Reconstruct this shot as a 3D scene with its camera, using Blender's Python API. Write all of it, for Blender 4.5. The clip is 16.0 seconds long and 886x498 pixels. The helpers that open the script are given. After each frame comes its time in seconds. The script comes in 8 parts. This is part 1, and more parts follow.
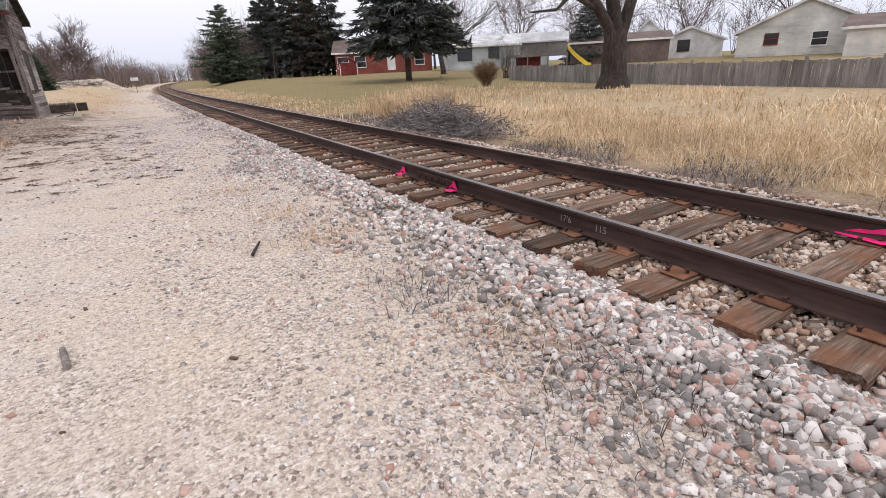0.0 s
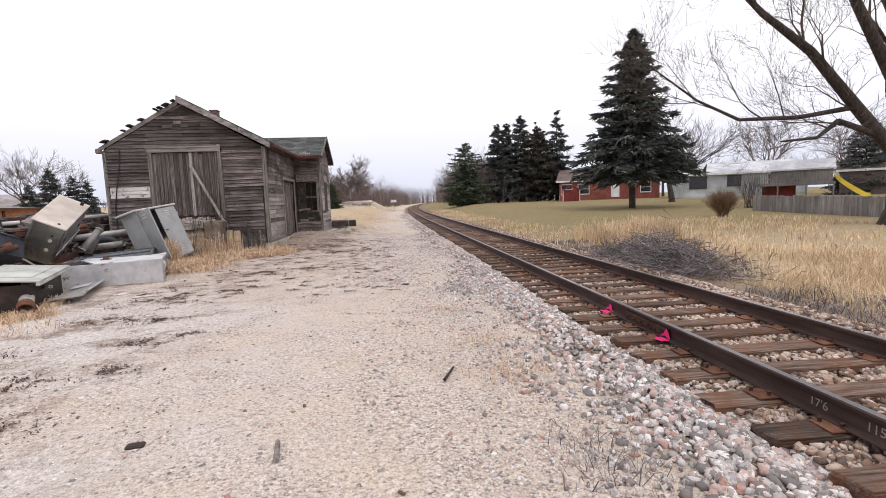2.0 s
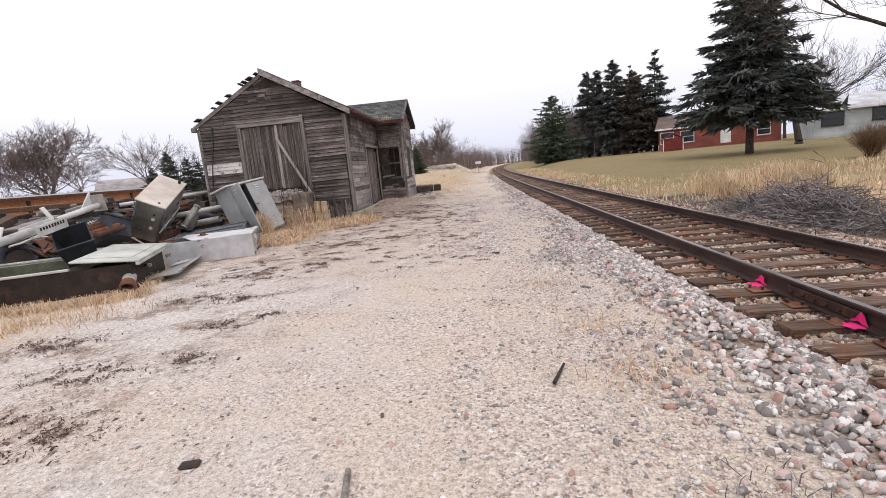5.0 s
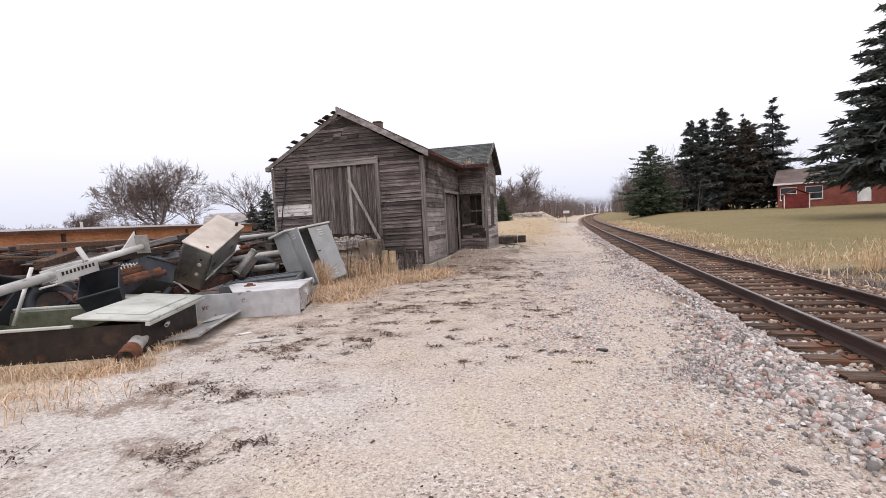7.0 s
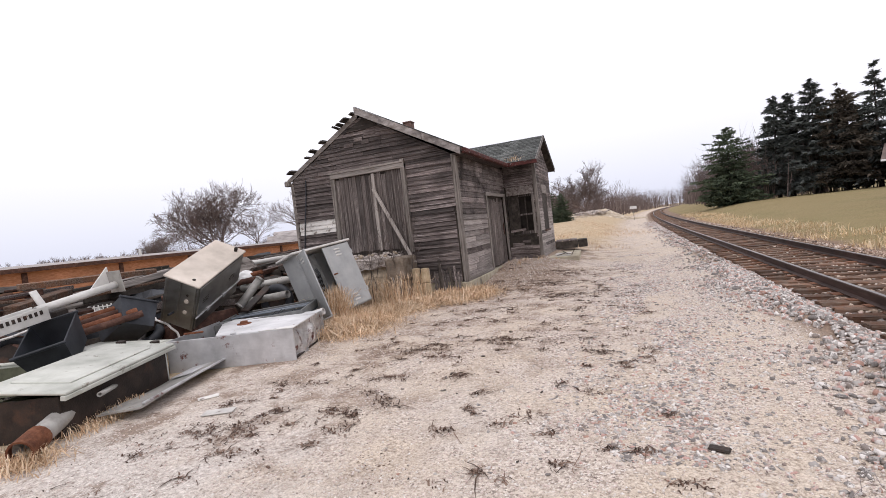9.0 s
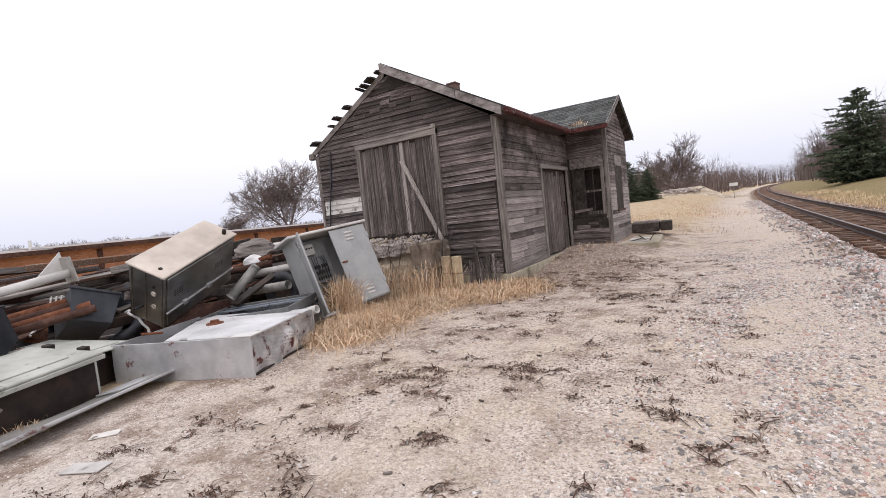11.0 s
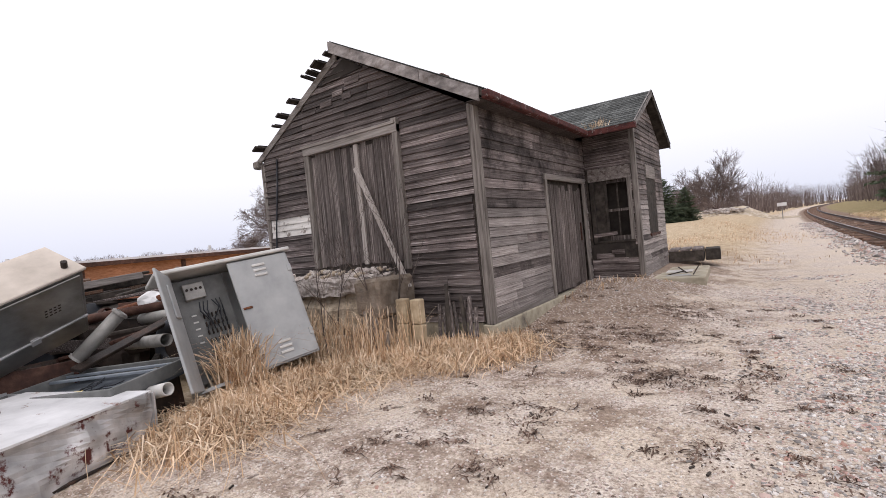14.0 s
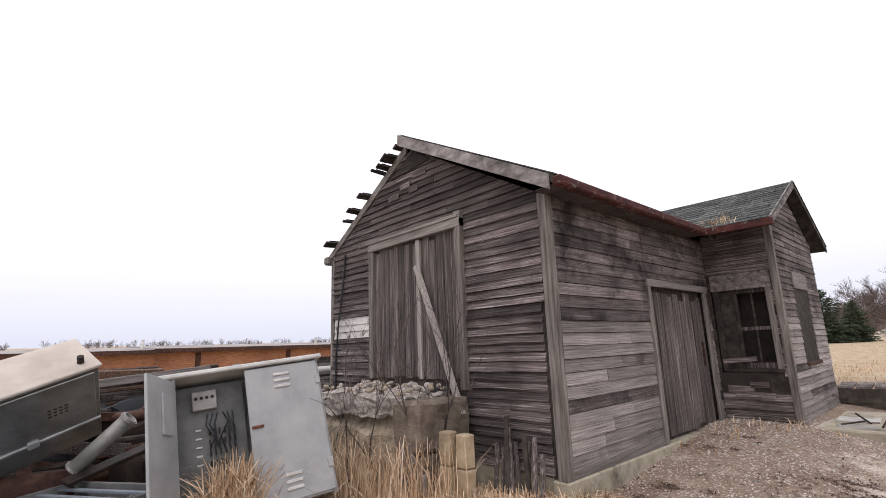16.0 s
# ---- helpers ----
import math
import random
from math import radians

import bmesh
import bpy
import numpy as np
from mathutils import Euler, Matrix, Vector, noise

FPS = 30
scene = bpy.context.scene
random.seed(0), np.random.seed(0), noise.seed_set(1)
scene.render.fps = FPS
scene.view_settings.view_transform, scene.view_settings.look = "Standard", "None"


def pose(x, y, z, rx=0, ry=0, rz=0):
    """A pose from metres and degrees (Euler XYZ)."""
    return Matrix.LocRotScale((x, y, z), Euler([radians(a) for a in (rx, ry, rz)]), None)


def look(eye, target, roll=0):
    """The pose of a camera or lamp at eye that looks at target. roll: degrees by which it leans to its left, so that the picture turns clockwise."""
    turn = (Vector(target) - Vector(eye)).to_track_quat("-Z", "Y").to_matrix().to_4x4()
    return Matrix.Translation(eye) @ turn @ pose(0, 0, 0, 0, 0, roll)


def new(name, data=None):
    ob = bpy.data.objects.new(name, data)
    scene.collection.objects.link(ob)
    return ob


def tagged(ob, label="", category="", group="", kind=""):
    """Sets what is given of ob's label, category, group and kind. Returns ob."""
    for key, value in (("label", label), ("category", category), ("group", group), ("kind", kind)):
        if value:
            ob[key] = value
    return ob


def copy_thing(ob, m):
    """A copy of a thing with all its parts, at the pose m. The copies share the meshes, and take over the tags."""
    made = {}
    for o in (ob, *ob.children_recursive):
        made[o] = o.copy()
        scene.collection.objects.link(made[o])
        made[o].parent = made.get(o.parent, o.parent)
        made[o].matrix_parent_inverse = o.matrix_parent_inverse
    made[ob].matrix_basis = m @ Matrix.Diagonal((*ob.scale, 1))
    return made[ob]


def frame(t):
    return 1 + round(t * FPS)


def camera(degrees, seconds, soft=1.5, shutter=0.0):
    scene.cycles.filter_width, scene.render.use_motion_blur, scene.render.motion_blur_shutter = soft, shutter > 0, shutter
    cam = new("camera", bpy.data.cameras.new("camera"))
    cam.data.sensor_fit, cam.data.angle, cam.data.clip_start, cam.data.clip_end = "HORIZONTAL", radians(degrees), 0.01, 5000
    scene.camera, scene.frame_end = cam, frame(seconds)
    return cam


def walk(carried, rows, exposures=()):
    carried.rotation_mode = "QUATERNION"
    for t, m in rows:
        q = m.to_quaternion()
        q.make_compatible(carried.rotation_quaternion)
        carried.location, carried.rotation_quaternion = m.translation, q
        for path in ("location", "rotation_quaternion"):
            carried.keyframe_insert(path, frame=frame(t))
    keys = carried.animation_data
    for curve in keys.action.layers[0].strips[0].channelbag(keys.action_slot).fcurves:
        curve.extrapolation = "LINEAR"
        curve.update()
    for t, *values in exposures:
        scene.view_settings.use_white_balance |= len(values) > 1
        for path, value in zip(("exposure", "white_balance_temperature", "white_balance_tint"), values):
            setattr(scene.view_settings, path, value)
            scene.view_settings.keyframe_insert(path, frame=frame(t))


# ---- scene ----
cam = camera(86.3, 16.0, soft=0.6)
METRES, EYE, TILT, LEAN, TURN = 13.3, 1.51, 0.0, 0.0, -15.5
PATH = [
    (0, (0.397, 0.484, 1.434), (1.365, 2.078, 0.711), -3.0),
    (0.5, (0.491, 0.517, 1.505), (1.041, 2.337, 0.884), -1.3),
    (1, (0.544, 0.521, 1.56), (0.903, 2.443, 1.139), -1.5),
    (1.5, (0.545, 0.523, 1.589), (0.793, 2.49, 1.331), -2.0),
    (2, (0.546, 0.518, 1.594), (0.766, 2.495, 1.389), -2.1),
    (2.5, (0.544, 0.516, 1.596), (0.754, 2.494, 1.392), -1.6),
    (3, (0.548, 0.537, 1.591), (0.737, 2.515, 1.37), -1.5),
    (3.5, (0.555, 0.548, 1.583), (0.726, 2.528, 1.361), -1.7),
    (4, (0.556, 0.629, 1.565), (0.682, 2.603, 1.267), -3.9),
    (4.5, (0.532, 0.97, 1.55), (0.515, 2.943, 1.221), -5.1),
    (5, (0.529, 1.427, 1.557), (0.374, 3.392, 1.218), -5.6),
    (5.2, (0.551, 1.638, 1.564), (0.316, 3.604, 1.279), -5.7),
    (7.3, (0.328, 3.947, 1.736), (-0.196, 5.874, 1.631), -4.1),
    (7.5, (0.321, 4.155, 1.756), (-0.235, 6.075, 1.678), -6.4),
    (8, (0.334, 4.706, 1.763), (-0.383, 6.573, 1.725), -6.8),
    (8.5, (0.311, 5.324, 1.744), (-0.435, 7.179, 1.705), -5.7),
    (9, (0.343, 5.907, 1.754), (-0.387, 7.767, 1.672), -6.6),
    (9.2, (0.341, 6.116, 1.781), (-0.457, 7.948, 1.697), -6.2),
    (11.3, (0.386, 8.563, 1.674), (-0.647, 10.27, 1.537), -6.3),
    (11.5, (0.414, 8.774, 1.69), (-0.603, 10.493, 1.578), -6.6),
    (12, (0.352, 9.33, 1.698), (-0.715, 11.019, 1.604), -6.7),
    (12.5, (0.26, 9.838, 1.726), (-0.825, 11.518, 1.692), -6.5),
    (13, (0.191, 10.372, 1.699), (-0.914, 12.038, 1.648), -7.3),
    (13.5, (0.061, 10.782, 1.679), (-1.069, 12.431, 1.615), -6.1),
    (14, (-0.121, 11.217, 1.696), (-1.255, 12.864, 1.652), -5.7),
    (14.5, (-0.248, 11.718, 1.7), (-1.528, 13.254, 1.661), -5.7),
    (15, (-0.431, 12.15, 1.712), (-1.69, 13.704, 1.708), -5.9),
    (15.5, (-0.339, 12.479, 1.744), (-1.643, 13.974, 1.995), -5.5),
    (16, (-0.338, 12.674, 1.831), (-1.781, 13.998, 2.236), -2.1),
]
walk(cam, [(t, look(eye, target, roll)) for t, eye, target, roll in PATH], exposures=[(0, 0.06, 6500, 15), (16, 0.06, 6500, 15)])

# ---- world and light ----
world = bpy.data.worlds.new("overcast")
scene.world = world
world.use_nodes = True
wn = world.node_tree
wn.nodes.clear()
w_out = wn.nodes.new("ShaderNodeOutputWorld")
w_bg = wn.nodes.new("ShaderNodeBackground")
w_sky = wn.nodes.new("ShaderNodeTexSky")
w_sky.sky_type = "NISHITA"
w_sky.sun_disc = False
w_sky.sun_elevation, w_sky.sun_rotation = radians(38), radians(150)
w_sky.air_density, w_sky.dust_density = 1.0, 4.0
w_mix = wn.nodes.new("ShaderNodeMixRGB")
w_mix.inputs[0].default_value = 0.93
# cloud deck: pale blue low down, white above
w_co = wn.nodes.new("ShaderNodeTexCoord")
w_sep = wn.nodes.new("ShaderNodeSeparateXYZ")
w_ramp = wn.nodes.new("ShaderNodeValToRGB")
w_ramp.color_ramp.elements[0].position, w_ramp.color_ramp.elements[0].color = 0.0, (7.6, 8.1, 9.4, 1)
w_ramp.color_ramp.elements[1].position, w_ramp.color_ramp.elements[1].color = 0.22, (11.2, 11.25, 11.6, 1)
wn.links.new(w_co.outputs["Generated"], w_sep.inputs[0])
wn.links.new(w_sep.outputs["Z"], w_ramp.inputs[0])
wn.links.new(w_sky.outputs[0], w_mix.inputs[1])
wn.links.new(w_ramp.outputs[0], w_mix.inputs[2])
wn.links.new(w_mix.outputs[0], w_bg.inputs[0])
w_bg.inputs[1].default_value = 0.1
wn.links.new(w_bg.outputs[0], w_out.inputs[0])

sun_data = bpy.data.lights.new("sun", "SUN")
sun_data.energy, sun_data.angle, sun_data.color = 0.8, radians(25), (1.0, 0.97, 0.93)
sun = new("sun", sun_data)
sun.matrix_basis = look((0, 0, 30), (-7, 12, 0))


# ---- materials ----
def rgb(c):
    return (c[0], c[1], c[2], 1.0)


def surf(name, cols, scale=(4, 4, 4), rough=0.85, metal=0.0, bump=0.3, bscale=60.0, rnd=0.0, island=0.0, blotch=0.25, bl_scale=0.7, detail=6.0, stain=None, stain_scale=3.0, stain_at=(0.55, 0.7), steps=False):
    """Noise-driven surface in world metres; cols: colours along the noise; stain: a second colour in patches."""
    m = bpy.data.materials.new(name)
    m.use_nodes = True
    nt = m.node_tree
    nd, ln = nt.nodes, nt.links
    bsdf = nd["Principled BSDF"]
    geo = nd.new("ShaderNodeNewGeometry")
    mp = nd.new("ShaderNodeMapping")
    mp.inputs["Scale"].default_value = scale
    ln.new(geo.outputs["Position"], mp.inputs["Vector"])
    src = mp.outputs[0]
    info = nd.new("ShaderNodeObjectInfo")
    if rnd:
        off = nd.new("ShaderNodeVectorMath")
        off.operation = "ADD"
        mul = nd.new("ShaderNodeMath")
        mul.operation = "MULTIPLY"
        mul.inputs[1].default_value = 37.0
        ln.new(info.outputs["Random"], mul.inputs[0])
        ln.new(src, off.inputs[0])
        ln.new(mul.outputs[0], off.inputs[1])
        src = off.outputs[0]
    nz = nd.new("ShaderNodeTexNoise")
    nz.inputs["Scale"].default_value, nz.inputs["Detail"].default_value, nz.inputs["Roughness"].default_value = 1.0, detail, 0.62
    ln.new(src, nz.inputs["Vector"])
    ramp = nd.new("ShaderNodeValToRGB")
    cr = ramp.color_ramp
    lo, hi = (0.04, 0.96) if island >= 0.8 else (0.3, 0.7)
    cr.elements[0].position, cr.elements[0].color = lo, rgb(cols[0])
    cr.elements[1].position, cr.elements[1].color = hi, rgb(cols[-1])
    for i, c in enumerate(cols[1:-1]):
        cr.elements.new(lo + (hi - lo) * (i + 1) / (len(cols) - 1)).color = rgb(c)
    if island:
        addv = nd.new("ShaderNodeMath")
        addv.operation = "MULTIPLY_ADD"
        sub = nd.new("ShaderNodeMath")
        sub.operation = "SUBTRACT"
        sub.inputs[1].default_value = 0.5
        ln.new(geo.outputs["Random Per Island"], sub.inputs[0])
        ln.new(sub.outputs[0], addv.inputs[0])
        addv.inputs[1].default_value = island
        ln.new(nz.outputs["Fac"], addv.inputs[2])
        ln.new(addv.outputs[0], ramp.inputs[0])
    else:
        ln.new(nz.outputs["Fac"], ramp.inputs[0])
    col = ramp.outputs[0]
    if stain:
        n2 = nd.new("ShaderNodeTexNoise")
        n2.inputs["Scale"].default_value, n2.inputs["Detail"].default_value = stain_scale, 7.0
        n2.inputs["Roughness"].default_value = 0.7
        ln.new(geo.outputs["Position"], n2.inputs["Vector"])
        r2 = nd.new("ShaderNodeMapRange")
        r2.inputs["From Min"].default_value, r2.inputs["From Max"].default_value = stain_at
        ln.new(n2.outputs["Fac"], r2.inputs["Value"])
        mx = nd.new("ShaderNodeMixRGB")
        mx.inputs[2].default_value = rgb(stain)
        ln.new(r2.outputs[0], mx.inputs[0])
        ln.new(col, mx.inputs[1])
        col = mx.outputs[0]
    n3 = nd.new("ShaderNodeTexNoise")
    n3.inputs["Scale"].default_value, n3.inputs["Detail"].default_value = bl_scale, 3.0
    ln.new(geo.outputs["Position"], n3.inputs["Vector"])
    r3 = nd.new("ShaderNodeMapRange")
    r3.inputs["From Min"].default_value, r3.inputs["From Max"].default_value = 0.3, 0.7
    r3.inputs["To Min"].default_value, r3.inputs["To Max"].default_value = 1 - blotch, 1 + blotch
    ln.new(n3.outputs["Fac"], r3.inputs["Value"])
    val = r3.outputs[0]
    if rnd:
        r4 = nd.new("ShaderNodeMapRange")
        r4.inputs["To Min"].default_value, r4.inputs["To Max"].default_value = 1 - rnd, 1 + rnd
        ln.new(info.outputs["Random"], r4.inputs["Value"])
        mv = nd.new("ShaderNodeMath")
        mv.operation = "MULTIPLY"
        ln.new(val, mv.inputs[0])
        ln.new(r4.outputs[0], mv.inputs[1])
        val = mv.outputs[0]
    hsv = nd.new("ShaderNodeHueSaturation")
    ln.new(col, hsv.inputs["Color"])
    ln.new(val, hsv.inputs["Value"])
    ln.new(hsv.outputs[0], bsdf.inputs["Base Color"])
    bsdf.inputs["Roughness"].default_value = rough
    bsdf.inputs["Metallic"].default_value = metal
    bsdf.inputs["Specular IOR Level"].default_value = 0.3
    if bump:
        nb = nd.new("ShaderNodeTexNoise")
        nb.inputs["Scale"].default_value, nb.inputs["Detail"].default_value = 1.0, 4.0
        mb = nd.new("ShaderNodeMapping")
        top = max(scale)
        mb.inputs["Scale"].default_value = [bscale * s / top for s in scale]
        ln.new(geo.outputs["Position"], mb.inputs["Vector"])
        ln.new(mb.outputs[0], nb.inputs["Vector"])
        bp = nd.new("ShaderNodeBump")
        bp.inputs["Strength"].default_value, bp.inputs["Distance"].default_value = bump, 0.02
        ln.new(nb.outputs["Fac"], bp.inputs["Height"])
        ln.new(bp.outputs[0], bsdf.inputs["Normal"])
    if steps:
        cr.interpolation = "CONSTANT"
    return m


GREY_WOOD = [(0.02, 0.0145, 0.0135), (0.09, 0.072, 0.068), (0.19, 0.158, 0.151), (0.48, 0.43, 0.41)]
M_SIDING_X = surf("weathered_siding_x", GREY_WOOD, (1.6, 60, 80), rnd=0.5, bump=0.6, bscale=140, blotch=0.35, bl_scale=1.3, stain=(0.06, 0.05, 0.048), stain_scale=2.2, stain_at=(0.52, 0.75))
# darker siding: stain, and the eave's shade on the upper gable, put into the colour
M_SIDING_DARK = surf("eave_shade_dark_siding", [(0.02, 0.015, 0.014), (0.065, 0.052, 0.049), (0.115, 0.096, 0.091), (0.27, 0.238, 0.227)], (1.6, 60, 80), rnd=0.5, bump=0.6, bscale=140, blotch=0.3, bl_scale=1.3)
M_SIDING_Y = surf("weathered_siding_y", [(0.04, 0.03, 0.028), (0.13, 0.106, 0.1), (0.22, 0.187, 0.178), (0.4, 0.355, 0.337)], (60, 1.6, 95), rnd=0.45, bump=0.5, bscale=140, blotch=0.25, bl_scale=1.2, stain=(0.035, 0.028, 0.027), stain_scale=1.5, stain_at=(0.46, 0.64))
M_SIDING_NEW = surf("silvered_replacement_boards", [(0.11, 0.092, 0.085), (0.25, 0.218, 0.205), (0.36, 0.325, 0.308), (0.52, 0.478, 0.455)], (60, 1.6, 95), rnd=0.33, bump=0.4, bscale=140, blotch=0.2, bl_scale=1.2, stain=(0.1, 0.085, 0.08), stain_scale=2.4, stain_at=(0.56, 0.74))
M_BATTEN = surf("pale_bare_batten", [(0.24, 0.21, 0.19), (0.4, 0.36, 0.335), (0.52, 0.48, 0.45)], (40, 40, 2), rnd=0.1, bump=0.4, bscale=90, blotch=0.15)
M_BOARD_V = surf("weathered_boards_upright", [(0.025, 0.02, 0.018), (0.075, 0.061, 0.057), (0.145, 0.123, 0.115), (0.34, 0.303, 0.285)], (60, 60, 1.3), rnd=0.4, bump=0.5, bscale=90, blotch=0.2)
M_TRIM = surf("silvered_trim_wood", [(0.08, 0.068, 0.06), (0.2, 0.178, 0.162), (0.34, 0.31, 0.285)], (26, 26, 1.5), rnd=0.15, bump=0.45, bscale=80)
M_TRIM_X = surf("silvered_trim_wood_level", [(0.13, 0.115, 0.1), (0.24, 0.215, 0.2), (0.33, 0.3, 0.28)], (1.5, 1.5, 30), rnd=0.12, bump=0.45, bscale=80)
M_FASCIA = surf("grey_fascia_paint", [(0.1, 0.088, 0.085), (0.24, 0.218, 0.21), (0.4, 0.37, 0.357)], (5, 5, 9), rnd=0.1, bump=0.35, stain=(0.12, 0.09, 0.07), stain_scale=4)
M_DARKWOOD = surf("dark_old_wood", [(0.02, 0.017, 0.015), (0.05, 0.042, 0.036), (0.09, 0.075, 0.065)], (6, 6, 6), rnd=0.2)
# interior boards; also the painted darkness of holes and the window
M_INSIDE = surf("dark_interior_and_hole_shade", [(0.025, 0.02, 0.018), (0.05, 0.042, 0.036)], (5, 5, 5), bump=0.1)
M_WHITEBOARD = surf("flaking_white_paint", [(0.5, 0.48, 0.46), (0.62, 0.6, 0.57), (0.7, 0.68, 0.66)], (3, 3, 12), rnd=0.05, bump=0.2, stain=(0.2, 0.17, 0.15), stain_scale=6, stain_at=(0.56, 0.64))
M_WHITEWORN = surf("worn_whitewash", [(0.13, 0.11, 0.1), (0.24, 0.21, 0.195), (0.38, 0.35, 0.33)], (9, 9, 16), rnd=0.05, bump=0.4, stain=(0.1, 0.08, 0.072), stain_scale=9, stain_at=(0.5, 0.62))
M_SHINGLE = surf("charcoal_shingle", [(0.03, 0.033, 0.033), (0.07, 0.075, 0.073), (0.15, 0.155, 0.148)], (14, 14, 14), rnd=0.45, island=0.5, bump=0.5, bscale=160)
M_GUTTER = surf("rusty_red_gutter", [(0.024, 0.012, 0.011), (0.075, 0.02, 0.018), (0.12, 0.038, 0.032)], (9, 6, 14), rough=0.75, bump=0.4, stain=(0.24, 0.2, 0.19), stain_scale=11, stain_at=(0.58, 0.66))
M_FOUNDATION = surf("pale_concrete", [(0.29, 0.255, 0.19), (0.43, 0.385, 0.295), (0.52, 0.475, 0.38)], (5, 5, 5), rnd=0.1, bump=0.4, stain=(0.15, 0.13, 0.11), stain_scale=2.2)
M_DOCK = surf("crumbling_concrete", [(0.17, 0.132, 0.095), (0.38, 0.31, 0.23), (0.54, 0.465, 0.37)], (7, 7, 7), bump=0.9, bscale=30, stain=(0.14, 0.115, 0.09), stain_scale=3, stain_at=(0.6, 0.72))
M_DOCKEND = surf("dirty_grey_brown_concrete", [(0.11, 0.085, 0.065), (0.2, 0.16, 0.125), (0.3, 0.255, 0.21)], (6, 6, 6), bump=0.7, bscale=30, stain=(0.07, 0.058, 0.05), stain_scale=3)
M_RUBBLE = surf("rubble_top", [(0.19, 0.155, 0.13), (0.44, 0.39, 0.36), (0.68, 0.63, 0.59)], (22, 22, 22), bump=0.9, bscale=60)
M_BRICKRED = surf("red_chimney_brick", [(0.12, 0.075, 0.065), (0.2, 0.125, 0.108)], (12, 12, 12), rnd=0.2)
M_GALV = surf("dull_galvanised_steel", [(0.42, 0.42, 0.43), (0.52, 0.52, 0.53), (0.6, 0.6, 0.61)], (3, 3, 3), rough=0.42, metal=0.4, bump=0.35, bscale=5, blotch=0.2, bl_scale=2.2, stain=(0.2, 0.1, 0.09), stain_scale=2.8, stain_at=(0.6, 0.66))
M_GALVEND = surf("crumpled_rusting_galvanised", [(0.3, 0.3, 0.3), (0.5, 0.49, 0.49), (0.78, 0.77, 0.77)], (3.2, 3.2, 3.2), rough=0.45, metal=0.25, bump=0.5, bscale=7, blotch=0.25, bl_scale=4, detail=2.0, stain=(0.11, 0.035, 0.032), stain_scale=3.4, stain_at=(0.545, 0.59))
M_GALVLID = surf("whitened_galvanised_lid", [(0.52, 0.52, 0.53), (0.66, 0.66, 0.67), (0.76, 0.76, 0.77)], (2.5, 2.5, 2.5), rough=0.5, metal=0.15, bump=0.25, bscale=4, blotch=0.12, bl_scale=2.2, stain=(0.3, 0.2, 0.18), stain_scale=4.5, stain_at=(0.63, 0.68))
M_TRAYIN = surf("dark_blue_housing", [(0.05, 0.06, 0.075), (0.085, 0.1, 0.12), (0.13, 0.15, 0.17)], (4, 4, 4), rough=0.55, bump=0.1)
M_MOUND = surf("straw_and_gravel_mound", [(0.24, 0.185, 0.125), (0.42, 0.345, 0.255), (0.6, 0.54, 0.47)], (2.5, 2.5, 2.5), bump=0.6, bscale=8, blotch=0.25)
M_GREYCAB = surf("light_grey_cabinet_paint", [(0.31, 0.32, 0.325), (0.375, 0.385, 0.39), (0.43, 0.44, 0.44)], (3, 3, 3), rough=0.5, bump=0.04, bscale=20, blotch=0.1, stain=(0.3, 0.27, 0.24), stain_scale=8, stain_at=(0.66, 0.72))
M_GEARBOARD = surf("dull_grey_backboard", [(0.11, 0.112, 0.11), (0.16, 0.163, 0.16), (0.22, 0.222, 0.218)], (4, 4, 4), rough=0.6, bump=0.1)
M_STEEL = surf("tarnished_stainless", [(0.22, 0.21, 0.195), (0.3, 0.29, 0.275), (0.4, 0.385, 0.37)], (2.5, 2.5, 5), rough=0.33, metal=0.85, bump=0.08, bscale=10, blotch=0.2)
M_STEELTOP = surf("sand_dusted_lid", [(0.5, 0.44, 0.38), (0.63, 0.56, 0.49), (0.72, 0.65, 0.58)], (2, 2, 2), rough=0.6, metal=0.1, bump=0.05)
M_OLIVE = surf("faded_olive_steel", [(0.4, 0.415, 0.37), (0.52, 0.53, 0.485), (0.6, 0.61, 0.565)], (3, 3, 3), rough=0.55, metal=0.1, bump=0.08, stain=(0.2, 0.18, 0.14), stain_scale=5, stain_at=(0.6, 0.68))
M_OLIVEDARK = surf("dark_olive_interior", [(0.07, 0.075, 0.05), (0.12, 0.125, 0.085), (0.17, 0.17, 0.12)], (4, 4, 4), rough=0.7)
M_DARKBOX = surf("blackened_and_shaded_steel", [(0.018, 0.014, 0.012), (0.035, 0.026, 0.022), (0.06, 0.04, 0.032)], (4, 4, 4), rough=0.6, metal=0.2, stain=(0.09, 0.045, 0.03), stain_scale=3)
M_BLACKPLASTIC = surf("black_plastic", [(0.018, 0.02, 0.024), (0.03, 0.033, 0.04), (0.045, 0.05, 0.06)], (3, 3, 3), rough=0.5, bump=0.05)
M_BLUEGREY = surf("blue_grey_panel", [(0.16, 0.19, 0.22), (0.22, 0.25, 0.29), (0.3, 0.33, 0.36)], (3, 3, 3), rough=0.5)
M_PIPE = surf("grey_metal_pipe", [(0.25, 0.24, 0.23), (0.36, 0.35, 0.33), (0.46, 0.45, 0.43)], (5, 5, 5), rough=0.5, metal=0.3, bump=0.1, stain=(0.22, 0.13, 0.09), stain_scale=5, stain_at=(0.6, 0.7))
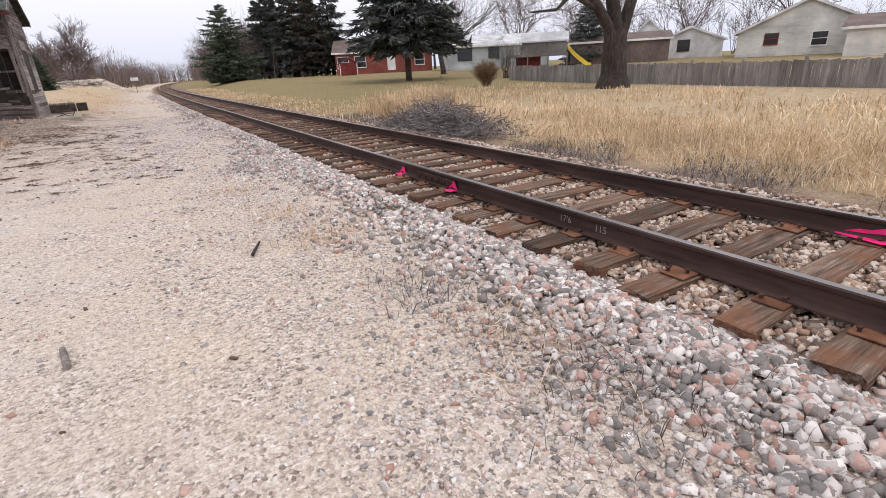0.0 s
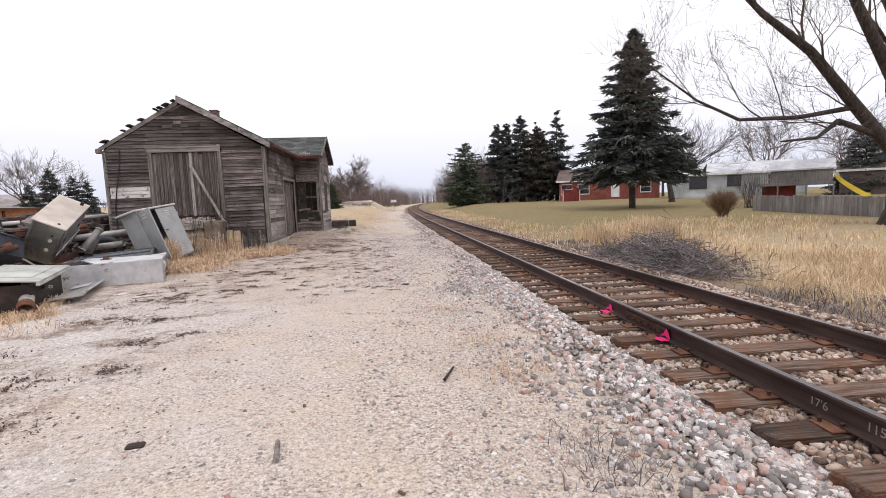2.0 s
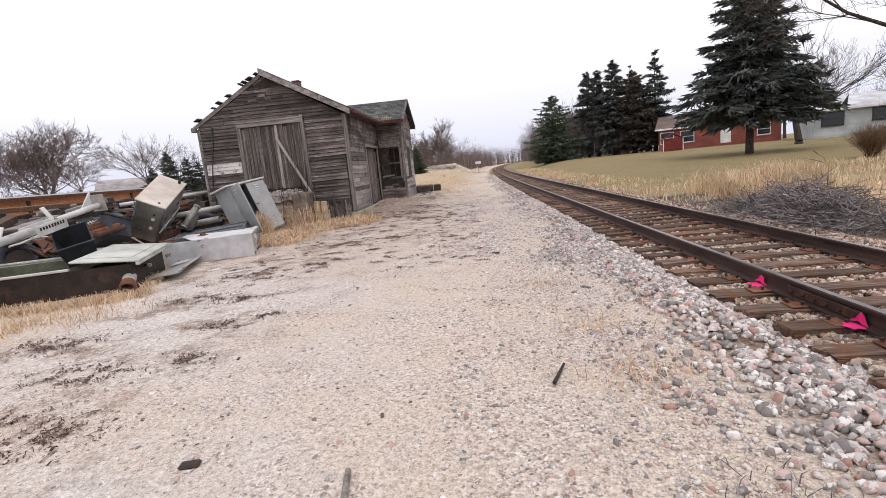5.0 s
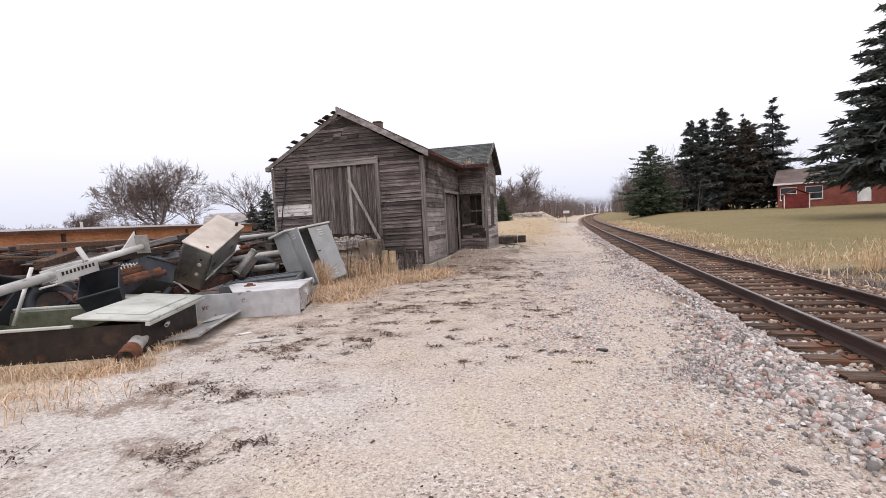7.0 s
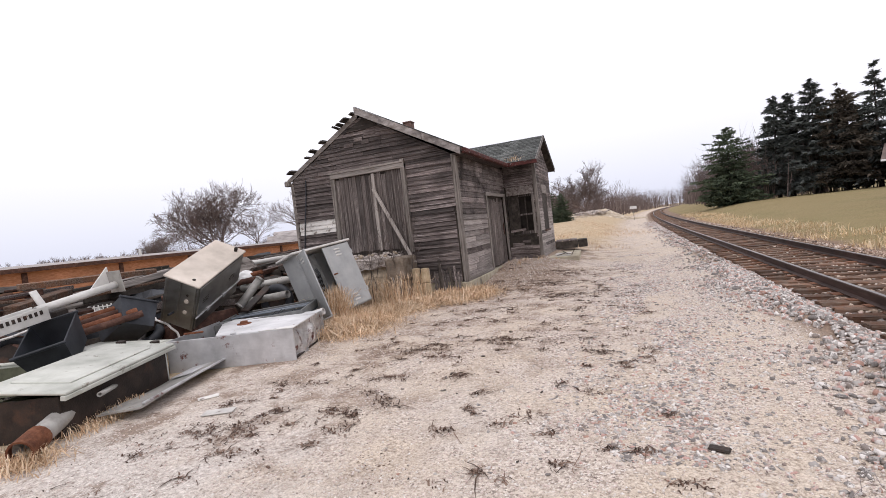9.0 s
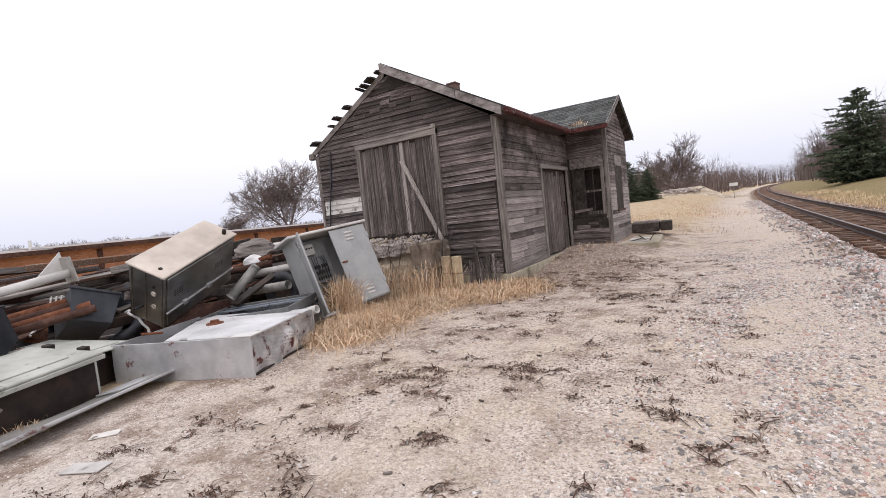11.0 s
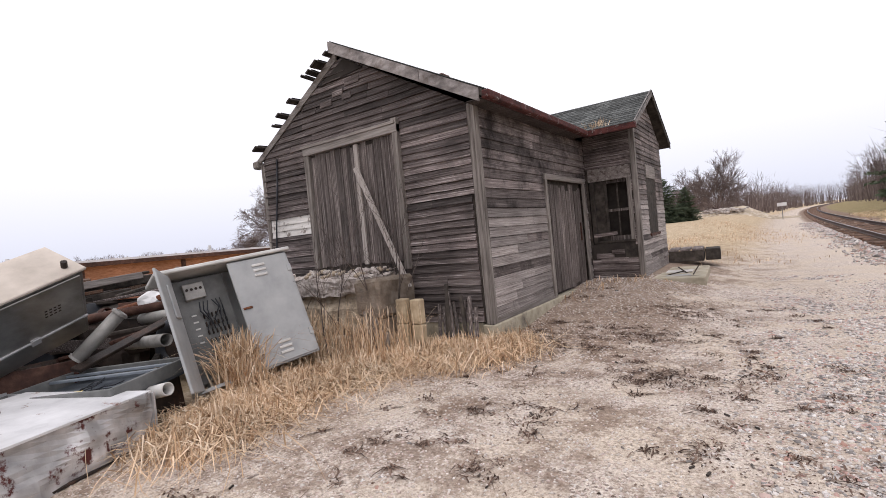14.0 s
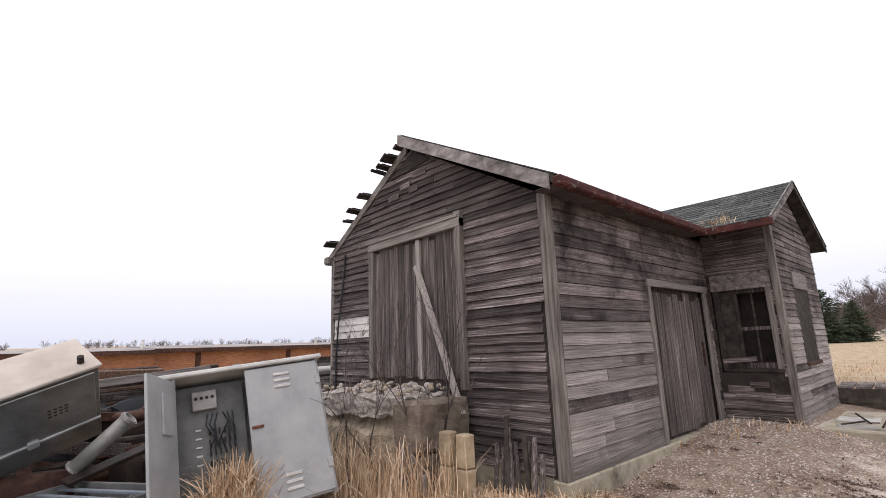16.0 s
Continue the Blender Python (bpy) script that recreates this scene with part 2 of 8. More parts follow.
M_WHITEPIPE = surf("white_painted_mast", [(0.5, 0.49, 0.47), (0.6, 0.59, 0.57), (0.68, 0.67, 0.65)], (4, 4, 4), rough=0.5, bump=0.05, stain=(0.25, 0.18, 0.14), stain_scale=6, stain_at=(0.62, 0.7))
M_RUST = surf("flaking_rust", [(0.09, 0.035, 0.02), (0.17, 0.065, 0.035), (0.25, 0.11, 0.06)], (12, 12, 12), rough=0.85, metal=0.1, bump=0.5)
M_RUSTDARK = surf("dark_rusty_iron", [(0.04, 0.022, 0.018), (0.08, 0.04, 0.03), (0.14, 0.075, 0.055)], (8, 8, 8), rough=0.7, metal=0.3, bump=0.3)
M_RAIL = surf("rail_web_rust", [(0.035, 0.022, 0.02), (0.065, 0.04, 0.034), (0.1, 0.062, 0.052)], (9, 1.2, 9), rough=0.6, metal=0.35, bump=0.15, blotch=0.2)
M_RAILTOP = surf("worn_rail_head", [(0.2, 0.19, 0.19), (0.3, 0.285, 0.28)], (6, 0.6, 6), rough=0.35, metal=0.85, bump=0.03)
M_TIE = surf("creosoted_tie", [(0.03, 0.02, 0.015), (0.095, 0.06, 0.043), (0.18, 0.125, 0.095), (0.29, 0.225, 0.185)], (2.2, 38, 38), rnd=0.4, bump=0.9, bscale=80, stain=(0.155, 0.07, 0.038), stain_scale=3.2, stain_at=(0.46, 0.64))
M_PLATE = surf("rusty_tie_plate", [(0.11, 0.05, 0.03), (0.19, 0.085, 0.05), (0.26, 0.13, 0.08)], (10, 10, 10), rnd=0.2, rough=0.8, metal=0.2, bump=0.3)
M_PINK = surf("pink_marker_paint", [(0.75, 0.02, 0.17), (0.9, 0.04, 0.26)], (20, 20, 20), rough=0.7, bump=0.3, blotch=0.1)
M_CHALK = surf("chalk_mark", [(0.2, 0.19, 0.18), (0.34, 0.32, 0.3)], (30, 30, 30), rough=0.9, bump=0)
M_STONE = surf("mixed_ballast_stone", [(0.21, 0.192, 0.182), (0.38, 0.355, 0.338), (0.58, 0.54, 0.515), (0.5, 0.325, 0.285), (0.45, 0.42, 0.395), (0.75, 0.71, 0.68), (0.3, 0.28, 0.265), (0.55, 0.41, 0.365), (0.65, 0.605, 0.57), (0.27, 0.232, 0.21), (0.52, 0.485, 0.46), (0.41, 0.25, 0.2)], (5, 5, 5), island=1.0, bump=0.3, bscale=90, blotch=0.1, steps=True)
M_STONEBROWN = surf("rust_stained_ballast", [(0.14, 0.1, 0.08), (0.31, 0.22, 0.17), (0.46, 0.35, 0.275), (0.25, 0.16, 0.115), (0.54, 0.44, 0.36), (0.36, 0.235, 0.165), (0.6, 0.52, 0.46), (0.26, 0.21, 0.18)], (5, 5, 5), island=1.0, bump=0.3, bscale=90, blotch=0.2, steps=True)
M_PEBBLE = surf("limestone_chip", [(0.26, 0.21, 0.185), (0.54, 0.48, 0.43), (0.65, 0.6, 0.56), (0.69, 0.635, 0.59), (0.56, 0.43, 0.39), (0.78, 0.75, 0.72)], (25, 25, 25), island=0.9, bump=0.2, blotch=0.08)
M_DRYGRASS = surf("straw_grass", [(0.28, 0.17, 0.095), (0.58, 0.4, 0.25), (0.74, 0.56, 0.39), (0.84, 0.71, 0.56)], (3, 3, 3), island=0.8, bump=0, blotch=0.2, bl_scale=1.2)
M_TALLGRASS = surf("pale_tall_grass", [(0.38, 0.25, 0.135), (0.62, 0.455, 0.27), (0.75, 0.59, 0.4), (0.8, 0.67, 0.5)], (2, 2, 2), island=0.8, bump=0, blotch=0.25, bl_scale=0.5)
M_BRUSH = surf("grey_dead_brush", [(0.1, 0.085, 0.085), (0.2, 0.175, 0.17), (0.3, 0.27, 0.26)], (4, 4, 4), island=0.7, bump=0)
M_DEADWEED = surf("dead_weed_mat", [(0.055, 0.033, 0.025), (0.125, 0.078, 0.058), (0.22, 0.15, 0.115)], (6, 6, 6), island=0.7, bump=0)
M_RUSTSHRUB = surf("rusty_brown_stems", [(0.09, 0.05, 0.03), (0.2, 0.125, 0.075), (0.3, 0.2, 0.13)], (6, 6, 6), island=0.7, bump=0)
M_BARK = surf("grey_brown_bark", [(0.022, 0.017, 0.015), (0.048, 0.038, 0.033), (0.085, 0.07, 0.062)], (14, 14, 3), rough=0.9, bump=0.6, bscale=30)
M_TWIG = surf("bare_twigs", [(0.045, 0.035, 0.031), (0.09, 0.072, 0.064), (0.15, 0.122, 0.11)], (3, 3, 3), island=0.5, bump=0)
# paler copy of the twig colour, with distance haze mixed into it
M_TWIGFAR = surf("hazed_far_twigs", [(0.09, 0.066, 0.061), (0.14, 0.107, 0.099), (0.205, 0.166, 0.156)], (1, 1, 1), island=0.5, bump=0)
M_NEEDLE = surf("spruce_needles", [(0.036, 0.042, 0.039), (0.078, 0.09, 0.084), (0.15, 0.164, 0.155)], (2, 2, 2), island=0.8, bump=0, blotch=0.3)
M_NEEDLEGREEN = surf("pine_needles", [(0.034, 0.048, 0.03), (0.066, 0.088, 0.053), (0.11, 0.132, 0.083)], (2, 2, 2), island=0.8, bump=0, blotch=0.3)
M_NEEDLEBROWN = surf("thin_pine_needles", [(0.036, 0.033, 0.026), (0.07, 0.06, 0.046), (0.11, 0.09, 0.07)], (2, 2, 2), island=0.8, bump=0, blotch=0.3)
M_FENCE = surf("weathered_fence_board", [(0.15, 0.14, 0.13), (0.23, 0.215, 0.205), (0.31, 0.29, 0.28)], (20, 20, 1.5), rnd=0.2, bump=0.3)
M_SAGE = surf("pale_blue_grey_house_siding", [(0.4, 0.44, 0.45), (0.48, 0.52, 0.53)], (1, 1, 8), bump=0.1, rnd=0.05)
M_PALE = surf("pale_house_siding", [(0.58, 0.57, 0.54), (0.68, 0.67, 0.64)], (1, 1, 8), bump=0.1, rnd=0.05)
M_WHITE = surf("white_house_paint", [(0.68, 0.68, 0.68), (0.78, 0.78, 0.78)], (2, 2, 2), bump=0.05)
M_REDBRICK = surf("red_house_brick", [(0.19, 0.055, 0.042), (0.27, 0.085, 0.065), (0.33, 0.12, 0.095)], (5, 5, 14), rnd=0.08, bump=0.3)
M_REDPAINT = surf("red_shed_paint", [(0.14, 0.026, 0.023), (0.2, 0.042, 0.036)], (3, 3, 3), bump=0.1)
M_GREYROOF = surf("pale_grey_roof", [(0.45, 0.46, 0.48), (0.54, 0.55, 0.57), (0.62, 0.63, 0.65)], (3, 3, 3), bump=0.2, rnd=0.08)
M_DARKROOF = surf("brown_house_roof", [(0.12, 0.09, 0.08), (0.2, 0.155, 0.14)], (6, 6, 6), bump=0.3)
M_YELLOW = surf("yellow_plastic_slide", [(0.75, 0.55, 0.06), (0.85, 0.65, 0.1)], (2, 2, 2), rough=0.4, bump=0.02)
M_ORANGEBRICK = surf("orange_brick_wall", [(0.26, 0.115, 0.06), (0.38, 0.175, 0.095), (0.46, 0.235, 0.14)], (4, 4, 16), bump=0.3, blotch=0.18)
M_FLATROOF = surf("flat_roof_gravel", [(0.26, 0.235, 0.225), (0.36, 0.33, 0.32), (0.42, 0.39, 0.38)], (1.5, 1.5, 1.5), bump=0.2)
M_SPLITSTONE = surf("tan_block", [(0.26, 0.2, 0.13), (0.38, 0.3, 0.2), (0.48, 0.395, 0.28)], (8, 8, 8), rnd=0.12, bump=0.5)
M_GLASS = bpy.data.materials.new("dark_window_glass")
M_GLASS.use_nodes = True
gb = M_GLASS.node_tree.nodes["Principled BSDF"]
gb.inputs["Base Color"].default_value, gb.inputs["Roughness"].default_value = (0.02, 0.024, 0.028, 1), 0.08


# ---- mesh helpers ----
def link_mesh(name, bm, mat, parent=None, label="", smooth=False):
    me = bpy.data.meshes.new(name)
    bm.to_mesh(me)
    bm.free()
    me.materials.append(mat)
    if smooth:
        for p in me.polygons:
            p.use_smooth = True
    ob = new(name, me)
    ob.parent = parent
    if label:
        tagged(ob, label)
    return ob


def part(name, bm, mat, parent, label="", smooth=False):
    return link_mesh(name, bm, mat, parent, label, smooth)


def raw(name, verts, faces, mat, parent=None, label="", smooth=False):
    me = bpy.data.meshes.new(name)
    me.from_pydata([tuple(v) for v in verts], [], faces)
    me.update()
    me.materials.append(mat)
    if smooth:
        for p in me.polygons:
            p.use_smooth = True
    ob = new(name, me)
    ob.parent = parent
    if label:
        tagged(ob, label)
    return ob


def raw_np(name, verts, tris, mat, parent=None):
    """Large triangle soup from arrays."""
    verts, tris = np.asarray(verts, dtype=np.float32), np.asarray(tris, dtype=np.int32)
    me = bpy.data.meshes.new(name)
    me.vertices.add(len(verts))
    me.vertices.foreach_set("co", verts.ravel())
    me.loops.add(tris.size)
    me.loops.foreach_set("vertex_index", tris.ravel())
    me.polygons.add(len(tris))
    me.polygons.foreach_set("loop_start", np.arange(0, tris.size, 3, dtype=np.int32))
    me.polygons.foreach_set("loop_total", np.full(len(tris), 3, dtype=np.int32))
    me.update(calc_edges=True)
    me.validate()
    me.materials.append(mat)
    ob = new(name, me)
    ob.parent = parent
    return ob


def thing(name, m, label, category, group="", kind=""):
    ob = new(name)
    ob.matrix_basis = m
    ob.empty_display_size = 0.2
    return tagged(ob, label, category, group, kind)


def add_box(bm, lo, hi, bevel=0.0, m=None):
    lo, hi = Vector(lo), Vector(hi)
    r = bmesh.ops.create_cube(bm, size=1.0)
    vs = r["verts"]
    for v in vs:
        v.co = Vector(((v.co.x + 0.5) * (hi.x - lo.x) + lo.x, (v.co.y + 0.5) * (hi.y - lo.y) + lo.y, (v.co.z + 0.5) * (hi.z - lo.z) + lo.z))
    if bevel:
        es = list({e for v in vs for e in v.link_edges})
        out = bmesh.ops.bevel(bm, geom=es, offset=bevel, segments=1, affect="EDGES")
        vs = list({v for f in out["faces"] for v in f.verts} | {v for v in vs if v.is_valid})
    if m:
        for v in vs:
            v.co = m @ v.co
    return vs


def box_bm(lo, hi, bevel=0.0, m=None):
    bm = bmesh.new()
    add_box(bm, lo, hi, bevel, m)
    return bm


def add_tube(bm, a, b, r0, r1=None, n=10, wall=0.0, caps=True):
    """A straight tube; wall: open ended, with that thickness."""
    a, b = Vector(a), Vector(b)
    r1 = r0 if r1 is None else r1
    q = (b - a).to_track_quat("Z", "Y")
    ring = lambda c, r: [bm.verts.new(c + q @ Vector((r * math.cos(2 * math.pi * i / n), r * math.sin(2 * math.pi * i / n), 0))) for i in range(n)]
    A, B = ring(a, r0), ring(b, r1)
    for i in range(n):
        bm.faces.new((A[i], A[(i + 1) % n], B[(i + 1) % n], B[i]))
    if wall:
        C, D = ring(a, r0 - wall), ring(b, r1 - wall)
        for i in range(n):
            j = (i + 1) % n
            bm.faces.new((C[j], C[i], D[i], D[j]))
            bm.faces.new((A[j], A[i], C[i], C[j]))
            bm.faces.new((B[i], B[j], D[j], D[i]))
    elif caps:
        bm.faces.new(A[::-1])
        bm.faces.new(B)


def tube_bm(a, b, r0, r1=None, n=10, wall=0.0):
    bm = bmesh.new()
    add_tube(bm, a, b, r0, r1, n, wall)
    return bm


def prism(name, pts, lo, hi, axis, mat, parent, label=""):
    """A prism: a polygon in the other two axes, drawn out along axis from lo to hi."""
    def place(p, d):
        v = list(p)
        v.insert("xyz".index(axis), d)
        return v
    n = len(pts)
    verts = [place(p, lo) for p in pts] + [place(p, hi) for p in pts]
    faces = [tuple(range(n)), tuple(range(2 * n - 1, n - 1, -1))] + [(i + n, (i + 1) % n + n, (i + 1) % n, i) for i in range(n)]
    ob = raw(name, verts, faces, mat, parent, label)
    bm = bmesh.new()
    bm.from_mesh(ob.data)
    bmesh.ops.recalc_face_normals(bm, faces=bm.faces)
    bm.to_mesh(ob.data)
    bm.free()
    return ob


def smooth_step(a, b, v):
    t = min(1.0, max(0.0, (v - a) / (b - a)))
    return t * t * (3 - 2 * t)


def track_x(y):
    """Centre line of the track: straight, then a long bend."""
    return 4.2 + 0.00032 * max(0.0, y - 30.0) ** 2


def ground_z(x, y):
    """Height of the ground."""
    rise = 0.022 * max(0.0, -x - 12.0)
    x -= track_x(y) - 4.2
    z = rise + 0.42 * smooth_step(16.0, 22.5, y) * smooth_step(0.2, -2.8, x) * smooth_step(60, 40, y)
    z += 1.05 * smooth_step(32, 62, y) * smooth_step(0.5, -4.5, x) * smooth_step(130, 95, y) * smooth_step(-40, -20, x)
    z += 0.9 * smooth_step(6, 14, x) * smooth_step(18, 70, math.hypot(x - 4, y))
    z -= 0.1 * math.exp(-((x - 6.5) / 0.7) ** 2) * smooth_step(70, 50, y)
    z -= 0.055 * smooth_step(2.6, 2.95, x) * smooth_step(5.9, 5.6, x) * smooth_step(90, 60, abs(y))
    near = smooth_step(2.0, 0.6, x) * smooth_step(45, 30, abs(y))
    z += near * 0.018 * noise.noise((x * 0.6, y * 0.6, 3.1)) + near * 0.01 * noise.noise((x * 2.1, y * 2.1, 7.7))
    return z


# ---- ground ----
def spread(lo, hi, step, far):
    """Grid lines: even from lo to hi, then ever wider out to far."""
    mid = list(np.arange(lo, hi, step))
    out, d, p = [], step, hi
    while p < far:
        out.append(p)
        d *= 1.22
        p += d
    out.append(far)
    pre, d, p = [], step, lo - step
    while p > -far:
        pre.append(p)
        d *= 1.22
        p -= d
    pre.append(-far)
    return pre[::-1] + mid + out


def make_ground():
    xs, ys = spread(-10, 9, 0.3, 1500), spread(-3, 34, 0.35, 1500)
    verts = [(x, y, ground_z(x, y)) for y in ys for x in xs]
    n = len(xs)
    faces = [(j * n + i, j * n + i + 1, (j + 1) * n + i + 1, (j + 1) * n + i) for j in range(len(ys) - 1) for i in range(n - 1)]
    m = bpy.data.materials.new("gravel_and_turf")
    m.use_nodes = True
    nt = m.node_tree
    nd, ln = nt.nodes, nt.links
    bsdf = nd["Principled BSDF"]
    bsdf.inputs["Roughness"].default_value = 0.95
    bsdf.inputs["Specular IOR Level"].default_value = 0.15
    geo = nd.new("ShaderNodeNewGeometry")
    sep = nd.new("ShaderNodeSeparateXYZ")
    ln.new(geo.outputs["Position"], sep.inputs[0])
    GX, GY = sep.outputs[0], sep.outputs[1]

    def noise_at(scale, detail=5.0, rough=0.6):
        z = nd.new("ShaderNodeTexNoise")
        z.inputs["Scale"].default_value, z.inputs["Detail"].default_value, z.inputs["Roughness"].default_value = scale, detail, rough
        ln.new(geo.outputs["Position"], z.inputs["Vector"])
        return z.outputs["Fac"]

    def ramp(fac, stops):
        r = nd.new("ShaderNodeValToRGB")
        e = r.color_ramp.elements
        e[0].position, e[0].color = stops[0][0], rgb(stops[0][1])
        e[1].position, e[1].color = stops[-1][0], rgb(stops[-1][1])
        for p, c in stops[1:-1]:
            e.new(p).color = rgb(c)
        ln.new(fac, r.inputs[0])
        return r.outputs[0]

    def mathn(op, a, b=None, c=None):
        k = nd.new("ShaderNodeMath")
        k.operation = op
        for i, v in enumerate((a, b, c)):
            if v is None:
                continue
            if isinstance(v, (int, float)):
                k.inputs[i].default_value = v
            else:
                ln.new(v, k.inputs[i])
        return k.outputs[0]

    def band(v, a, b):
        r = nd.new("ShaderNodeMapRange")
        r.inputs["From Min"].default_value, r.inputs["From Max"].default_value = a, b
        r.interpolation_type = "SMOOTHSTEP"
        ln.new(v, r.inputs["Value"])
        return r.outputs[0]

    def mix(fac, a, b):
        k = nd.new("ShaderNodeMixRGB")
        ln.new(fac, k.inputs[0])
        ln.new(a, k.inputs[1])
        ln.new(b, k.inputs[2])
        return k.outputs[0]

    # distance across, from the line of the track
    past = mathn("MAXIMUM", mathn("SUBTRACT", GY, 30.0), 0.0)
    GX = mathn("SUBTRACT", GX, mathn("MULTIPLY", mathn("MULTIPLY", past, past), 0.00032))
    # crushed limestone drive: chips of several tones over sandy fines
    vor = nd.new("ShaderNodeTexVoronoi")
    vor.inputs["Scale"].default_value = 55.0
    ln.new(geo.outputs["Position"], vor.inputs["Vector"])
    vsep = nd.new("ShaderNodeSeparateColor")
    ln.new(vor.outputs["Color"], vsep.inputs[0])
    chips = ramp(vsep.outputs[0], [(0.0, (0.22, 0.18, 0.155)), (0.2, (0.46, 0.39, 0.335)), (0.5, (0.62, 0.545, 0.475)), (0.75, (0.73, 0.66, 0.595)), (0.88, (0.5, 0.39, 0.35)), (1.0, (0.78, 0.745, 0.71))])
    fines = ramp(noise_at(34.0, 8.0, 0.75), [(0.34, (0.27, 0.215, 0.17)), (0.5, (0.61, 0.52, 0.43)), (0.64, (0.77, 0.685, 0.6))])
    drive = mix(band(noise_at(0.9, 6.0, 0.65), 0.4, 0.6), chips, fines)
    pale = ramp(noise_at(22.0, 7.0, 0.7), [(0.34, (0.4, 0.36, 0.33)), (0.52, (0.63, 0.585, 0.55)), (0.66, (0.8, 0.76, 0.72))])
    pale_w = mathn("MULTIPLY", mathn("MULTIPLY", band(noise_at(0.35, 5.0, 0.6), 0.38, 0.58), band(GY, 12.0, 8.0)), band(GX, 0.5, -2.0))
    drive = mix(pale_w, drive, pale)
    # brown dirt and dead weed stains away from the wheel tracks
    dirt = ramp(noise_at(18.0, 7.0, 0.7), [(0.3, (0.12, 0.078, 0.057)), (0.55, (0.27, 0.195, 0.148)), (0.75, (0.45, 0.355, 0.285))])
    side = mathn("MULTIPLY", band(GX, -0.6, -3.2), band(noise_at(1.1, 9.0, 0.78), 0.49, 0.6))
    drive = mix(mathn("MULTIPLY", side, 0.8), drive, dirt)
    far_dirt = mathn("MULTIPLY", mathn("MULTIPLY", band(GY, 7.0, 15.0), band(GX, 1.6, -1.2)), band(mathn("ADD", noise_at(1.6, 9.0, 0.8), mathn("MULTIPLY", mathn("MULTIPLY", band(GY, 15.5, 18.5), band(GX, -0.6, -2.2)), 0.14)), 0.47, 0.6))
    drive = mix(mathn("MULTIPLY", far_dirt, 0.8), drive, dirt)
    # turf: dun and dull green
    turf = ramp(noise_at(0.12, 6.0, 0.65), [(0.3, (0.22, 0.175, 0.085)), (0.48, (0.27, 0.215, 0.115)), (0.6, (0.19, 0.172, 0.08)), (0.75, (0.33, 0.255, 0.15))])
    blades = ramp(noise_at(9.0, 8.0, 0.75), [(0.3, (0.14, 0.12, 0.055)), (0.55, (0.32, 0.255, 0.135)), (0.75, (0.48, 0.385, 0.23))])
    half = nd.new("ShaderNodeMixRGB")
    half.inputs[0].default_value = 0.5
    ln.new(turf, half.inputs[1])
    ln.new(blades, half.inputs[2])
    dry = ramp(noise_at(3.0, 8.0, 0.75), [(0.3, (0.31, 0.225, 0.14)), (0.5, (0.51, 0.405, 0.275)), (0.7, (0.63, 0.525, 0.395))])
    field_w = mathn("MULTIPLY", band(GY, 24.0, 11.0), 0.75)
    lawn = mix(field_w, half.outputs[0], dry)
    edge = mathn("ADD", GX, mathn("MULTIPLY", noise_at(0.9, 5.0), 1.4))
    col = mix(band(edge, 6.4, 7.2), drive, lawn)
    # rusty grit under the track, widened to paint shaded gaps between shoulder stones
    col = mix(mathn("MULTIPLY", band(GX, 1.95, 2.6), band(GX, 6.2, 5.8)), col, dirt)
    # dirt under the grass strip beside the ballast
    col = mix(mathn("MULTIPLY", band(edge, 6.2, 6.6), band(edge, 7.8, 7.0)), col, dirt)
    # rough straw-coloured land behind and beyond
    left = mathn("SUBTRACT", mathn("MULTIPLY", GX, -1.0), mathn("MULTIPLY", noise_at(0.5, 6.0), 3.0))
    col = mix(band(left, 3.6, 5.2), col, dry)
    beyond = mathn("MULTIPLY", band(mathn("ADD", GY, mathn("MULTIPLY", noise_at(0.25, 6.0), 14.0)), 33.0, 40.0), band(GX, 0.4, -1.8))
    col = mix(beyond, col, dry)
    # fine dark and light grit over everything
    grit = ramp(noise_at(75.0, 4.0, 0.8), [(0.34, (0.5, 0.47, 0.45)), (0.47, (0.93, 0.92, 0.91)), (0.6, (1.0, 1.0, 1.0)), (0.7, (1.2, 1.2, 1.2))])
    gm = nd.new("ShaderNodeMixRGB")
    gm.blend_type = "MULTIPLY"
    gm.inputs[0].default_value = 0.85
    ln.new(col, gm.inputs[1])
    ln.new(grit, gm.inputs[2])
    # coarser speckle of pebbles and hollows
    speck = ramp(noise_at(21.0, 5.0, 0.85), [(0.36, (0.52, 0.49, 0.46)), (0.46, (1.04, 1.03, 1.02)), (0.58, (1.12, 1.12, 1.12)), (0.66, (1.32, 1.32, 1.32))])
    gm2 = nd.new("ShaderNodeMixRGB")
    gm2.blend_type = "MULTIPLY"
    gm2.inputs[0].default_value = 0.75
    ln.new(gm.outputs[0], gm2.inputs[1])
    ln.new(speck, gm2.inputs[2])
    ln.new(gm2.outputs[0], bsdf.inputs["Base Color"])
    bp = nd.new("ShaderNodeBump")
    bp.inputs["Strength"].default_value, bp.inputs["Distance"].default_value = 0.6, 0.015
    ln.new(mathn("ADD", noise_at(45.0, 6.0, 0.7), mathn("MULTIPLY", vor.outputs["Distance"], 0.8)), bp.inputs["Height"])
    ln.new(bp.outputs[0], bsdf.inputs["Normal"])
    return tagged(raw("ground", verts, faces, m, smooth=True), "pale crushed limestone drive with dry lawn beyond the track", "ground", kind="structure")


make_ground()


# ---- railway track ----
def along(y, off, z):
    d = (track_x(y + 0.5) - track_x(y - 0.5))
    n = math.hypot(1, d)
    return Vector((track_x(y) + off / n, y - off * d / n, z))


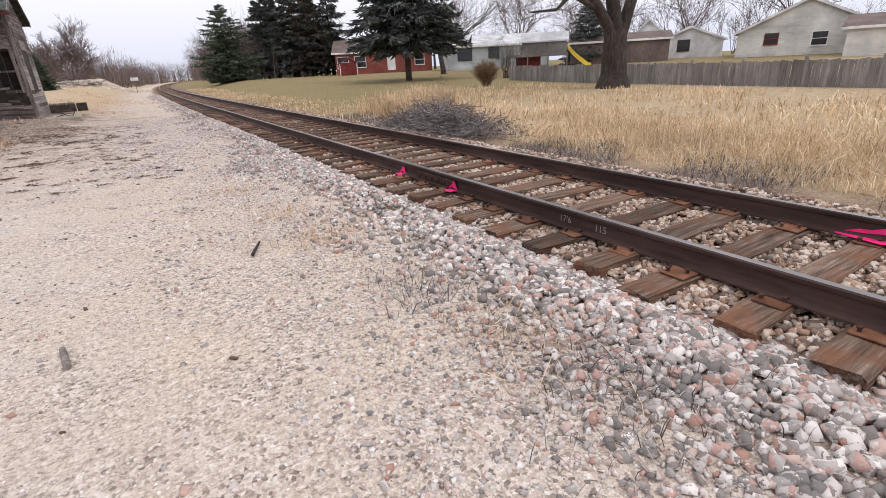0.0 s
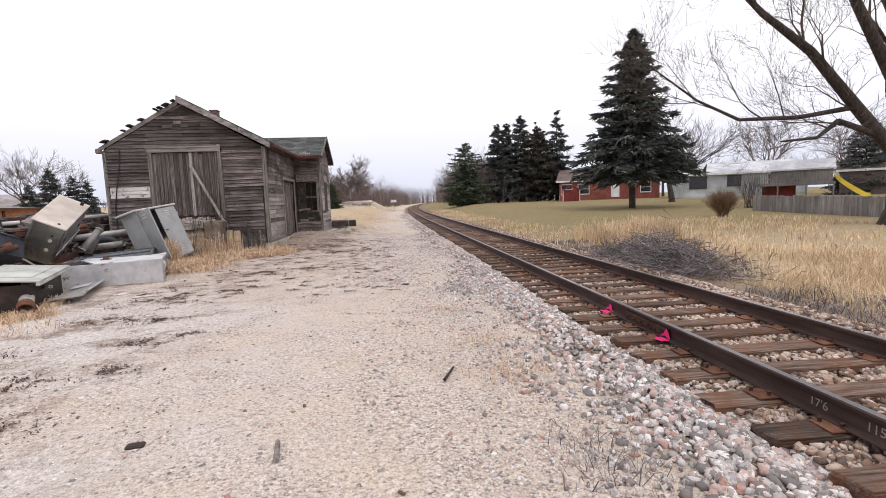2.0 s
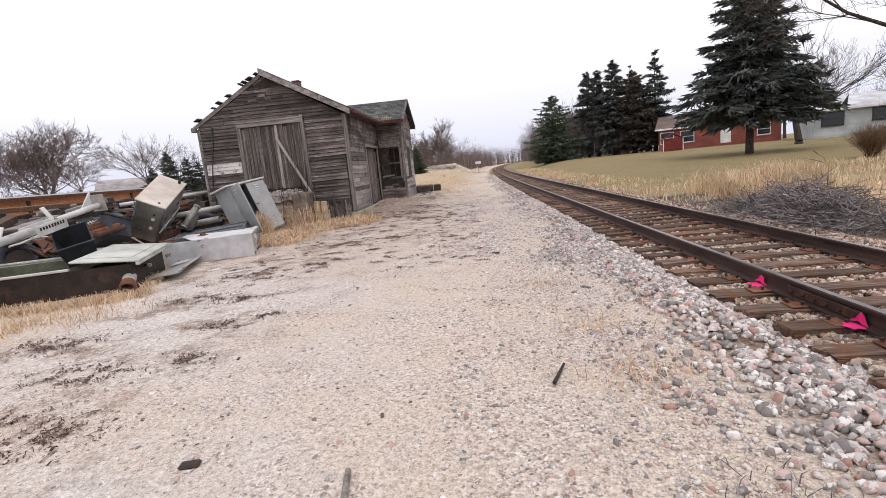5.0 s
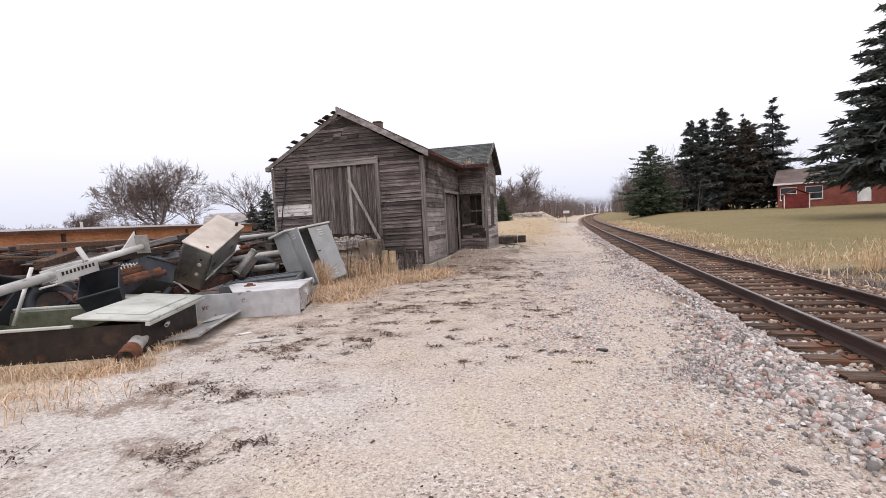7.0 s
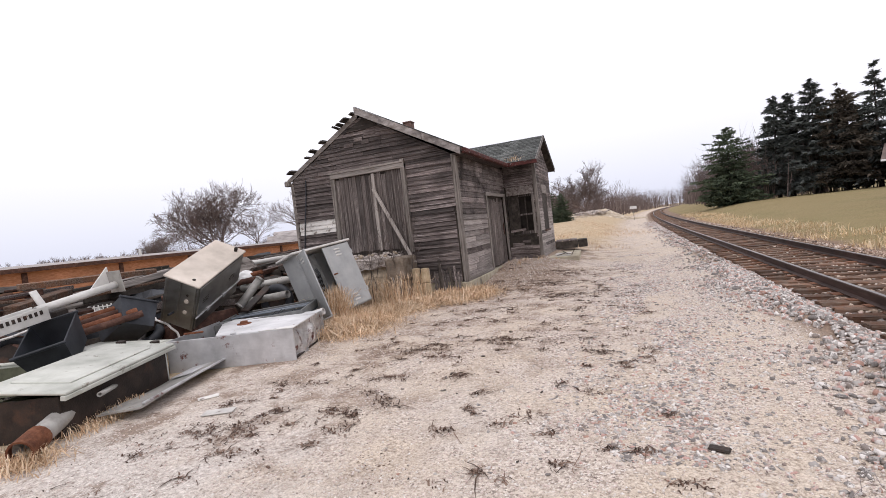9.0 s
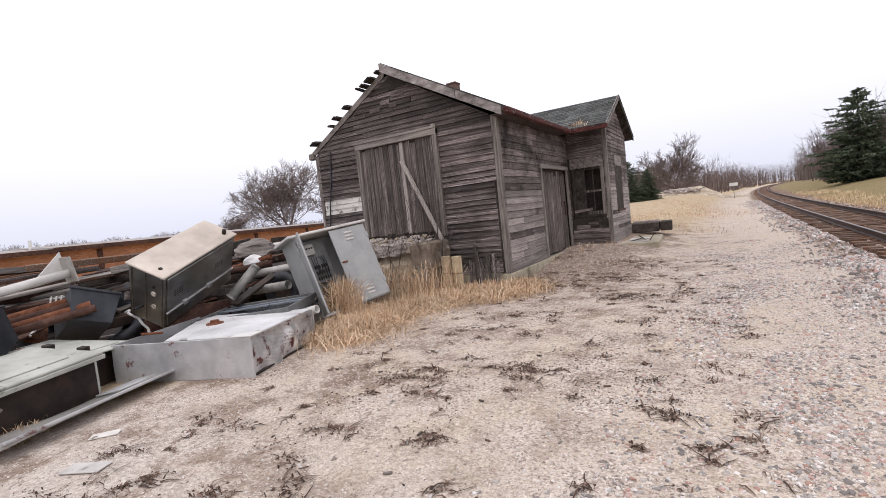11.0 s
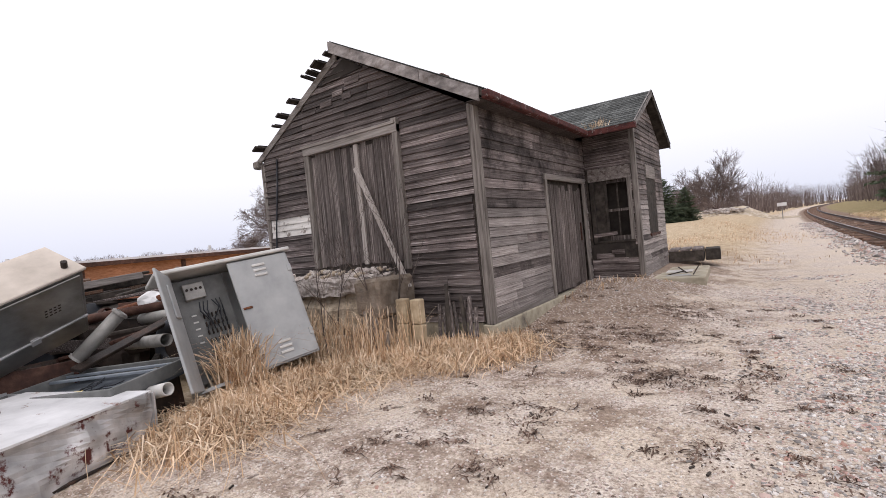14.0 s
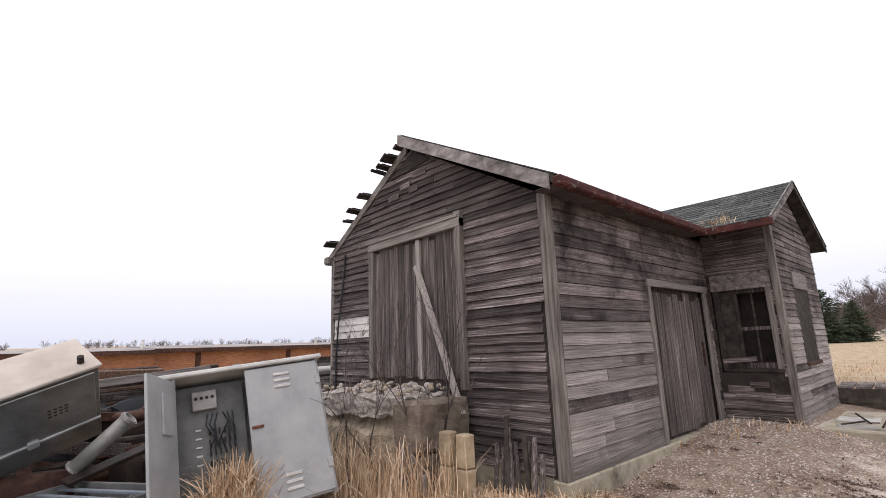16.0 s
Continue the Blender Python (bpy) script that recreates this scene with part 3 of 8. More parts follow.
track = thing("railway_track", pose(4.2, 0, 0), "single rusty railway track on wooden ties and ballast", "railway", kind="structure")
RAIL = [(-0.068, 0), (0.068, 0), (0.068, 0.012), (0.012, 0.032), (0.009, 0.12), (0.034, 0.132), (0.036, 0.158), (0.027, 0.168), (-0.027, 0.168), (-0.036, 0.158), (-0.034, 0.132), (-0.009, 0.12), (-0.012, 0.032), (-0.068, 0.012)]


def make_rail(off):
    ys = list(np.arange(-6, 30, 2.0)) + list(np.arange(30, 330, 3.0))
    verts, faces, n = [], [], len(RAIL)
    for y in ys:
        for px, pz in RAIL:
            verts.append(along(y, off + px, 0.032 + pz) - Vector((4.2, 0, 0)))
    for j in range(len(ys) - 1):
        for i in range(n):
            a, b = j * n + i, j * n + (i + 1) % n
            faces.append((a, b, b + n, a + n))
    rail = raw("rail", verts, faces, M_RAIL, track, "dark rust-brown steel rail with a worn head")
    rail.data.materials.append(M_RAILTOP)
    for k, p in enumerate(rail.data.polygons):
        if k % n in (7,):
            p.material_index = 1
    bm = bmesh.new()
    bm.from_mesh(rail.data)
    bmesh.ops.recalc_face_normals(bm, faces=bm.faces)
    bm.to_mesh(rail.data)
    bm.free()
    return rail


near_rail, far_rail = make_rail(-0.7525), make_rail(0.7525)
near_rail.name = "rail"

# joint bars with bolts, and pink paint daubs on the rail web
for side in (-1, 1):
    bar = part("joint_bar", box_bm((-0.7525 + side * 0.024 - 0.014, 5.1, 0.062), (-0.7525 + side * 0.024 + 0.014, 6.0, 0.148), 0.008), M_RUSTDARK, track)
    for k in range(6):
        y = 5.18 + 0.148 * k
        part("bolt", tube_bm((-0.7525 + side * 0.038, y, 0.105), (-0.7525 + side * 0.06, y, 0.105), 0.017, n=6), M_RUSTDARK, bar)


def daub(y, x, z0, h, w, seed):
    """A ragged paint blot on the upright face, running down on to the base and the plate."""
    rg = random.Random(seed)
    up = [(-1.0, 0.0), (-0.62, 0.35), (-0.5, 0.72), (-0.12, 1.0), (0.2, 0.78), (0.34, 0.5), (0.62, 0.42), (1.0, 0.0), (0.45, 0.12), (0.1, 0.3), (-0.3, 0.1)]
    pts = [(y + a * w * rg.uniform(0.85, 1.15), z0 + b * h * rg.uniform(0.85, 1.1)) for a, b in up]
    prism("paint_mark", pts, x - 0.004, x, "x", M_PINK, track, "fluorescent pink paint daub")
    flat = [(x - 0.05 + 0.075 * math.cos(t) * rg.uniform(0.5, 1.15), y + w * 1.15 * math.sin(t) * rg.uniform(0.5, 1.1)) for t in [q * math.pi / 7 for q in range(14)]]
    prism("paint_mark", flat, 0.046, 0.05, "z", M_PINK, track, "fluorescent pink paint daub")


daub(5.13, -0.7525 - 0.038, 0.05, 0.1, 0.1, 1)
daub(6.41, -0.7525 - 0.038, 0.05, 0.1, 0.1, 2)
daub(1.55, 0.7525 - 0.014, 0.06, 0.09, 0.26, 3)
daub(1.2, 0.7525 - 0.014, 0.06, 0.08, 0.2, 4)


def chalk_text(txt, y, z, size):
    cu = bpy.data.curves.new("chalk_number", "FONT")
    cu.body, cu.size, cu.extrude = txt, size, 0.001
    tmp = bpy.data.objects.new("tmp", cu)
    scene.collection.objects.link(tmp)
    dg = bpy.context.evaluated_depsgraph_get()
    me = bpy.data.meshes.new_from_object(tmp.evaluated_get(dg))
    bpy.data.objects.remove(tmp)
    me.materials.append(M_CHALK)
    ob = new("chalk_number", me)
    ob.parent = track
    ob.matrix_basis = Matrix.Translation((-0.7525 - 0.0135, y, z)) @ pose(0, 0, 0, 90, 0, -90)
    tagged(ob, "white chalk numerals on the rail web")


chalk_text("17'6", 3.42, 0.075, 0.085)
chalk_text("115", 3.02, 0.075, 0.085)

# ties, tie plates and spikes
rg = random.Random(11)
tie_data, plate_data, spike_data = [], None, None
for k in range(5):
    bm = box_bm((-1.3, -0.115, -0.17), (1.3, 0.115, 0.018), 0.012)
    bmesh.ops.subdivide_edges(bm, edges=[e for e in bm.edges if abs(e.verts[0].co.x - e.verts[1].co.x) > 1], cuts=5)
    for v in bm.verts:
        v.co += Vector((rg.uniform(-0.06, 0.04) if abs(v.co.x) > 1.2 else 0, rg.uniform(-0.014, 0.014), rg.uniform(-0.012, 0.008)))
    me = bpy.data.meshes.new("tie")
    bm.to_mesh(me)
    bm.free()
    me.materials.append(M_TIE)
    tie_data.append(me)
bm = box_bm((-0.19, -0.09, 0), (0.19, 0.09, 0.014), 0.004)
plate_data = bpy.data.meshes.new("tie_plate")
bm.to_mesh(plate_data)
bm.free()
plate_data.materials.append(M_PLATE)
bm = box_bm((-0.009, -0.009, 0), (0.009, 0.009, 0.034), 0)
add_box(bm, (-0.02, -0.014, 0.034), (0.014, 0.014, 0.046), 0.003)
spike_data = bpy.data.meshes.new("spike")
bm.to_mesh(spike_data)
bm.free()
spike_data.materials.append(M_RUSTDARK)
y = -4.0
count = 0
while y < 62:
    ctr = along(y, 0, 0)
    tie = new("tie", tie_data[count % 5])
    tie.parent = track
    tie.matrix_basis = pose(ctr.x - 4.2 + rg.uniform(-0.05, 0.05), y, rg.uniform(0.002, 0.012), rg.uniform(-1.5, 1.5), 0, rg.uniform(-1.6, 1.6))
    if y < 24:
        for off in (-0.7525, 0.7525):
            pl = new("tie_plate", plate_data)
            pl.parent = tie
            pl.matrix_basis = pose(off, 0, 0.017)
            if y < 12:
                for sx, sy in ((-0.085, -0.05), (0.085, 0.05), (-0.15, 0.05), (0.15, -0.05)):
                    sp = new("spike", spike_data)
                    sp.parent = tie
                    sp.matrix_basis = pose(off + sx, sy, 0.02, 0, 0, 180 if sx > 0 else 0)
    y += rg.uniform(0.49, 0.54)
    count += 1
# far ties, too small to tell apart
v, f = [], []
while y < 320:
    for s, e in ((-1.3, 1.3),):
        c = along(y, 0, 0)
        b = len(v)
        v += [(c.x + s, c.y - 0.11, 0.015), (c.x + e, c.y - 0.11, 0.015), (c.x + e, c.y + 0.11, 0.015), (c.x + s, c.y + 0.11, 0.015)]
        v += [(q[0], q[1], -0.1) for q in v[b:b + 4]]
        f += [(b, b + 1, b + 2, b + 3), (b + 4, b + 5, b + 1, b), (b + 3, b + 2, b + 6, b + 7)]
    y += 0.52
tagged(raw("distant_ties", v, f, M_TIE), "row of distant wooden railway ties under the rails", "railway ties", kind="stuff")


# ---- loose stones ----
ICO_V = None
bm = bmesh.new()
bmesh.ops.create_icosphere(bm, subdivisions=1, radius=1.0)
ICO_V = np.array([v.co[:] for v in bm.verts])
ICO_F = np.array([[v.index for v in fc.verts] for fc in bm.faces])
bm.free()
# a cut stone: a block with its upper corners knocked off
CUT_V = np.array([(-0.9, -0.55, -0.5), (0.75, -0.75, -0.5), (0.9, 0.6, -0.5), (-0.6, 0.85, -0.5), (-0.95, -0.7, 0.15), (0.85, -0.85, 0.2), (1.0, 0.7, 0.1), (-0.75, 0.9, 0.2), (-0.5, -0.35, 0.75), (0.5, -0.4, 0.8), (0.45, 0.4, 0.72), (-0.4, 0.45, 0.78)], float) * 0.85
CUT_F = np.array([q for k in range(4) for q in ((k, (k + 1) % 4, 4 + (k + 1) % 4), (k, 4 + (k + 1) % 4, 4 + k), (4 + k, 4 + (k + 1) % 4, 8 + (k + 1) % 4), (4 + k, 8 + (k + 1) % 4, 8 + k))] + [(8, 9, 10), (8, 10, 11)])
OCT_V = np.array([(1, 0, 0), (0, 1, 0), (-1, 0, 0), (0, -1, 0), (0, 0, 1), (0, 0, -0.6)], float)
OCT_F = np.array([(0, 1, 4), (1, 2, 4), (2, 3, 4), (3, 0, 4), (1, 0, 5), (2, 1, 5), (3, 2, 5), (0, 3, 5)])


def scatter_stones(name, places, sizes, mat, label, shape="ico", flat=0.6, seed=1):
    """One object of many uneven stones at the given places."""
    g = np.random.default_rng(seed)
    sv, sf = {"ico": (ICO_V, ICO_F), "oct": (OCT_V, OCT_F), "cut": (CUT_V, CUT_F)}[shape]
    n = len(places)
    dirs = sv[None] * g.uniform(*((0.72, 1.28) if shape == "cut" else (0.5, 1.36)), (n, len(sv), 1))
    dirs = dirs * np.stack([g.uniform(0.8, 1.4, n), g.uniform(0.65, 1.0, n), g.uniform(0.45, 0.85, n) * flat / 0.6], -1)[:, None]
    ax = g.normal(size=(n, 3))
    ax[:, 2] *= 2.5
    ax /= np.linalg.norm(ax, axis=1, keepdims=True)
    an = g.uniform(0, 2 * np.pi, n)
    # tilt only a little, turn freely
    c, s = np.cos(an)[:, None], np.sin(an)[:, None]
    x, yv, z = dirs[..., 0], dirs[..., 1], dirs[..., 2]
    tx = g.normal(0, 0.35, (n, 1))
    yv, z = yv * np.cos(tx) - z * np.sin(tx), yv * np.sin(tx) + z * np.cos(tx)
    pts = np.stack([x * c - yv * s, x * s + yv * c, z], -1) * np.asarray(sizes)[:, None, None]
    pts += np.asarray(places)[:, None]
    tris = sf[None] + (np.arange(n) * len(sv))[:, None, None]
    ob = raw_np(name, pts.reshape(-1, 3), tris.reshape(-1, 3), mat)
    return tagged(ob, label, "stones", kind="stuff")


g = np.random.default_rng(5)


def strip_places(n, x0, x1, y0, y1, lift, power=1.0, sink=0.0):
    xs, ys = g.uniform(x0, x1, n), y0 + (y1 - y0) * g.uniform(0, 1, n) ** power
    zs = np.array([ground_z(a, b) for a, b in zip(xs, ys)])
    return np.stack([xs, ys, zs + lift(xs) - sink], -1)


# shoulder ballast beside the near rail, stepping down to the drive
def shoulder(x):
    return np.interp(x, [1.1, 1.7, 2.6, 3.3], [-0.004, 0.012, 0.012, 0.004])


pl = np.concatenate([strip_places(21000, 1.1, 3.3, -2.5, 9, shoulder), strip_places(14000, 0.9, 3.3, 9, 20, shoulder), strip_places(5500, 0.9, 3.3, 20, 60, shoulder)])
keep = g.uniform(0, 1, len(pl)) < np.interp(pl[:, 0] + np.array([1.1 * noise.noise((p[0] * 0.7, p[1] * 0.5, 9.1)) for p in pl]), [1.55, 2.15, 2.65], [0.03, 0.4, 1.0])
pl = pl[keep]
sz = (0.018 + 0.032 * g.uniform(0, 1, len(pl)) ** 1.2) * np.interp(pl[:, 0], [1.2, 1.9, 2.4], [0.5, 0.75, 1.0]) * np.interp(pl[:, 1], [0, 9, 60], [1, 1.1, 2.0])
pl[:, 2] += np.interp(pl[:, 0], [2.1, 2.5, 2.8, 3.0], [0.0, 0.03, 0.0, -0.035]) * g.uniform(0.1, 1.0, len(pl))
scatter_stones("shoulder_ballast", pl, sz, M_STONE, "mixed grey and pink ballast stones along the rail", shape="cut", flat=0.85, seed=2)
crib = np.concatenate([strip_places(17000, 3.0, 6.05, -2.5, 9, lambda x: x * 0 + 0.032), strip_places(6000, 3.2, 6.1, 9, 24, lambda x: x * 0 + 0.03), strip_places(3500, 3.2, 6.1, 24, 60, lambda x: x * 0 + 0.024)])
sz = g.uniform(0.018, 0.04, len(crib)) * np.interp(crib[:, 1], [0, 9, 60], [1, 1.2, 2.2])
scatter_stones("crib_ballast", crib, sz, M_STONEBROWN, "brownish ballast stones packed between the ties", shape="cut", flat=0.8, seed=3)
# dark flakes of leaf and bark trodden into the drive
fl = np.concatenate([strip_places(12000, -4.6, 0.4, 4, 14, lambda x: x * 0 + 0.002), strip_places(14000, -3.5, 0.8, 12, 23, lambda x: x * 0 + 0.002)])
fp = np.array([noise.noise((p[0] * 1.3, p[1] * 0.9, 5.5)) + 0.5 * noise.noise((p[0] * 4, p[1] * 3, 2.5)) for p in fl])
fl = fl[g.uniform(0, 1, len(fl)) < np.clip(-0.3 + 2.2 * fp, 0.006, 1)]
scatter_stones("leaf_litter", fl, g.uniform(0.004, 0.016, len(fl)), M_DEADWEED, "dark leaf and bark flakes trodden into the drive", shape="oct", flat=0.22, seed=12)
# loose stones strewn over the drive
loose = np.concatenate([strip_places(5200, 0.2, 1.9, 0.5, 9, lambda x: x * 0), strip_places(8500, -0.5, 1.9, 9, 24, lambda x: x * 0), strip_places(1600, -2.8, 0.3, 1, 18, lambda x: x * 0)])
strip = np.stack([g.normal(0.5, 0.4, 15000), g.uniform(9.3, 25, 15000), np.zeros(15000)], -1)
strip[:, 2] = [ground_z(a, b) for a, b in strip[:, :2]]
strip = strip[[noise.noise((p[0] * 1.1, p[1] * 0.5, 4.4)) + 0.6 * noise.noise((p[0] * 3.1, p[1] * 2.1, 8.4)) > -0.05 for p in strip]]
scatter_stones("gravel_strip", strip, 0.009 + 0.021 * g.uniform(0, 1, len(strip)) ** 1.5, M_STONE, "pale grey stones between the wheel tracks", shape="cut", seed=31)
pat = np.array([noise.noise((p[0] * 0.8, p[1] * 0.35, 1.7)) for p in loose])
loose = loose[(g.uniform(0, 1, len(loose)) < np.clip(0.45 + 1.6 * pat, 0.06, 1)) ]
scatter_stones("strewn_stones", loose, g.uniform(0.009, 0.026, len(loose)), M_STONE, "grey and pink stones strewn over the drive", shape="cut", seed=4)
fine = np.concatenate([strip_places(20000, 0.2, 2.3, 0.4, 9, lambda x: x * 0 + 0.002), strip_places(9000, 0.2, 2.4, 9, 20, lambda x: x * 0 + 0.002)])
fpat = np.array([noise.noise((p[0] * 0.9, p[1] * 0.5, 6.3)) + 0.5 * noise.noise((p[0] * 2.7, p[1] * 2.1, 3.3)) for p in fine])
fine = fine[g.uniform(0, 1, len(fine)) < np.clip(np.interp(fine[:, 0], [0.3, 1.3, 2.2], [0.0, 0.4, 0.9]) * (1 + 1.8 * fpat), 0.0, 1)]
scatter_stones("fine_gravel", fine, 0.006 + 0.014 * g.uniform(0, 1, len(fine)) ** 1.6, M_PEBBLE, "fine pink and white gravel spilled from the ballast", shape="oct", flat=0.8, seed=33)
chip = np.concatenate([strip_places(30000, -4.5, 2.0, 1.2, 9, lambda x: x * 0, 1.3), strip_places(42000, -5.0, 2.2, 8.5, 23, lambda x: x * 0)])
scatter_stones("limestone_chips", chip, g.uniform(0.005, 0.014, len(chip)) * np.interp(chip[:, 1], [6, 12, 23], [1, 1.25, 1.5]), M_PEBBLE, "small pale limestone chips on the drive", shape="oct", seed=6)


# ---- old depot ----
DX, DY = -6.07, 17.3
depot = thing("depot_building", pose(DX, DY, 0), "derelict grey clapboard railway depot with sagging siding", "building")
HW, EAVE, PEAK, LEN, BASE = 2.53, 3.6, 5.06, 12.5, 0.38
BX0, BX1, BY0, BY1 = 2.53, 3.65, 4.96, 8.1      # bay, from the depot's origin
srg = random.Random(21)


def slope_x(z, inset=0.0):
    """Half width of the gable at height z."""
    return HW if z <= EAVE else max(0.0, HW * (PEAK - z) / (PEAK - EAVE)) - inset


def lap(parent, x0, x1, z0, z1, facing, plane, mat=M_SIDING_X, cut=False, proud=0.022, sag=0.006):
    """One lap board. facing 'front': along x on the plane y; 'side': along y on the plane x, facing +x."""
    a0, a1 = srg.uniform(-sag, sag), srg.uniform(-sag, sag)
    t0, t1 = proud + srg.uniform(-0.006, 0.01), 0.005
    if cut:
        xl0, xr0 = max(x0, -slope_x(z0)), min(x1, slope_x(z0))
        xl1, xr1 = max(x0, -slope_x(z1)), min(x1, slope_x(z1))
    else:
        xl0, xr0, xl1, xr1 = x0, x1, x0, x1
    if xr0 - xl0 < 0.04 or xr1 - xl1 < 0.0:
        return
    if xr1 - xl1 < 0.01:
        xl1 = xr1 = (xl1 + xr1) / 2
        xr1 += 0.01
    n, amp = (5, 0.02) if facing == "front" and cut else (2, 0.004)
    turn = srg.uniform(0, 50)
    v = []
    for i in range(n + 1):
        u = i / n
        xb, xt = xl0 + (xr0 - xl0) * u, xl1 + (xr1 - xl1) * u
        w = a0 + (a1 - a0) * u + amp * noise.noise((xb * 0.9, z0 * 0.8, 2.2)) + 0.3 * amp * noise.noise((xb * 3.0, z0 * 5.0, turn))
        d = t0 + 0.4 * amp * noise.noise((xb * 2.0, turn, 1.0))
        for px, pz, out in ((xb, z0 + w, d), (xt, z1 + w, t1), (xb, z0 + w, -0.004), (xt, z1 + w, -0.004)):
            v.append((px, plane - out, pz) if facing == "front" else (plane + out, px, pz))
    fs = [(0, 1, 3, 2), (4 * n, 4 * n + 2, 4 * n + 3, 4 * n + 1)]
    for i in range(n):
        p, q = 4 * i, 4 * i + 4
        fs += [(p, q, q + 1, p + 1), (q, p, p + 2, q + 2), (p + 1, q + 1, q + 3, p + 3)]
    raw("plank", v, fs, mat, parent)


def wall_box(name, lo, hi, mat=M_DARKWOOD, parent=None, label=""):
    return part(name, box_bm(lo, hi), mat, parent or depot, label)


# front gable wall: sheathing behind, lap boards in front
front = prism("front_wall", [(-HW, BASE), (HW, BASE), (HW, EAVE), (0, PEAK), (-HW, EAVE)], 0.0, 0.12, "y", M_DARKWOOD, depot, "gable wall of warped grey lap siding")
DL, DR, DT, DB = -1.13, 1.13, 3.62, 1.36      # freight door frame
EXPO = 0.113
z = BASE
row = 0
while z < PEAK - 0.05:
    z1 = min(z + EXPO, PEAK)
    edge_x = HW - (0.135 if z < 2.2 else 0.09)
    ends = [(-HW + 0.01, edge_x)]
    if DB - 0.05 < (z + z1) / 2 < DT:
        ends = [(-HW + 0.01, DL - 0.02), (DR + 0.02, edge_x)]
    for e0, e1 in ends:
        if e1 < 0 and 2.02 < z < 2.40:
            continue
        cuts = [e0]
        while e1 - cuts[-1] > 1.9:
            cuts.append(cuts[-1] + srg.uniform(0.9, 2.2))
        cuts = [c for c in cuts if e1 - c > 0.25] + [e1]
        for c0, c1 in zip(cuts, cuts[1:]):
            warped = e0 > 0 and z < 2.6
            # boards above 3.3 m mostly take the dark copy, painting in shade below the eave
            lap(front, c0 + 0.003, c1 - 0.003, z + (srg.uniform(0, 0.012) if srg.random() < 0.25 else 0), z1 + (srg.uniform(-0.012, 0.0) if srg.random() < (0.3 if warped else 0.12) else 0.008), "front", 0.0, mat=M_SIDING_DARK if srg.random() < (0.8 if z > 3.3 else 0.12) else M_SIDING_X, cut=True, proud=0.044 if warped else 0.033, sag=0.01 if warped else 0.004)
    z, row = z1, row + 1
for k, (za, zb) in enumerate(((2.04, 2.16), (2.16, 2.28), (2.28, 2.41))):
    lap(front, -2.43, -1.2, za, zb, "front", 0.0, mat=M_WHITEBOARD, proud=0.02, sag=0.002)
part("corner_board", box_bm((HW - 0.09, -0.035, BASE - 0.02), (HW + 0.035, 0.0, EAVE + 0.03), 0.006), M_TRIM, front)
part("corner_board", box_bm((HW, 0.0, BASE - 0.02), (HW + 0.033, 0.1, EAVE + 0.03), 0.006), M_TRIM, front)
part("corner_board", box_bm((-HW - 0.03, -0.03, BASE + 0.1), (-HW + 0.07, 0.1, EAVE - 0.02), 0.006), M_TRIM, front)
# small vent boards on the upper gable
for x, zz, w in ((-0.62, 4.28, 0.3), (-0.28, 4.4, 0.26), (0.05, 4.52, 0.34), (-0.05, 4.3, 0.22)):
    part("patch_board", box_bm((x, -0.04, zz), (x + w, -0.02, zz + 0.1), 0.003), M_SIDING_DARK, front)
# dark patch painted as the shade of the open corner under the peak
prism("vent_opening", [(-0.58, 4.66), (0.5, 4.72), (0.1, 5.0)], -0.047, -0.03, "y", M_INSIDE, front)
for za, x0, x1 in ((4.68, -0.48, -0.02), (4.78, -0.32, 0.08)):
    part("slat", box_bm((x0, -0.056, za), (x1, -0.048, za + 0.02), 0.002), M_SIDING_DARK, front)

# freight door of upright boards, brace and frame
frame_ob = part("door_frame", box_bm((DL - 0.02, -0.11, DT - 0.13), (DR + 0.02, 0.0, DT), 0.006), M_TRIM_X, depot)
part("jamb", box_bm((DL - 0.02, -0.095, DB), (DL + 0.1, 0.0, DT - 0.13), 0.006), M_TRIM, frame_ob)
part("jamb", box_bm((DR - 0.09, -0.1, DB - 0.1), (DR + 0.02, 0.0, DT + 0.1), 0.006), M_TRIM, frame_ob)
part("header_cap", box_bm((DL - 0.06, -0.13, DT), (DR + 0.0, 0.0, DT + 0.05), 0.006), M_TRIM_X, frame_ob)
fd = part("freight_door", box_bm((DL + 0.1, -0.012, DB), (DR - 0.09, 0.0, DT - 0.13)), M_DARKWOOD, depot, "sliding freight door of upright grey boards")
x = DL + 0.1
while x < DR - 0.1:
    w = min(srg.uniform(0.1, 0.17), DR - 0.09 - x)
    part("board", box_bm((x + 0.004, -0.028 - srg.uniform(0, 0.014), DB + srg.uniform(0, 0.06)), (x + w - 0.004, -0.012, DT - 0.13 - (srg.uniform(0.0, 0.08) if srg.random() < 0.5 else 0)), 0.003), M_BOARD_V, fd)
    x += w
part("batten", box_bm((0.13, -0.075, DB + 0.02), (0.22, -0.032, DT - 0.15), 0.005), M_BATTEN, fd, "pale upright batten")
bv = Vector((1.22, -0.25, 0.98)) - Vector((0.22, -0.1, 2.95))
brace_m = Matrix.Translation((0.22, -0.105, 2.95)) @ bv.to_track_quat("Z", "X").to_matrix().to_4x4()
part("diagonal_brace", box_bm((-0.036, -0.036, -0.12), (0.036, 0.036, bv.length), 0.006, brace_m), M_BATTEN, fd, "pale diagonal plank propped over the door")
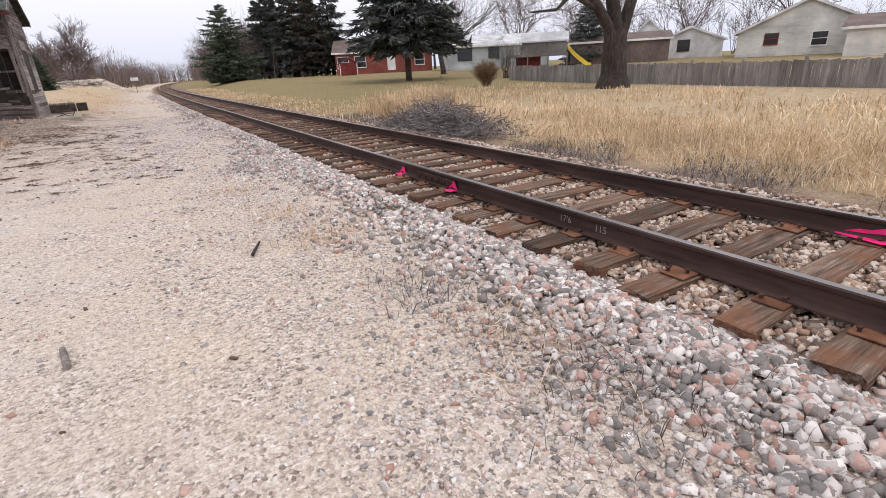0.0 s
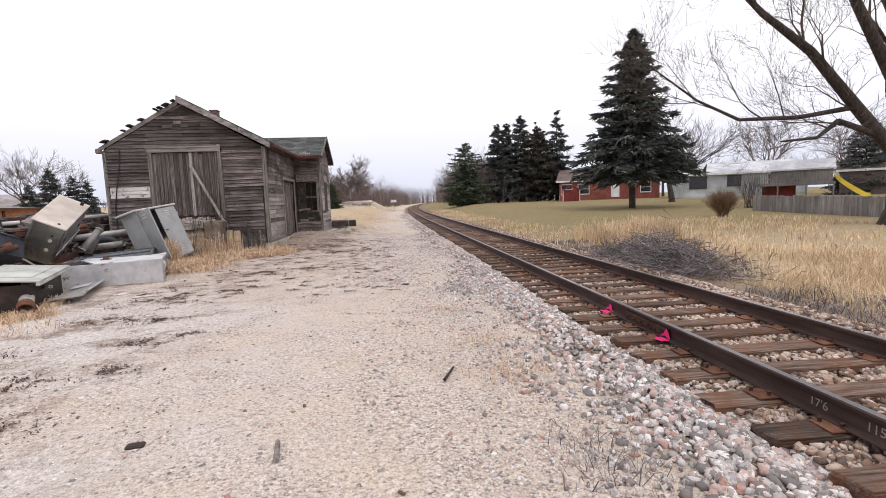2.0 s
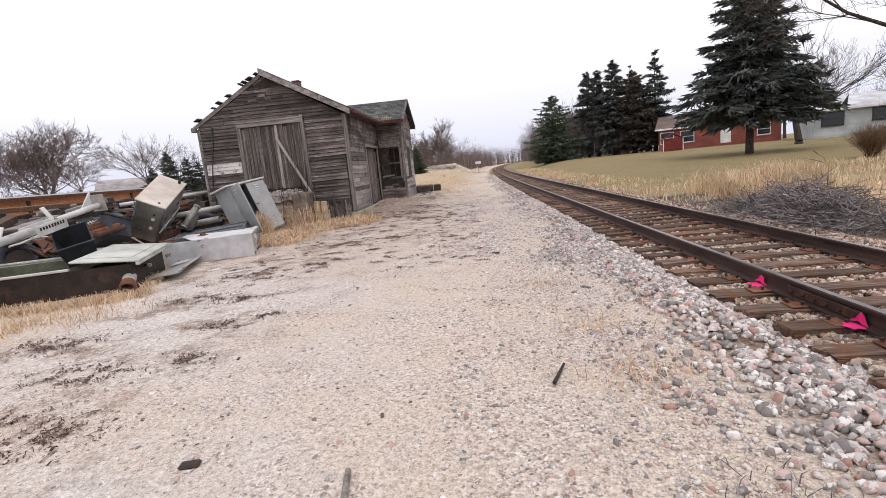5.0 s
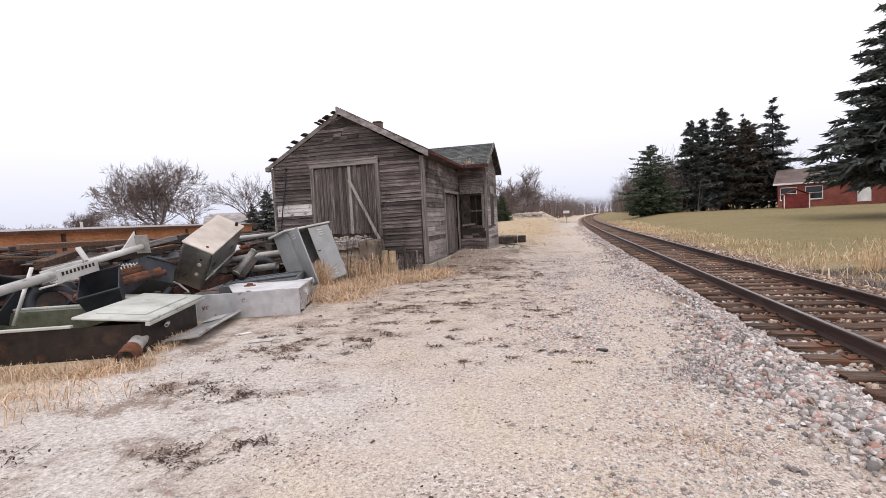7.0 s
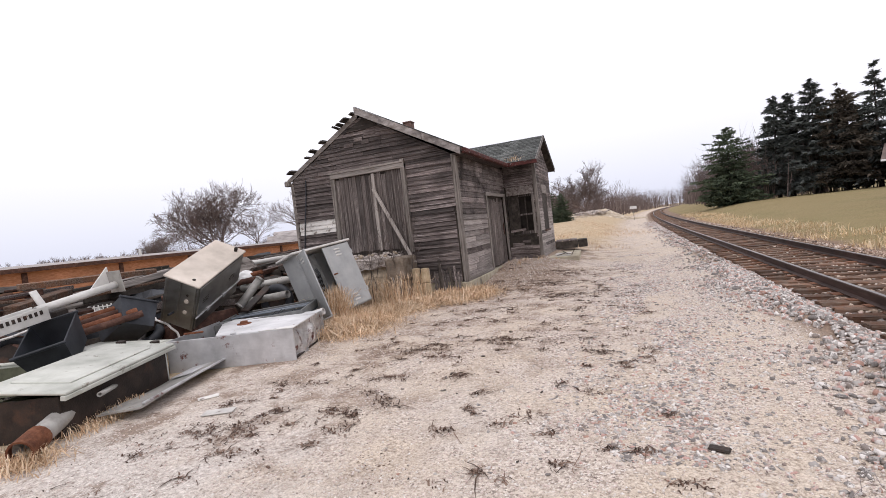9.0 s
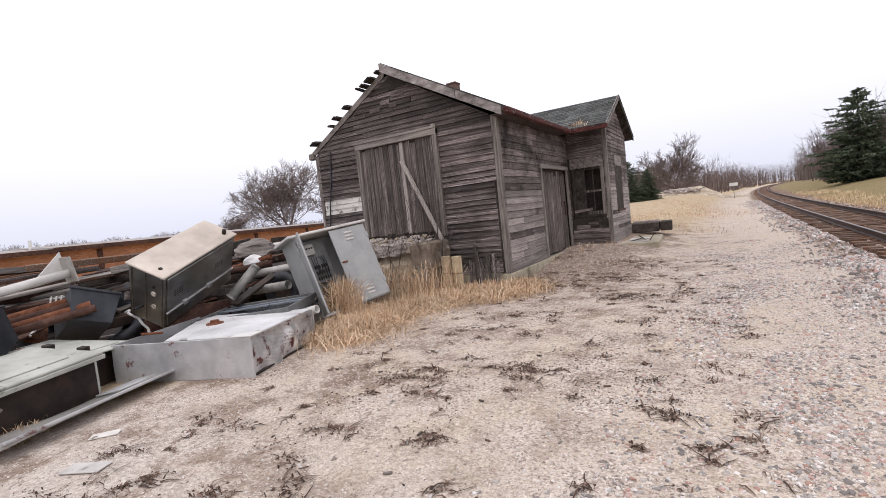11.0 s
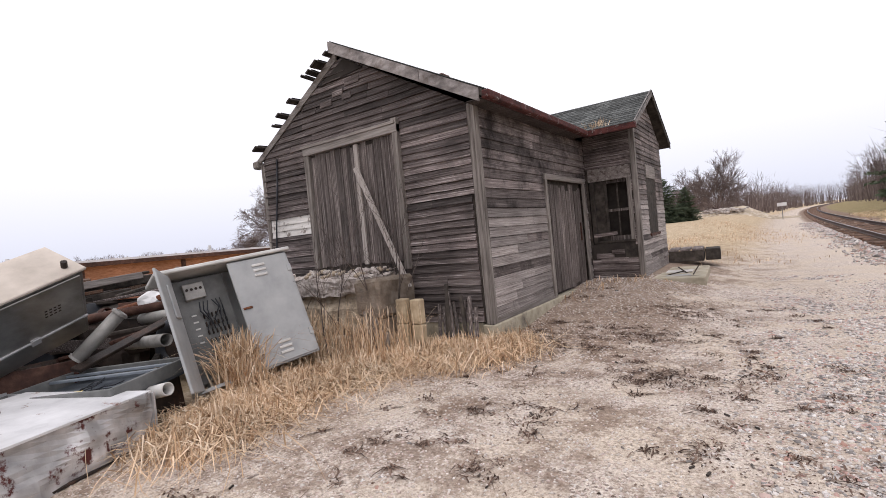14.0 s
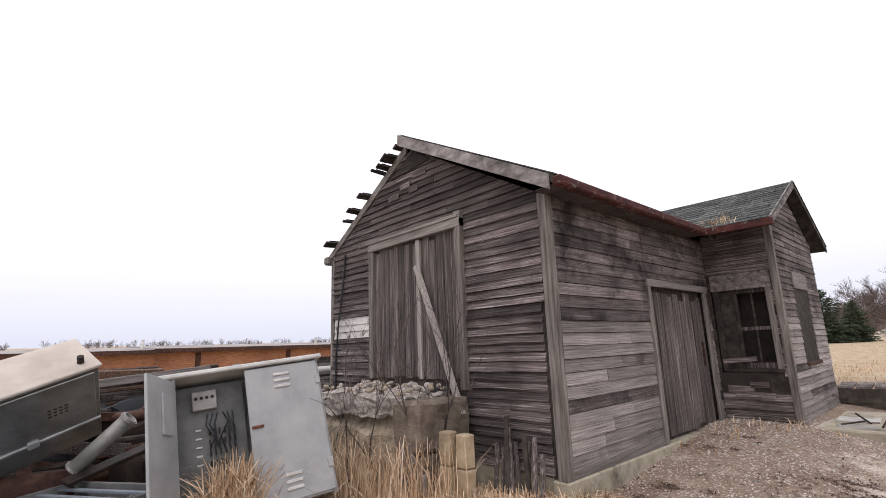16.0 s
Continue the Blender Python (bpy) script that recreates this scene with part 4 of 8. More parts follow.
# loose dark cable down the wall
bm = bmesh.new()
pts = [(-2.0, -0.05, 3.6), (-2.05, -0.06, 3.1), (-2.2, -0.07, 2.3), (-2.3, -0.06, 1.7), (-2.28, -0.07, 1.0)]
for a, b in zip(pts, pts[1:]):
    add_tube(bm, a, b, 0.018, n=6)
part("wall_cable", bm, M_BLACKPLASTIC, depot, "dark cable hanging down the wall")

# side wall towards the track
SD0, SD1, SDT = 2.5, 4.72, 2.62      # side door along y
side_wall = part("side_wall", box_bm((HW - 0.12, 0.12, BASE), (HW, SD0, EAVE)), M_DARKWOOD, depot, "side wall of flush weathered boards")
wall_box("backing", (HW - 0.12, SD0, SDT), (HW, SD1, EAVE), parent=side_wall)
wall_box("backing", (HW - 0.12, SD1, BASE), (HW, BY0 + 0.1, EAVE), parent=side_wall)
wall_box("backing", (HW - 0.12, BY1 - 0.1, BASE), (HW, LEN, EAVE), parent=side_wall)


def flush_rows(parent, y0, y1, zlo, zhi, plane, facing, hole=None, expo=0.15, mat=M_SIDING_Y, lo=0.6, hi=2.4, gable=None):
    z = zlo
    while z < zhi - 0.02:
        z1 = min(z + expo, zhi)
        mid = (z + z1) / 2
        ya, yb = y0, y1
        if gable:
            c, hw, ze, zp = gable
            if mid > ze:
                w = hw * (zp - z1) / (zp - ze)
                ya, yb = max(y0, c - w), min(y1, c + w)
        spans = [(ya, yb)]
        if hole and hole[2] < mid < hole[3]:
            spans = [(ya, hole[0]), (hole[1], yb)]
        for a, b in spans:
            if b - a < 0.03:
                continue
            cuts = [a]
            while b - cuts[-1] > hi:
                cuts.append(cuts[-1] + srg.uniform(lo, hi))
            if srg.random() < 0.5 and b - cuts[-1] > 1.2:
                cuts.append(cuts[-1] + srg.uniform(0.4, b - cuts[-1] - 0.4))
            cuts.append(b)
            for c0, c1 in zip(cuts, cuts[1:]):
                fresh = mat is M_SIDING_Y and 0.4 < mid < 2.1 and srg.random() < 0.8
                lap(parent, c0 + 0.002, c1 - 0.002, z + 0.001, z1 - srg.uniform(0.003, 0.009), facing, plane, M_SIDING_NEW if fresh else mat, proud=0.017, sag=0.002)
        z = z1


flush_rows(side_wall, 0.1, BY0 - 0.02, BASE + 0.06, EAVE + 0.02, HW, "side", hole=(SD0 - 0.02, SD1 + 0.02, 0, SDT + 0.02))
flush_rows(side_wall, BY1 + 0.02, LEN, BASE + 0.06, EAVE + 0.02, HW, "side")
part("skirt_board", box_bm((HW, 0.1, BASE - 0.02), (HW + 0.03, SD0 - 0.03, BASE + 0.06), 0.005), M_TRIM_X, side_wall)
sdf = part("side_door_frame", box_bm((HW, SD0 - 0.09, SDT), (HW + 0.05, SD1 + 0.09, SDT + 0.11), 0.006), M_TRIM_X, depot)
part("jamb", box_bm((HW, SD0 - 0.09, BASE), (HW + 0.045, SD0 + 0.02, SDT), 0.006), M_TRIM, sdf)
part("jamb", box_bm((HW, SD1 - 0.1, BASE), (HW + 0.045, SD1 + 0.03, SDT), 0.006), M_TRIM, sdf)
sd = part("side_door", box_bm((HW - 0.1, SD0 + 0.02, BASE), (HW - 0.06, SD1 - 0.1, SDT)), M_DARKWOOD, depot, "tall side door of upright weathered boards")
y = SD0 + 0.03
while y < SD1 - 0.14:
    w = min(srg.uniform(0.16, 0.3), SD1 - 0.1 - y)
    part("board", box_bm((HW - 0.06, y + 0.006, BASE + srg.uniform(0.02, 0.09)), (HW - 0.028 - srg.uniform(0, 0.02), y + w - 0.01, SDT - srg.uniform(0.02, 0.16)), 0.004, pose(0, 0, 0, srg.uniform(-0.35, 0.35), 0, 0)), M_BOARD_V, sd)
    y += w
part("handle", box_bm((HW - 0.04, SD1 - 0.3, 1.35), (HW - 0.005, SD1 - 0.27, 1.75), 0.004), M_RUSTDARK, sd, "iron pull handle")

# bay: wall with the empty window, wall towards the track, shingled gable
bay = part("bay_wall", box_bm((BX0, BY0, BASE), (BX1 - 1.06, BY0 + 0.1, EAVE + 0.15)), M_DARKWOOD, depot, "bay wall with an empty window")
WX0, WX1, WZ0, WZ1 = 2.66, 3.5, 1.27, 2.64
wall_box("backing", (WX0, BY0, BASE), (BX1 - 0.02, BY0 + 0.1, WZ0), parent=bay)
wall_box("backing", (WX0, BY0, WZ1), (BX1 - 0.02, BY0 + 0.1, EAVE + 0.15), parent=bay)
wall_box("backing", (WX1, BY0, WZ0), (BX1 - 0.02, BY0 + 0.1, WZ1), parent=bay)
flush_rows(bay, BX0 + 0.02, BX1 - 0.05, BASE + 0.05, 0.86, BY0, "front", mat=M_SIDING_X, expo=0.16, lo=0.3, hi=1.2)
flush_rows(bay, BX0 + 0.02, BX1 - 0.05, 2.94, EAVE + 0.1, BY0, "front", mat=M_SIDING_X)
part("lintel_panel", box_bm((2.6, BY0 - 0.03, 2.64), (3.55, BY0 - 0.001, 2.93), 0.005), M_WHITEWORN, bay, "pale flaking panel over the window")
for k, (x0, x1, z0, z1) in enumerate(((2.6, 3.0, 1.0, 1.13), (3.02, 3.3, 0.9, 1.0), (2.75, 3.28, 1.12, 1.2))):
    part("broken_board", box_bm((x0, BY0 - 0.034, z0), (x1, BY0 - 0.021, z1), 0.003, pose(0, 0, 0, 0, 3 - 4 * k, 0)), M_SIDING_X, bay)
# dark sheet in place of a hole: its shade is only colour
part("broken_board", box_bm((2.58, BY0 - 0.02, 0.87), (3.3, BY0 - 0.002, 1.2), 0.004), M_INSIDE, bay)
part("broken_board", box_bm((2.7, BY0 - 0.03, 0.88), (3.3, BY0 - 0.01, 0.99), 0.004, pose(0.02, 0, 0, 0, 2, 0)), M_SIDING_X, bay)
for k in (0, 1, 2, 4, 5, 7, 8):
    lap(bay, WX1 + 0.03, BX1 - 0.06, 1.15 + 0.17 * k, 1.31 + 0.17 * k, "front", BY0, mat=M_SIDING_X)
win = part("bay_window", box_bm((WX0 - 0.03, BY0 - 0.03, WZ0 - 0.05), (WX1 + 0.05, BY0 + 0.03, WZ0), 0.005), M_DARKWOOD, depot, "glassless sash window")
part("window_frame", box_bm((WX0 - 0.04, BY0 - 0.03, WZ0), (WX0 + 0.05, BY0 + 0.05, WZ1), 0.004), M_DARKWOOD, win)
part("window_frame", box_bm((WX1 - 0.05, BY0 - 0.03, WZ0), (WX1 + 0.04, BY0 + 0.05, WZ1), 0.004), M_TRIM, win)
part("sash_panel", box_bm((WX0 + 0.05, BY0 + 0.05, WZ0), (2.93, BY0 + 0.065, WZ1)), M_DARKWOOD, win, "brown board behind the window")
part("sash_bar", box_bm((2.93, BY0 + 0.03, WZ0), (2.99, BY0 + 0.07, WZ1), 0.004), M_DARKWOOD, win)
part("sash_bar", box_bm((3.2, BY0 + 0.045, WZ0), (3.23, BY0 + 0.07, WZ1), 0.004), M_DARKWOOD, win)
part("sash_bar", box_bm((2.99, BY0 + 0.04, WZ1 - 0.07), (WX1 - 0.05, BY0 + 0.07, WZ1), 0.004), M_BOARD_V, win)
part("sash_bar", box_bm((2.99, BY0 + 0.04, WZ0), (WX1 - 0.05, BY0 + 0.07, WZ0 + 0.1), 0.004), M_BOARD_V, win)
# added dark sheet behind the sash, stands for the unlit room
part("window_shade_backing", box_bm((2.55, BY0 + 0.32, BASE + 0.05), (3.52, BY0 + 0.35, 3.0), 0.004), M_INSIDE, win)
part("sash_bar", box_bm((2.99, BY0 + 0.035, 1.92), (WX1 - 0.05, BY0 + 0.07, 1.98), 0.004), M_BOARD_V, win)
bay_side = part("bay_side_wall", box_bm((BX1 - 0.1, BY0 + 0.1, BASE), (BX1, BY0 + 1.0, EAVE + 0.1)), M_DARKWOOD, depot, "bay wall facing the track")
BWY0, BWY1, BWZ0, BWZ1 = 5.98, 7.0, 1.33, 2.66
wall_box("backing", (BX1 - 0.1, BY0 + 1.0, BASE), (BX1, BY1, BWZ0), parent=bay_side)
wall_box("backing", (BX1 - 0.1, BY0 + 1.0, BWZ1), (BX1, BY1, EAVE + 0.1), parent=bay_side)
wall_box("backing", (BX1 - 0.1, BWY1, BWZ0), (BX1, BY1, BWZ1), parent=bay_side)
BC = (BY0 + BY1) / 2
prism("gable_backing", [(BY0, EAVE + 0.1), (BY1, EAVE + 0.1), (BC, 4.6)], BX1 - 0.1, BX1, "x", M_DARKWOOD, bay_side)
flush_rows(bay_side, BY0 + 0.09, BY1 - 0.02, BASE + 0.03, 4.55, BX1, "side", hole=(BWY0 - 0.03, BWY1 + 0.03, BWZ0, BWZ1 + 0.32), expo=0.115, gable=(BC, 1.57, EAVE + 0.1, 4.62))
part("corner_board", box_bm((BX1 - 0.08, BY0 - 0.03, BASE), (BX1 + 0.03, BY0, EAVE + 0.1), 0.005), M_TRIM, bay_side)
part("corner_board", box_bm((BX1, BY0, BASE), (BX1 + 0.03, BY0 + 0.09, EAVE + 0.1), 0.005), M_TRIM, bay_side)
bw = part("boarded_window", box_bm((BX1 - 0.03, BWY0, BWZ0), (BX1 + 0.005, BWY1, BWZ1), 0.003), M_DARKWOOD, depot, "window closed with a dark brown board")
part("window_head", box_bm((BX1, BWY0 - 0.03, BWZ1), (BX1 + 0.03, BWY1 + 0.03, BWZ1 + 0.31), 0.004), M_TRIM_X, bw)
part("window_sill", box_bm((BX1, BWY0 - 0.05, BWZ0 - 0.06), (BX1 + 0.05, BWY1 + 0.05, BWZ0), 0.004), M_RUSTDARK, bw)
wall_box("bay_far_wall", (BX0, BY1 - 0.1, BASE), (BX1 - 0.1, BY1, EAVE + 0.1))

# other walls and the floor inside
wall_box("back_side_wall", (-HW, 0.12, BASE), (-HW + 0.12, LEN, EAVE), label="plain far side wall of grey boards")
prism("rear_wall", [(-HW, BASE), (HW, BASE), (HW, EAVE), (0, PEAK), (-HW, EAVE)], LEN, LEN + 0.12, "y", M_DARKWOOD, depot)
wall_box("inner_floor", (-HW + 0.12, 0.12, BASE), (HW - 0.13, LEN, BASE + 0.05), mat=M_INSIDE)
wall_box("bay_floor", (HW, BY0 + 0.1, BASE), (BX1 - 0.1, BY1 - 0.1, BASE + 0.05), mat=M_INSIDE)
wall_box("inner_partition", (-1.0, 9.5, BASE), (2.4, 9.6, 3.5), mat=M_INSIDE)

# roof
def slope_slab(name, x_eave, x_ridge, z_eave, z_ridge, y0, y1, th, mat, parent, label=""):
    pts = [(x_eave, z_eave), (x_ridge, z_ridge), (x_ridge, z_ridge - th), (x_eave, z_eave - th)]
    return prism(name, pts, y0, y1, "y", mat, parent, label)


roof = slope_slab("roof", 2.82, -0.05, 3.72, 5.27, -0.22, LEN + 0.3, 0.1, M_DARKWOOD, depot, "gable roof, one slope stripped to broken sheathing")
slope_slab("shingle_layer", 2.84, -0.05, 3.735, 5.29, -0.2, LEN + 0.3, 0.015, M_SHINGLE, roof)
slope_slab("bare_sheathing", -2.62, 0.0, 3.71, 5.24, 0.03, LEN + 0.2, 0.05, M_DARKWOOD, roof)
# fascia on the sound rake, in two lengths
ru = Vector((2.82 + 0.05, 0, 3.72 - 5.27)).normalized()
for s0, s1, dy in ((0.0, 2.1, 0.0), (2.12, 3.22, -0.012)):
    p0, p1 = Vector((-0.05, 0, 5.265)) + ru * s0, Vector((-0.05, 0, 5.265)) + ru * s1
    nrm = Vector((-ru.z, 0, ru.x)) * -1
    dn = Vector((0, 0, -0.19))
    pts = [(p0.x, p0.z), (p1.x, p1.z), (p1.x, p1.z - 0.19), (p0.x, p0.z - 0.19)]
    prism("fascia", pts, -0.25 + dy, -0.22 + dy, "y", M_FASCIA, roof, "pale weathered fascia board")
# rake board on the stripped slope, lying on the wall
lu = Vector((-2.6, 0, 3.72 - 5.2)).normalized()
prism("rake_board", [(-0.1, 5.17), (-2.66, 3.68), (-2.66, 3.55), (-0.1, 5.02)], -0.035, -0.002, "y", M_TRIM_X, roof)
# broken sheathing ends standing out over the gable
for s, reach, w, tilt in ((0.24, 0.18, 0.1, 2), (0.5, 0.27, 0.17, 4), (0.71, 0.24, 0.1, -2), (0.84, 0.28, 0.05, -4), (1.42, 0.24, 0.12, 4), (1.83, 0.23, 0.11, -2), (2.1, 0.19, 0.05, 3), (2.78, 0.24, 0.15, 4)):
    c = Vector((0, 0, 5.25)) + lu * s
    m = Matrix.Translation(c) @ pose(0, 0, 0, tilt, -math.degrees(math.atan2(1.48, 2.6)), 0)
    bm = box_bm((-w / 2, -reach - 0.02, -0.015), (w / 2, 1.2, 0.02), 0.003, m)
    part("sheathing_board", bm, M_DARKWOOD, roof)
    # a shred of roofing left on the board's end
    bm = box_bm((-w / 2 - 0.015, -reach * 0.75, 0.021), (w / 2 + 0.01, 0.1, 0.035), 0.004, m)
    part("roofing_shred", bm, M_BLACKPLASTIC, roof)
part("eave_block", box_bm((-2.72, -0.12, 3.5), (-2.56, 0.05, 3.66), 0.03), M_TRIM, roof)
# rusty gutter along the eave, turning out along the bay
gut = part("gutter", box_bm((2.8, -0.22, 3.58), (2.93, BY0 - 0.72, 3.7), 0.02), M_GUTTER, depot, "rust-red peeling gutter along the eave")
prism("gutter_run", [(2.82, BY0 - 0.72), (2.93, BY0 - 0.72), (3.88, BY0 - 0.72), (3.88, BY0 - 0.6), (2.82, BY0 - 0.6)], 3.58, 3.69, "z", M_GUTTER, gut)
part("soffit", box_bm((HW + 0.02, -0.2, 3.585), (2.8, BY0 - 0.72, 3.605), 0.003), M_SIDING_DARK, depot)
# bay roof with shingle courses
b0, b1, bz, bp = BC - 2.2, BC + 2.2, 3.7, 4.78
bay_roof = prism("bay_roof", [(b0, bz), (BC, bp), (b1, bz), (b1, bz - 0.09), (BC, bp - 0.1), (b0, bz - 0.09)], -0.5, 3.83, "x", M_DARKWOOD, depot, "charcoal shingled gable over the bay")
nrow = 15
for side, yb in ((-1, b0), (1, b1)):
    for k in range(nrow):
        t0, t1 = k / nrow, (k + 1.35) / nrow
        t1 = min(t1, 1.0)
        x = -0.5
        while x < 3.85:
            w = min(srg.uniform(0.28, 0.36), 3.87 - x) if side < 0 else 3.87 - x
            if w < 0.02:
                break
            ya, yc = yb + (BC - yb) * t0, yb + (BC - yb) * t1
            za, zc = bz + (bp - bz) * t0 + 0.022 + srg.uniform(0, 0.006), bz + (bp - bz) * t1 + 0.008
            v = [(x + 0.004, ya, za), (x + w - 0.004, ya, za), (x + w - 0.004, yc, zc), (x + 0.004, yc, zc)]
            v += [(q[0], q[1], q[2] - 0.012) for q in v]
            # keep clear of the main slope
            if za > 5.29 - 0.54 * (x + w) - 0.05 or side > 0:
                raw("shingle", v, [(0, 1, 2, 3), (1, 0, 4, 5), (2, 1, 5, 6), (3, 2, 6, 7), (0, 3, 7, 4)], M_SHINGLE, bay_roof)
            x += w
for side, yb in ((-1, b0), (1, b1)):
    pts = [(yb, bz + 0.03), (BC, bp + 0.03), (BC, bp - 0.13), (yb, bz - 0.12)]
    prism("rake_fascia", pts, 3.83, 3.855, "x", M_FASCIA if side < 0 else M_DARKWOOD, bay_roof)
# chimney stub
ch = part("chimney", box_bm((-0.14, 3.0, 4.9), (0.14, 3.28, 5.38), 0.01), M_BRICKRED, depot, "red brick chimney stub on the ridge")
part("chimney_cap", box_bm((-0.16, 2.98, 5.38), (0.16, 3.3, 5.43), 0.015), M_BRICKRED, ch)
# concrete footing
part("foundation", box_bm((HW - 0.16, -0.05, -0.2), (HW + 0.06, BY0 + 0.2, BASE - 0.022), 0.015), M_FOUNDATION, depot, "pale concrete footing")
part("foundation", box_bm((-HW, -0.02, -0.2), (HW - 0.16, 0.12, BASE), 0.01), M_FOUNDATION, depot)
part("foundation", box_bm((BX0, BY0, -0.2), (BX1 - 0.01, LEN, BASE), 0.01), M_FOUNDATION, depot)

# ---- loading dock ----
dock = thing("loading_dock", pose(-6.05, 17.0, 0), "crumbling concrete loading dock heaped with rubble", "loading dock")
bm = box_bm((-1.35, -0.62, -0.1), (0.95, 0.22, 1.05), 0.0)
bmesh.ops.subdivide_edges(bm, edges=bm.edges[:], cuts=7, use_grid_fill=True)
for v in bm.verts:
    n3 = noise.noise_vector(v.co * 1.7) * 0.1 + noise.noise_vector(v.co * 5) * 0.04
    v.co += n3
    if v.co.z > 0.8 and v.co.y < -0.3:
        v.co.y += 0.12
part("dock_block", bm, M_DOCK, dock, "broken grey-brown concrete block", smooth=False)
bm = box_bm((-1.4, -0.64, 0.98), (0.82, 0.18, 1.22), 0.0)
bmesh.ops.subdivide_edges(bm, edges=bm.edges[:], cuts=15, use_grid_fill=True)
for v in bm.verts:
    low = 0.16 * max(0.0, noise.noise(Vector((v.co.x * 2.2, 4.4, 0)))) if v.co.z < 1.1 else 0.0
    v.co += noise.noise_vector(v.co * 2.0) * 0.1 + noise.noise_vector(v.co * 7) * 0.05 + noise.noise_vector(v.co * 17) * 0.03
    v.co.z -= low + 0.12 * max(0.0, -v.co.x - 0.9)
part("rubble_cap", bm, M_RUBBLE, dock, "pale rubble crust")
rr = random.Random(6)
for k in range(90):
    r = rr.uniform(0.02, 0.065)
    bm = box_bm((-r, -r * 0.7, -r * 0.5), (r, r * 0.7, r * 0.5), r * 0.3, pose(rr.uniform(-1.3, 0.75), rr.uniform(-0.6, 0.3), 1.25 + rr.uniform(-0.02, 0.06), rr.uniform(-30, 30), rr.uniform(-30, 30), rr.uniform(0, 180)))
    part("rubble_stone", bm, M_RUBBLE if k % 3 else M_DOCK, dock)
# the sound end of the dock: two stacked blocks with a crack between
for z0, z1 in ((-0.1, 0.6), (0.62, 1.2)):
    bm = box_bm((0.72, -0.7, z0), (1.2, 0.2, z1), 0.05)
    bmesh.ops.subdivide_edges(bm, edges=[e for e in bm.edges if e.calc_length() > 0.2], cuts=4, use_grid_fill=True)
    for v in bm.verts:
        v.co += noise.noise_vector(v.co * 4) * 0.035
    part("end_block", bm, M_DOCKEND, dock, "sound grey-brown end block")
rgd = random.Random(4)
for k in range(3):
    part("post", box_bm((0.9 + 0.17 * k, -0.72, -0.1), (0.97 + 0.17 * k, -0.65, 0.95 - 0.3 * k), 0.01, pose(0, 0, 0, rgd.uniform(-4, 4), rgd.uniform(-6, 6), 0)), M_TRIM, dock)
for k, (bx, by, bz0, hh) in enumerate(((1.42, -0.17, 0.0, 0.5), (1.42, -0.17, 0.51, 0.36), (1.63, -0.1, 0.0, 0.48), (1.63, -0.1, 0.49, 0.36), (0.62, -0.75, 0.0, 0.42), (0.28, -0.72, 0.0, 0.36))):
    blk = tagged(link_mesh("stone_block", box_bm((-0.085, -0.075, 0), (0.085, 0.075, hh), 0.015), M_SPLITSTONE if k < 4 else M_DOCK), "tan split block stacked beside the loading dock" if k < 4 else "grey weathered block beside the loading dock", "block", group="blocks by the dock")
    blk.matrix_basis = pose(-6.05 + bx, 16.75 + by, bz0, 0, 0, rgd.uniform(-8, 8))
for k in range(10):
    st = tagged(link_mesh("leaning_board", box_bm((-0.03, -0.012, 0), (0.03, 0.012, rgd.uniform(0.65, 1.05)), 0.003), rgd.choice((M_BOARD_V, M_DARKWOOD, M_BOARD_V))), "short grey board leaning on the depot wall", "board", group="boards against the wall")
    st.matrix_basis = pose(-4.3 + 0.07 * k, 17.0 + rgd.uniform(-0.06, 0.04), 0, -13, -9 + rgd.uniform(-7, 5), 0)


# ---- scrap heap beside the drive ----
def axes_pose(origin, xa, ya):
    """A pose from an origin and two axes, made square."""
    ya = Vector(ya).normalized()
    xa = Vector(xa)
    xa = (xa - ya * xa.dot(ya)).normalized()
    za = xa.cross(ya)
    m = Matrix((xa, ya, za)).transposed().to_4x4()
    return Matrix.Translation(origin) @ m


def louvres(parent, rows, mat, face, at, w, h, axis="x"):
    """Pressed louvre ribs on a panel: axis is the way they run, face the panel's level."""
    for k in range(rows):
        z = at[1] + k * h
        if axis == "x":
            bm = box_bm((at[0], face - 0.012, z), (at[0] + w, face, z + h * 0.45), 0.004)
        else:
            bm = box_bm((face, at[0], z), (face + 0.012, at[0] + w, z + h * 0.45), 0.004)
        part("louvre", bm, mat, parent)


# dented galvanised box lying by the drive
tank = thing("galvanised_box", pose(-4.6, 11.78, 0, 0, 0, 19.4), "large dented galvanised steel box lying on its back", "metal box")
bm = bmesh.new()
add_box(bm, (-2.02, 0.0, 0.0), (0.0, 0.02, 0.5), 0.004)
bmesh.ops.subdivide_edges(bm, edges=[e for e in bm.edges if e.calc_length() > 0.3], cuts=9, use_grid_fill=True)
for v in bm.verts:
    v.co.y += 0.018 * noise.noise(v.co * 3.1)
part("front_panel", bm, M_GALV, tank)
bm = bmesh.new()
add_box(bm, (-0.02, 0.02, 0.0), (0.0, 1.66, 0.5), 0.0)
bmesh.ops.subdivide_edges(bm, edges=[e for e in bm.edges if e.calc_length() > 0.3], cuts=11, use_grid_fill=True)
for v in bm.verts:
    v.co.x += 0.1 * noise.noise(Vector((0, v.co.y * 2.6, v.co.z * 3.3))) + 0.04 * noise.noise(Vector((3, v.co.y * 7, v.co.z * 7))) - 0.05
part("end_panel", bm, M_GALVEND, tank, "crumpled rust-streaked end panel")
part("back_panel", box_bm((-2.02, 1.64, 0.0), (-0.02, 1.66, 0.48)), M_GALV, tank)
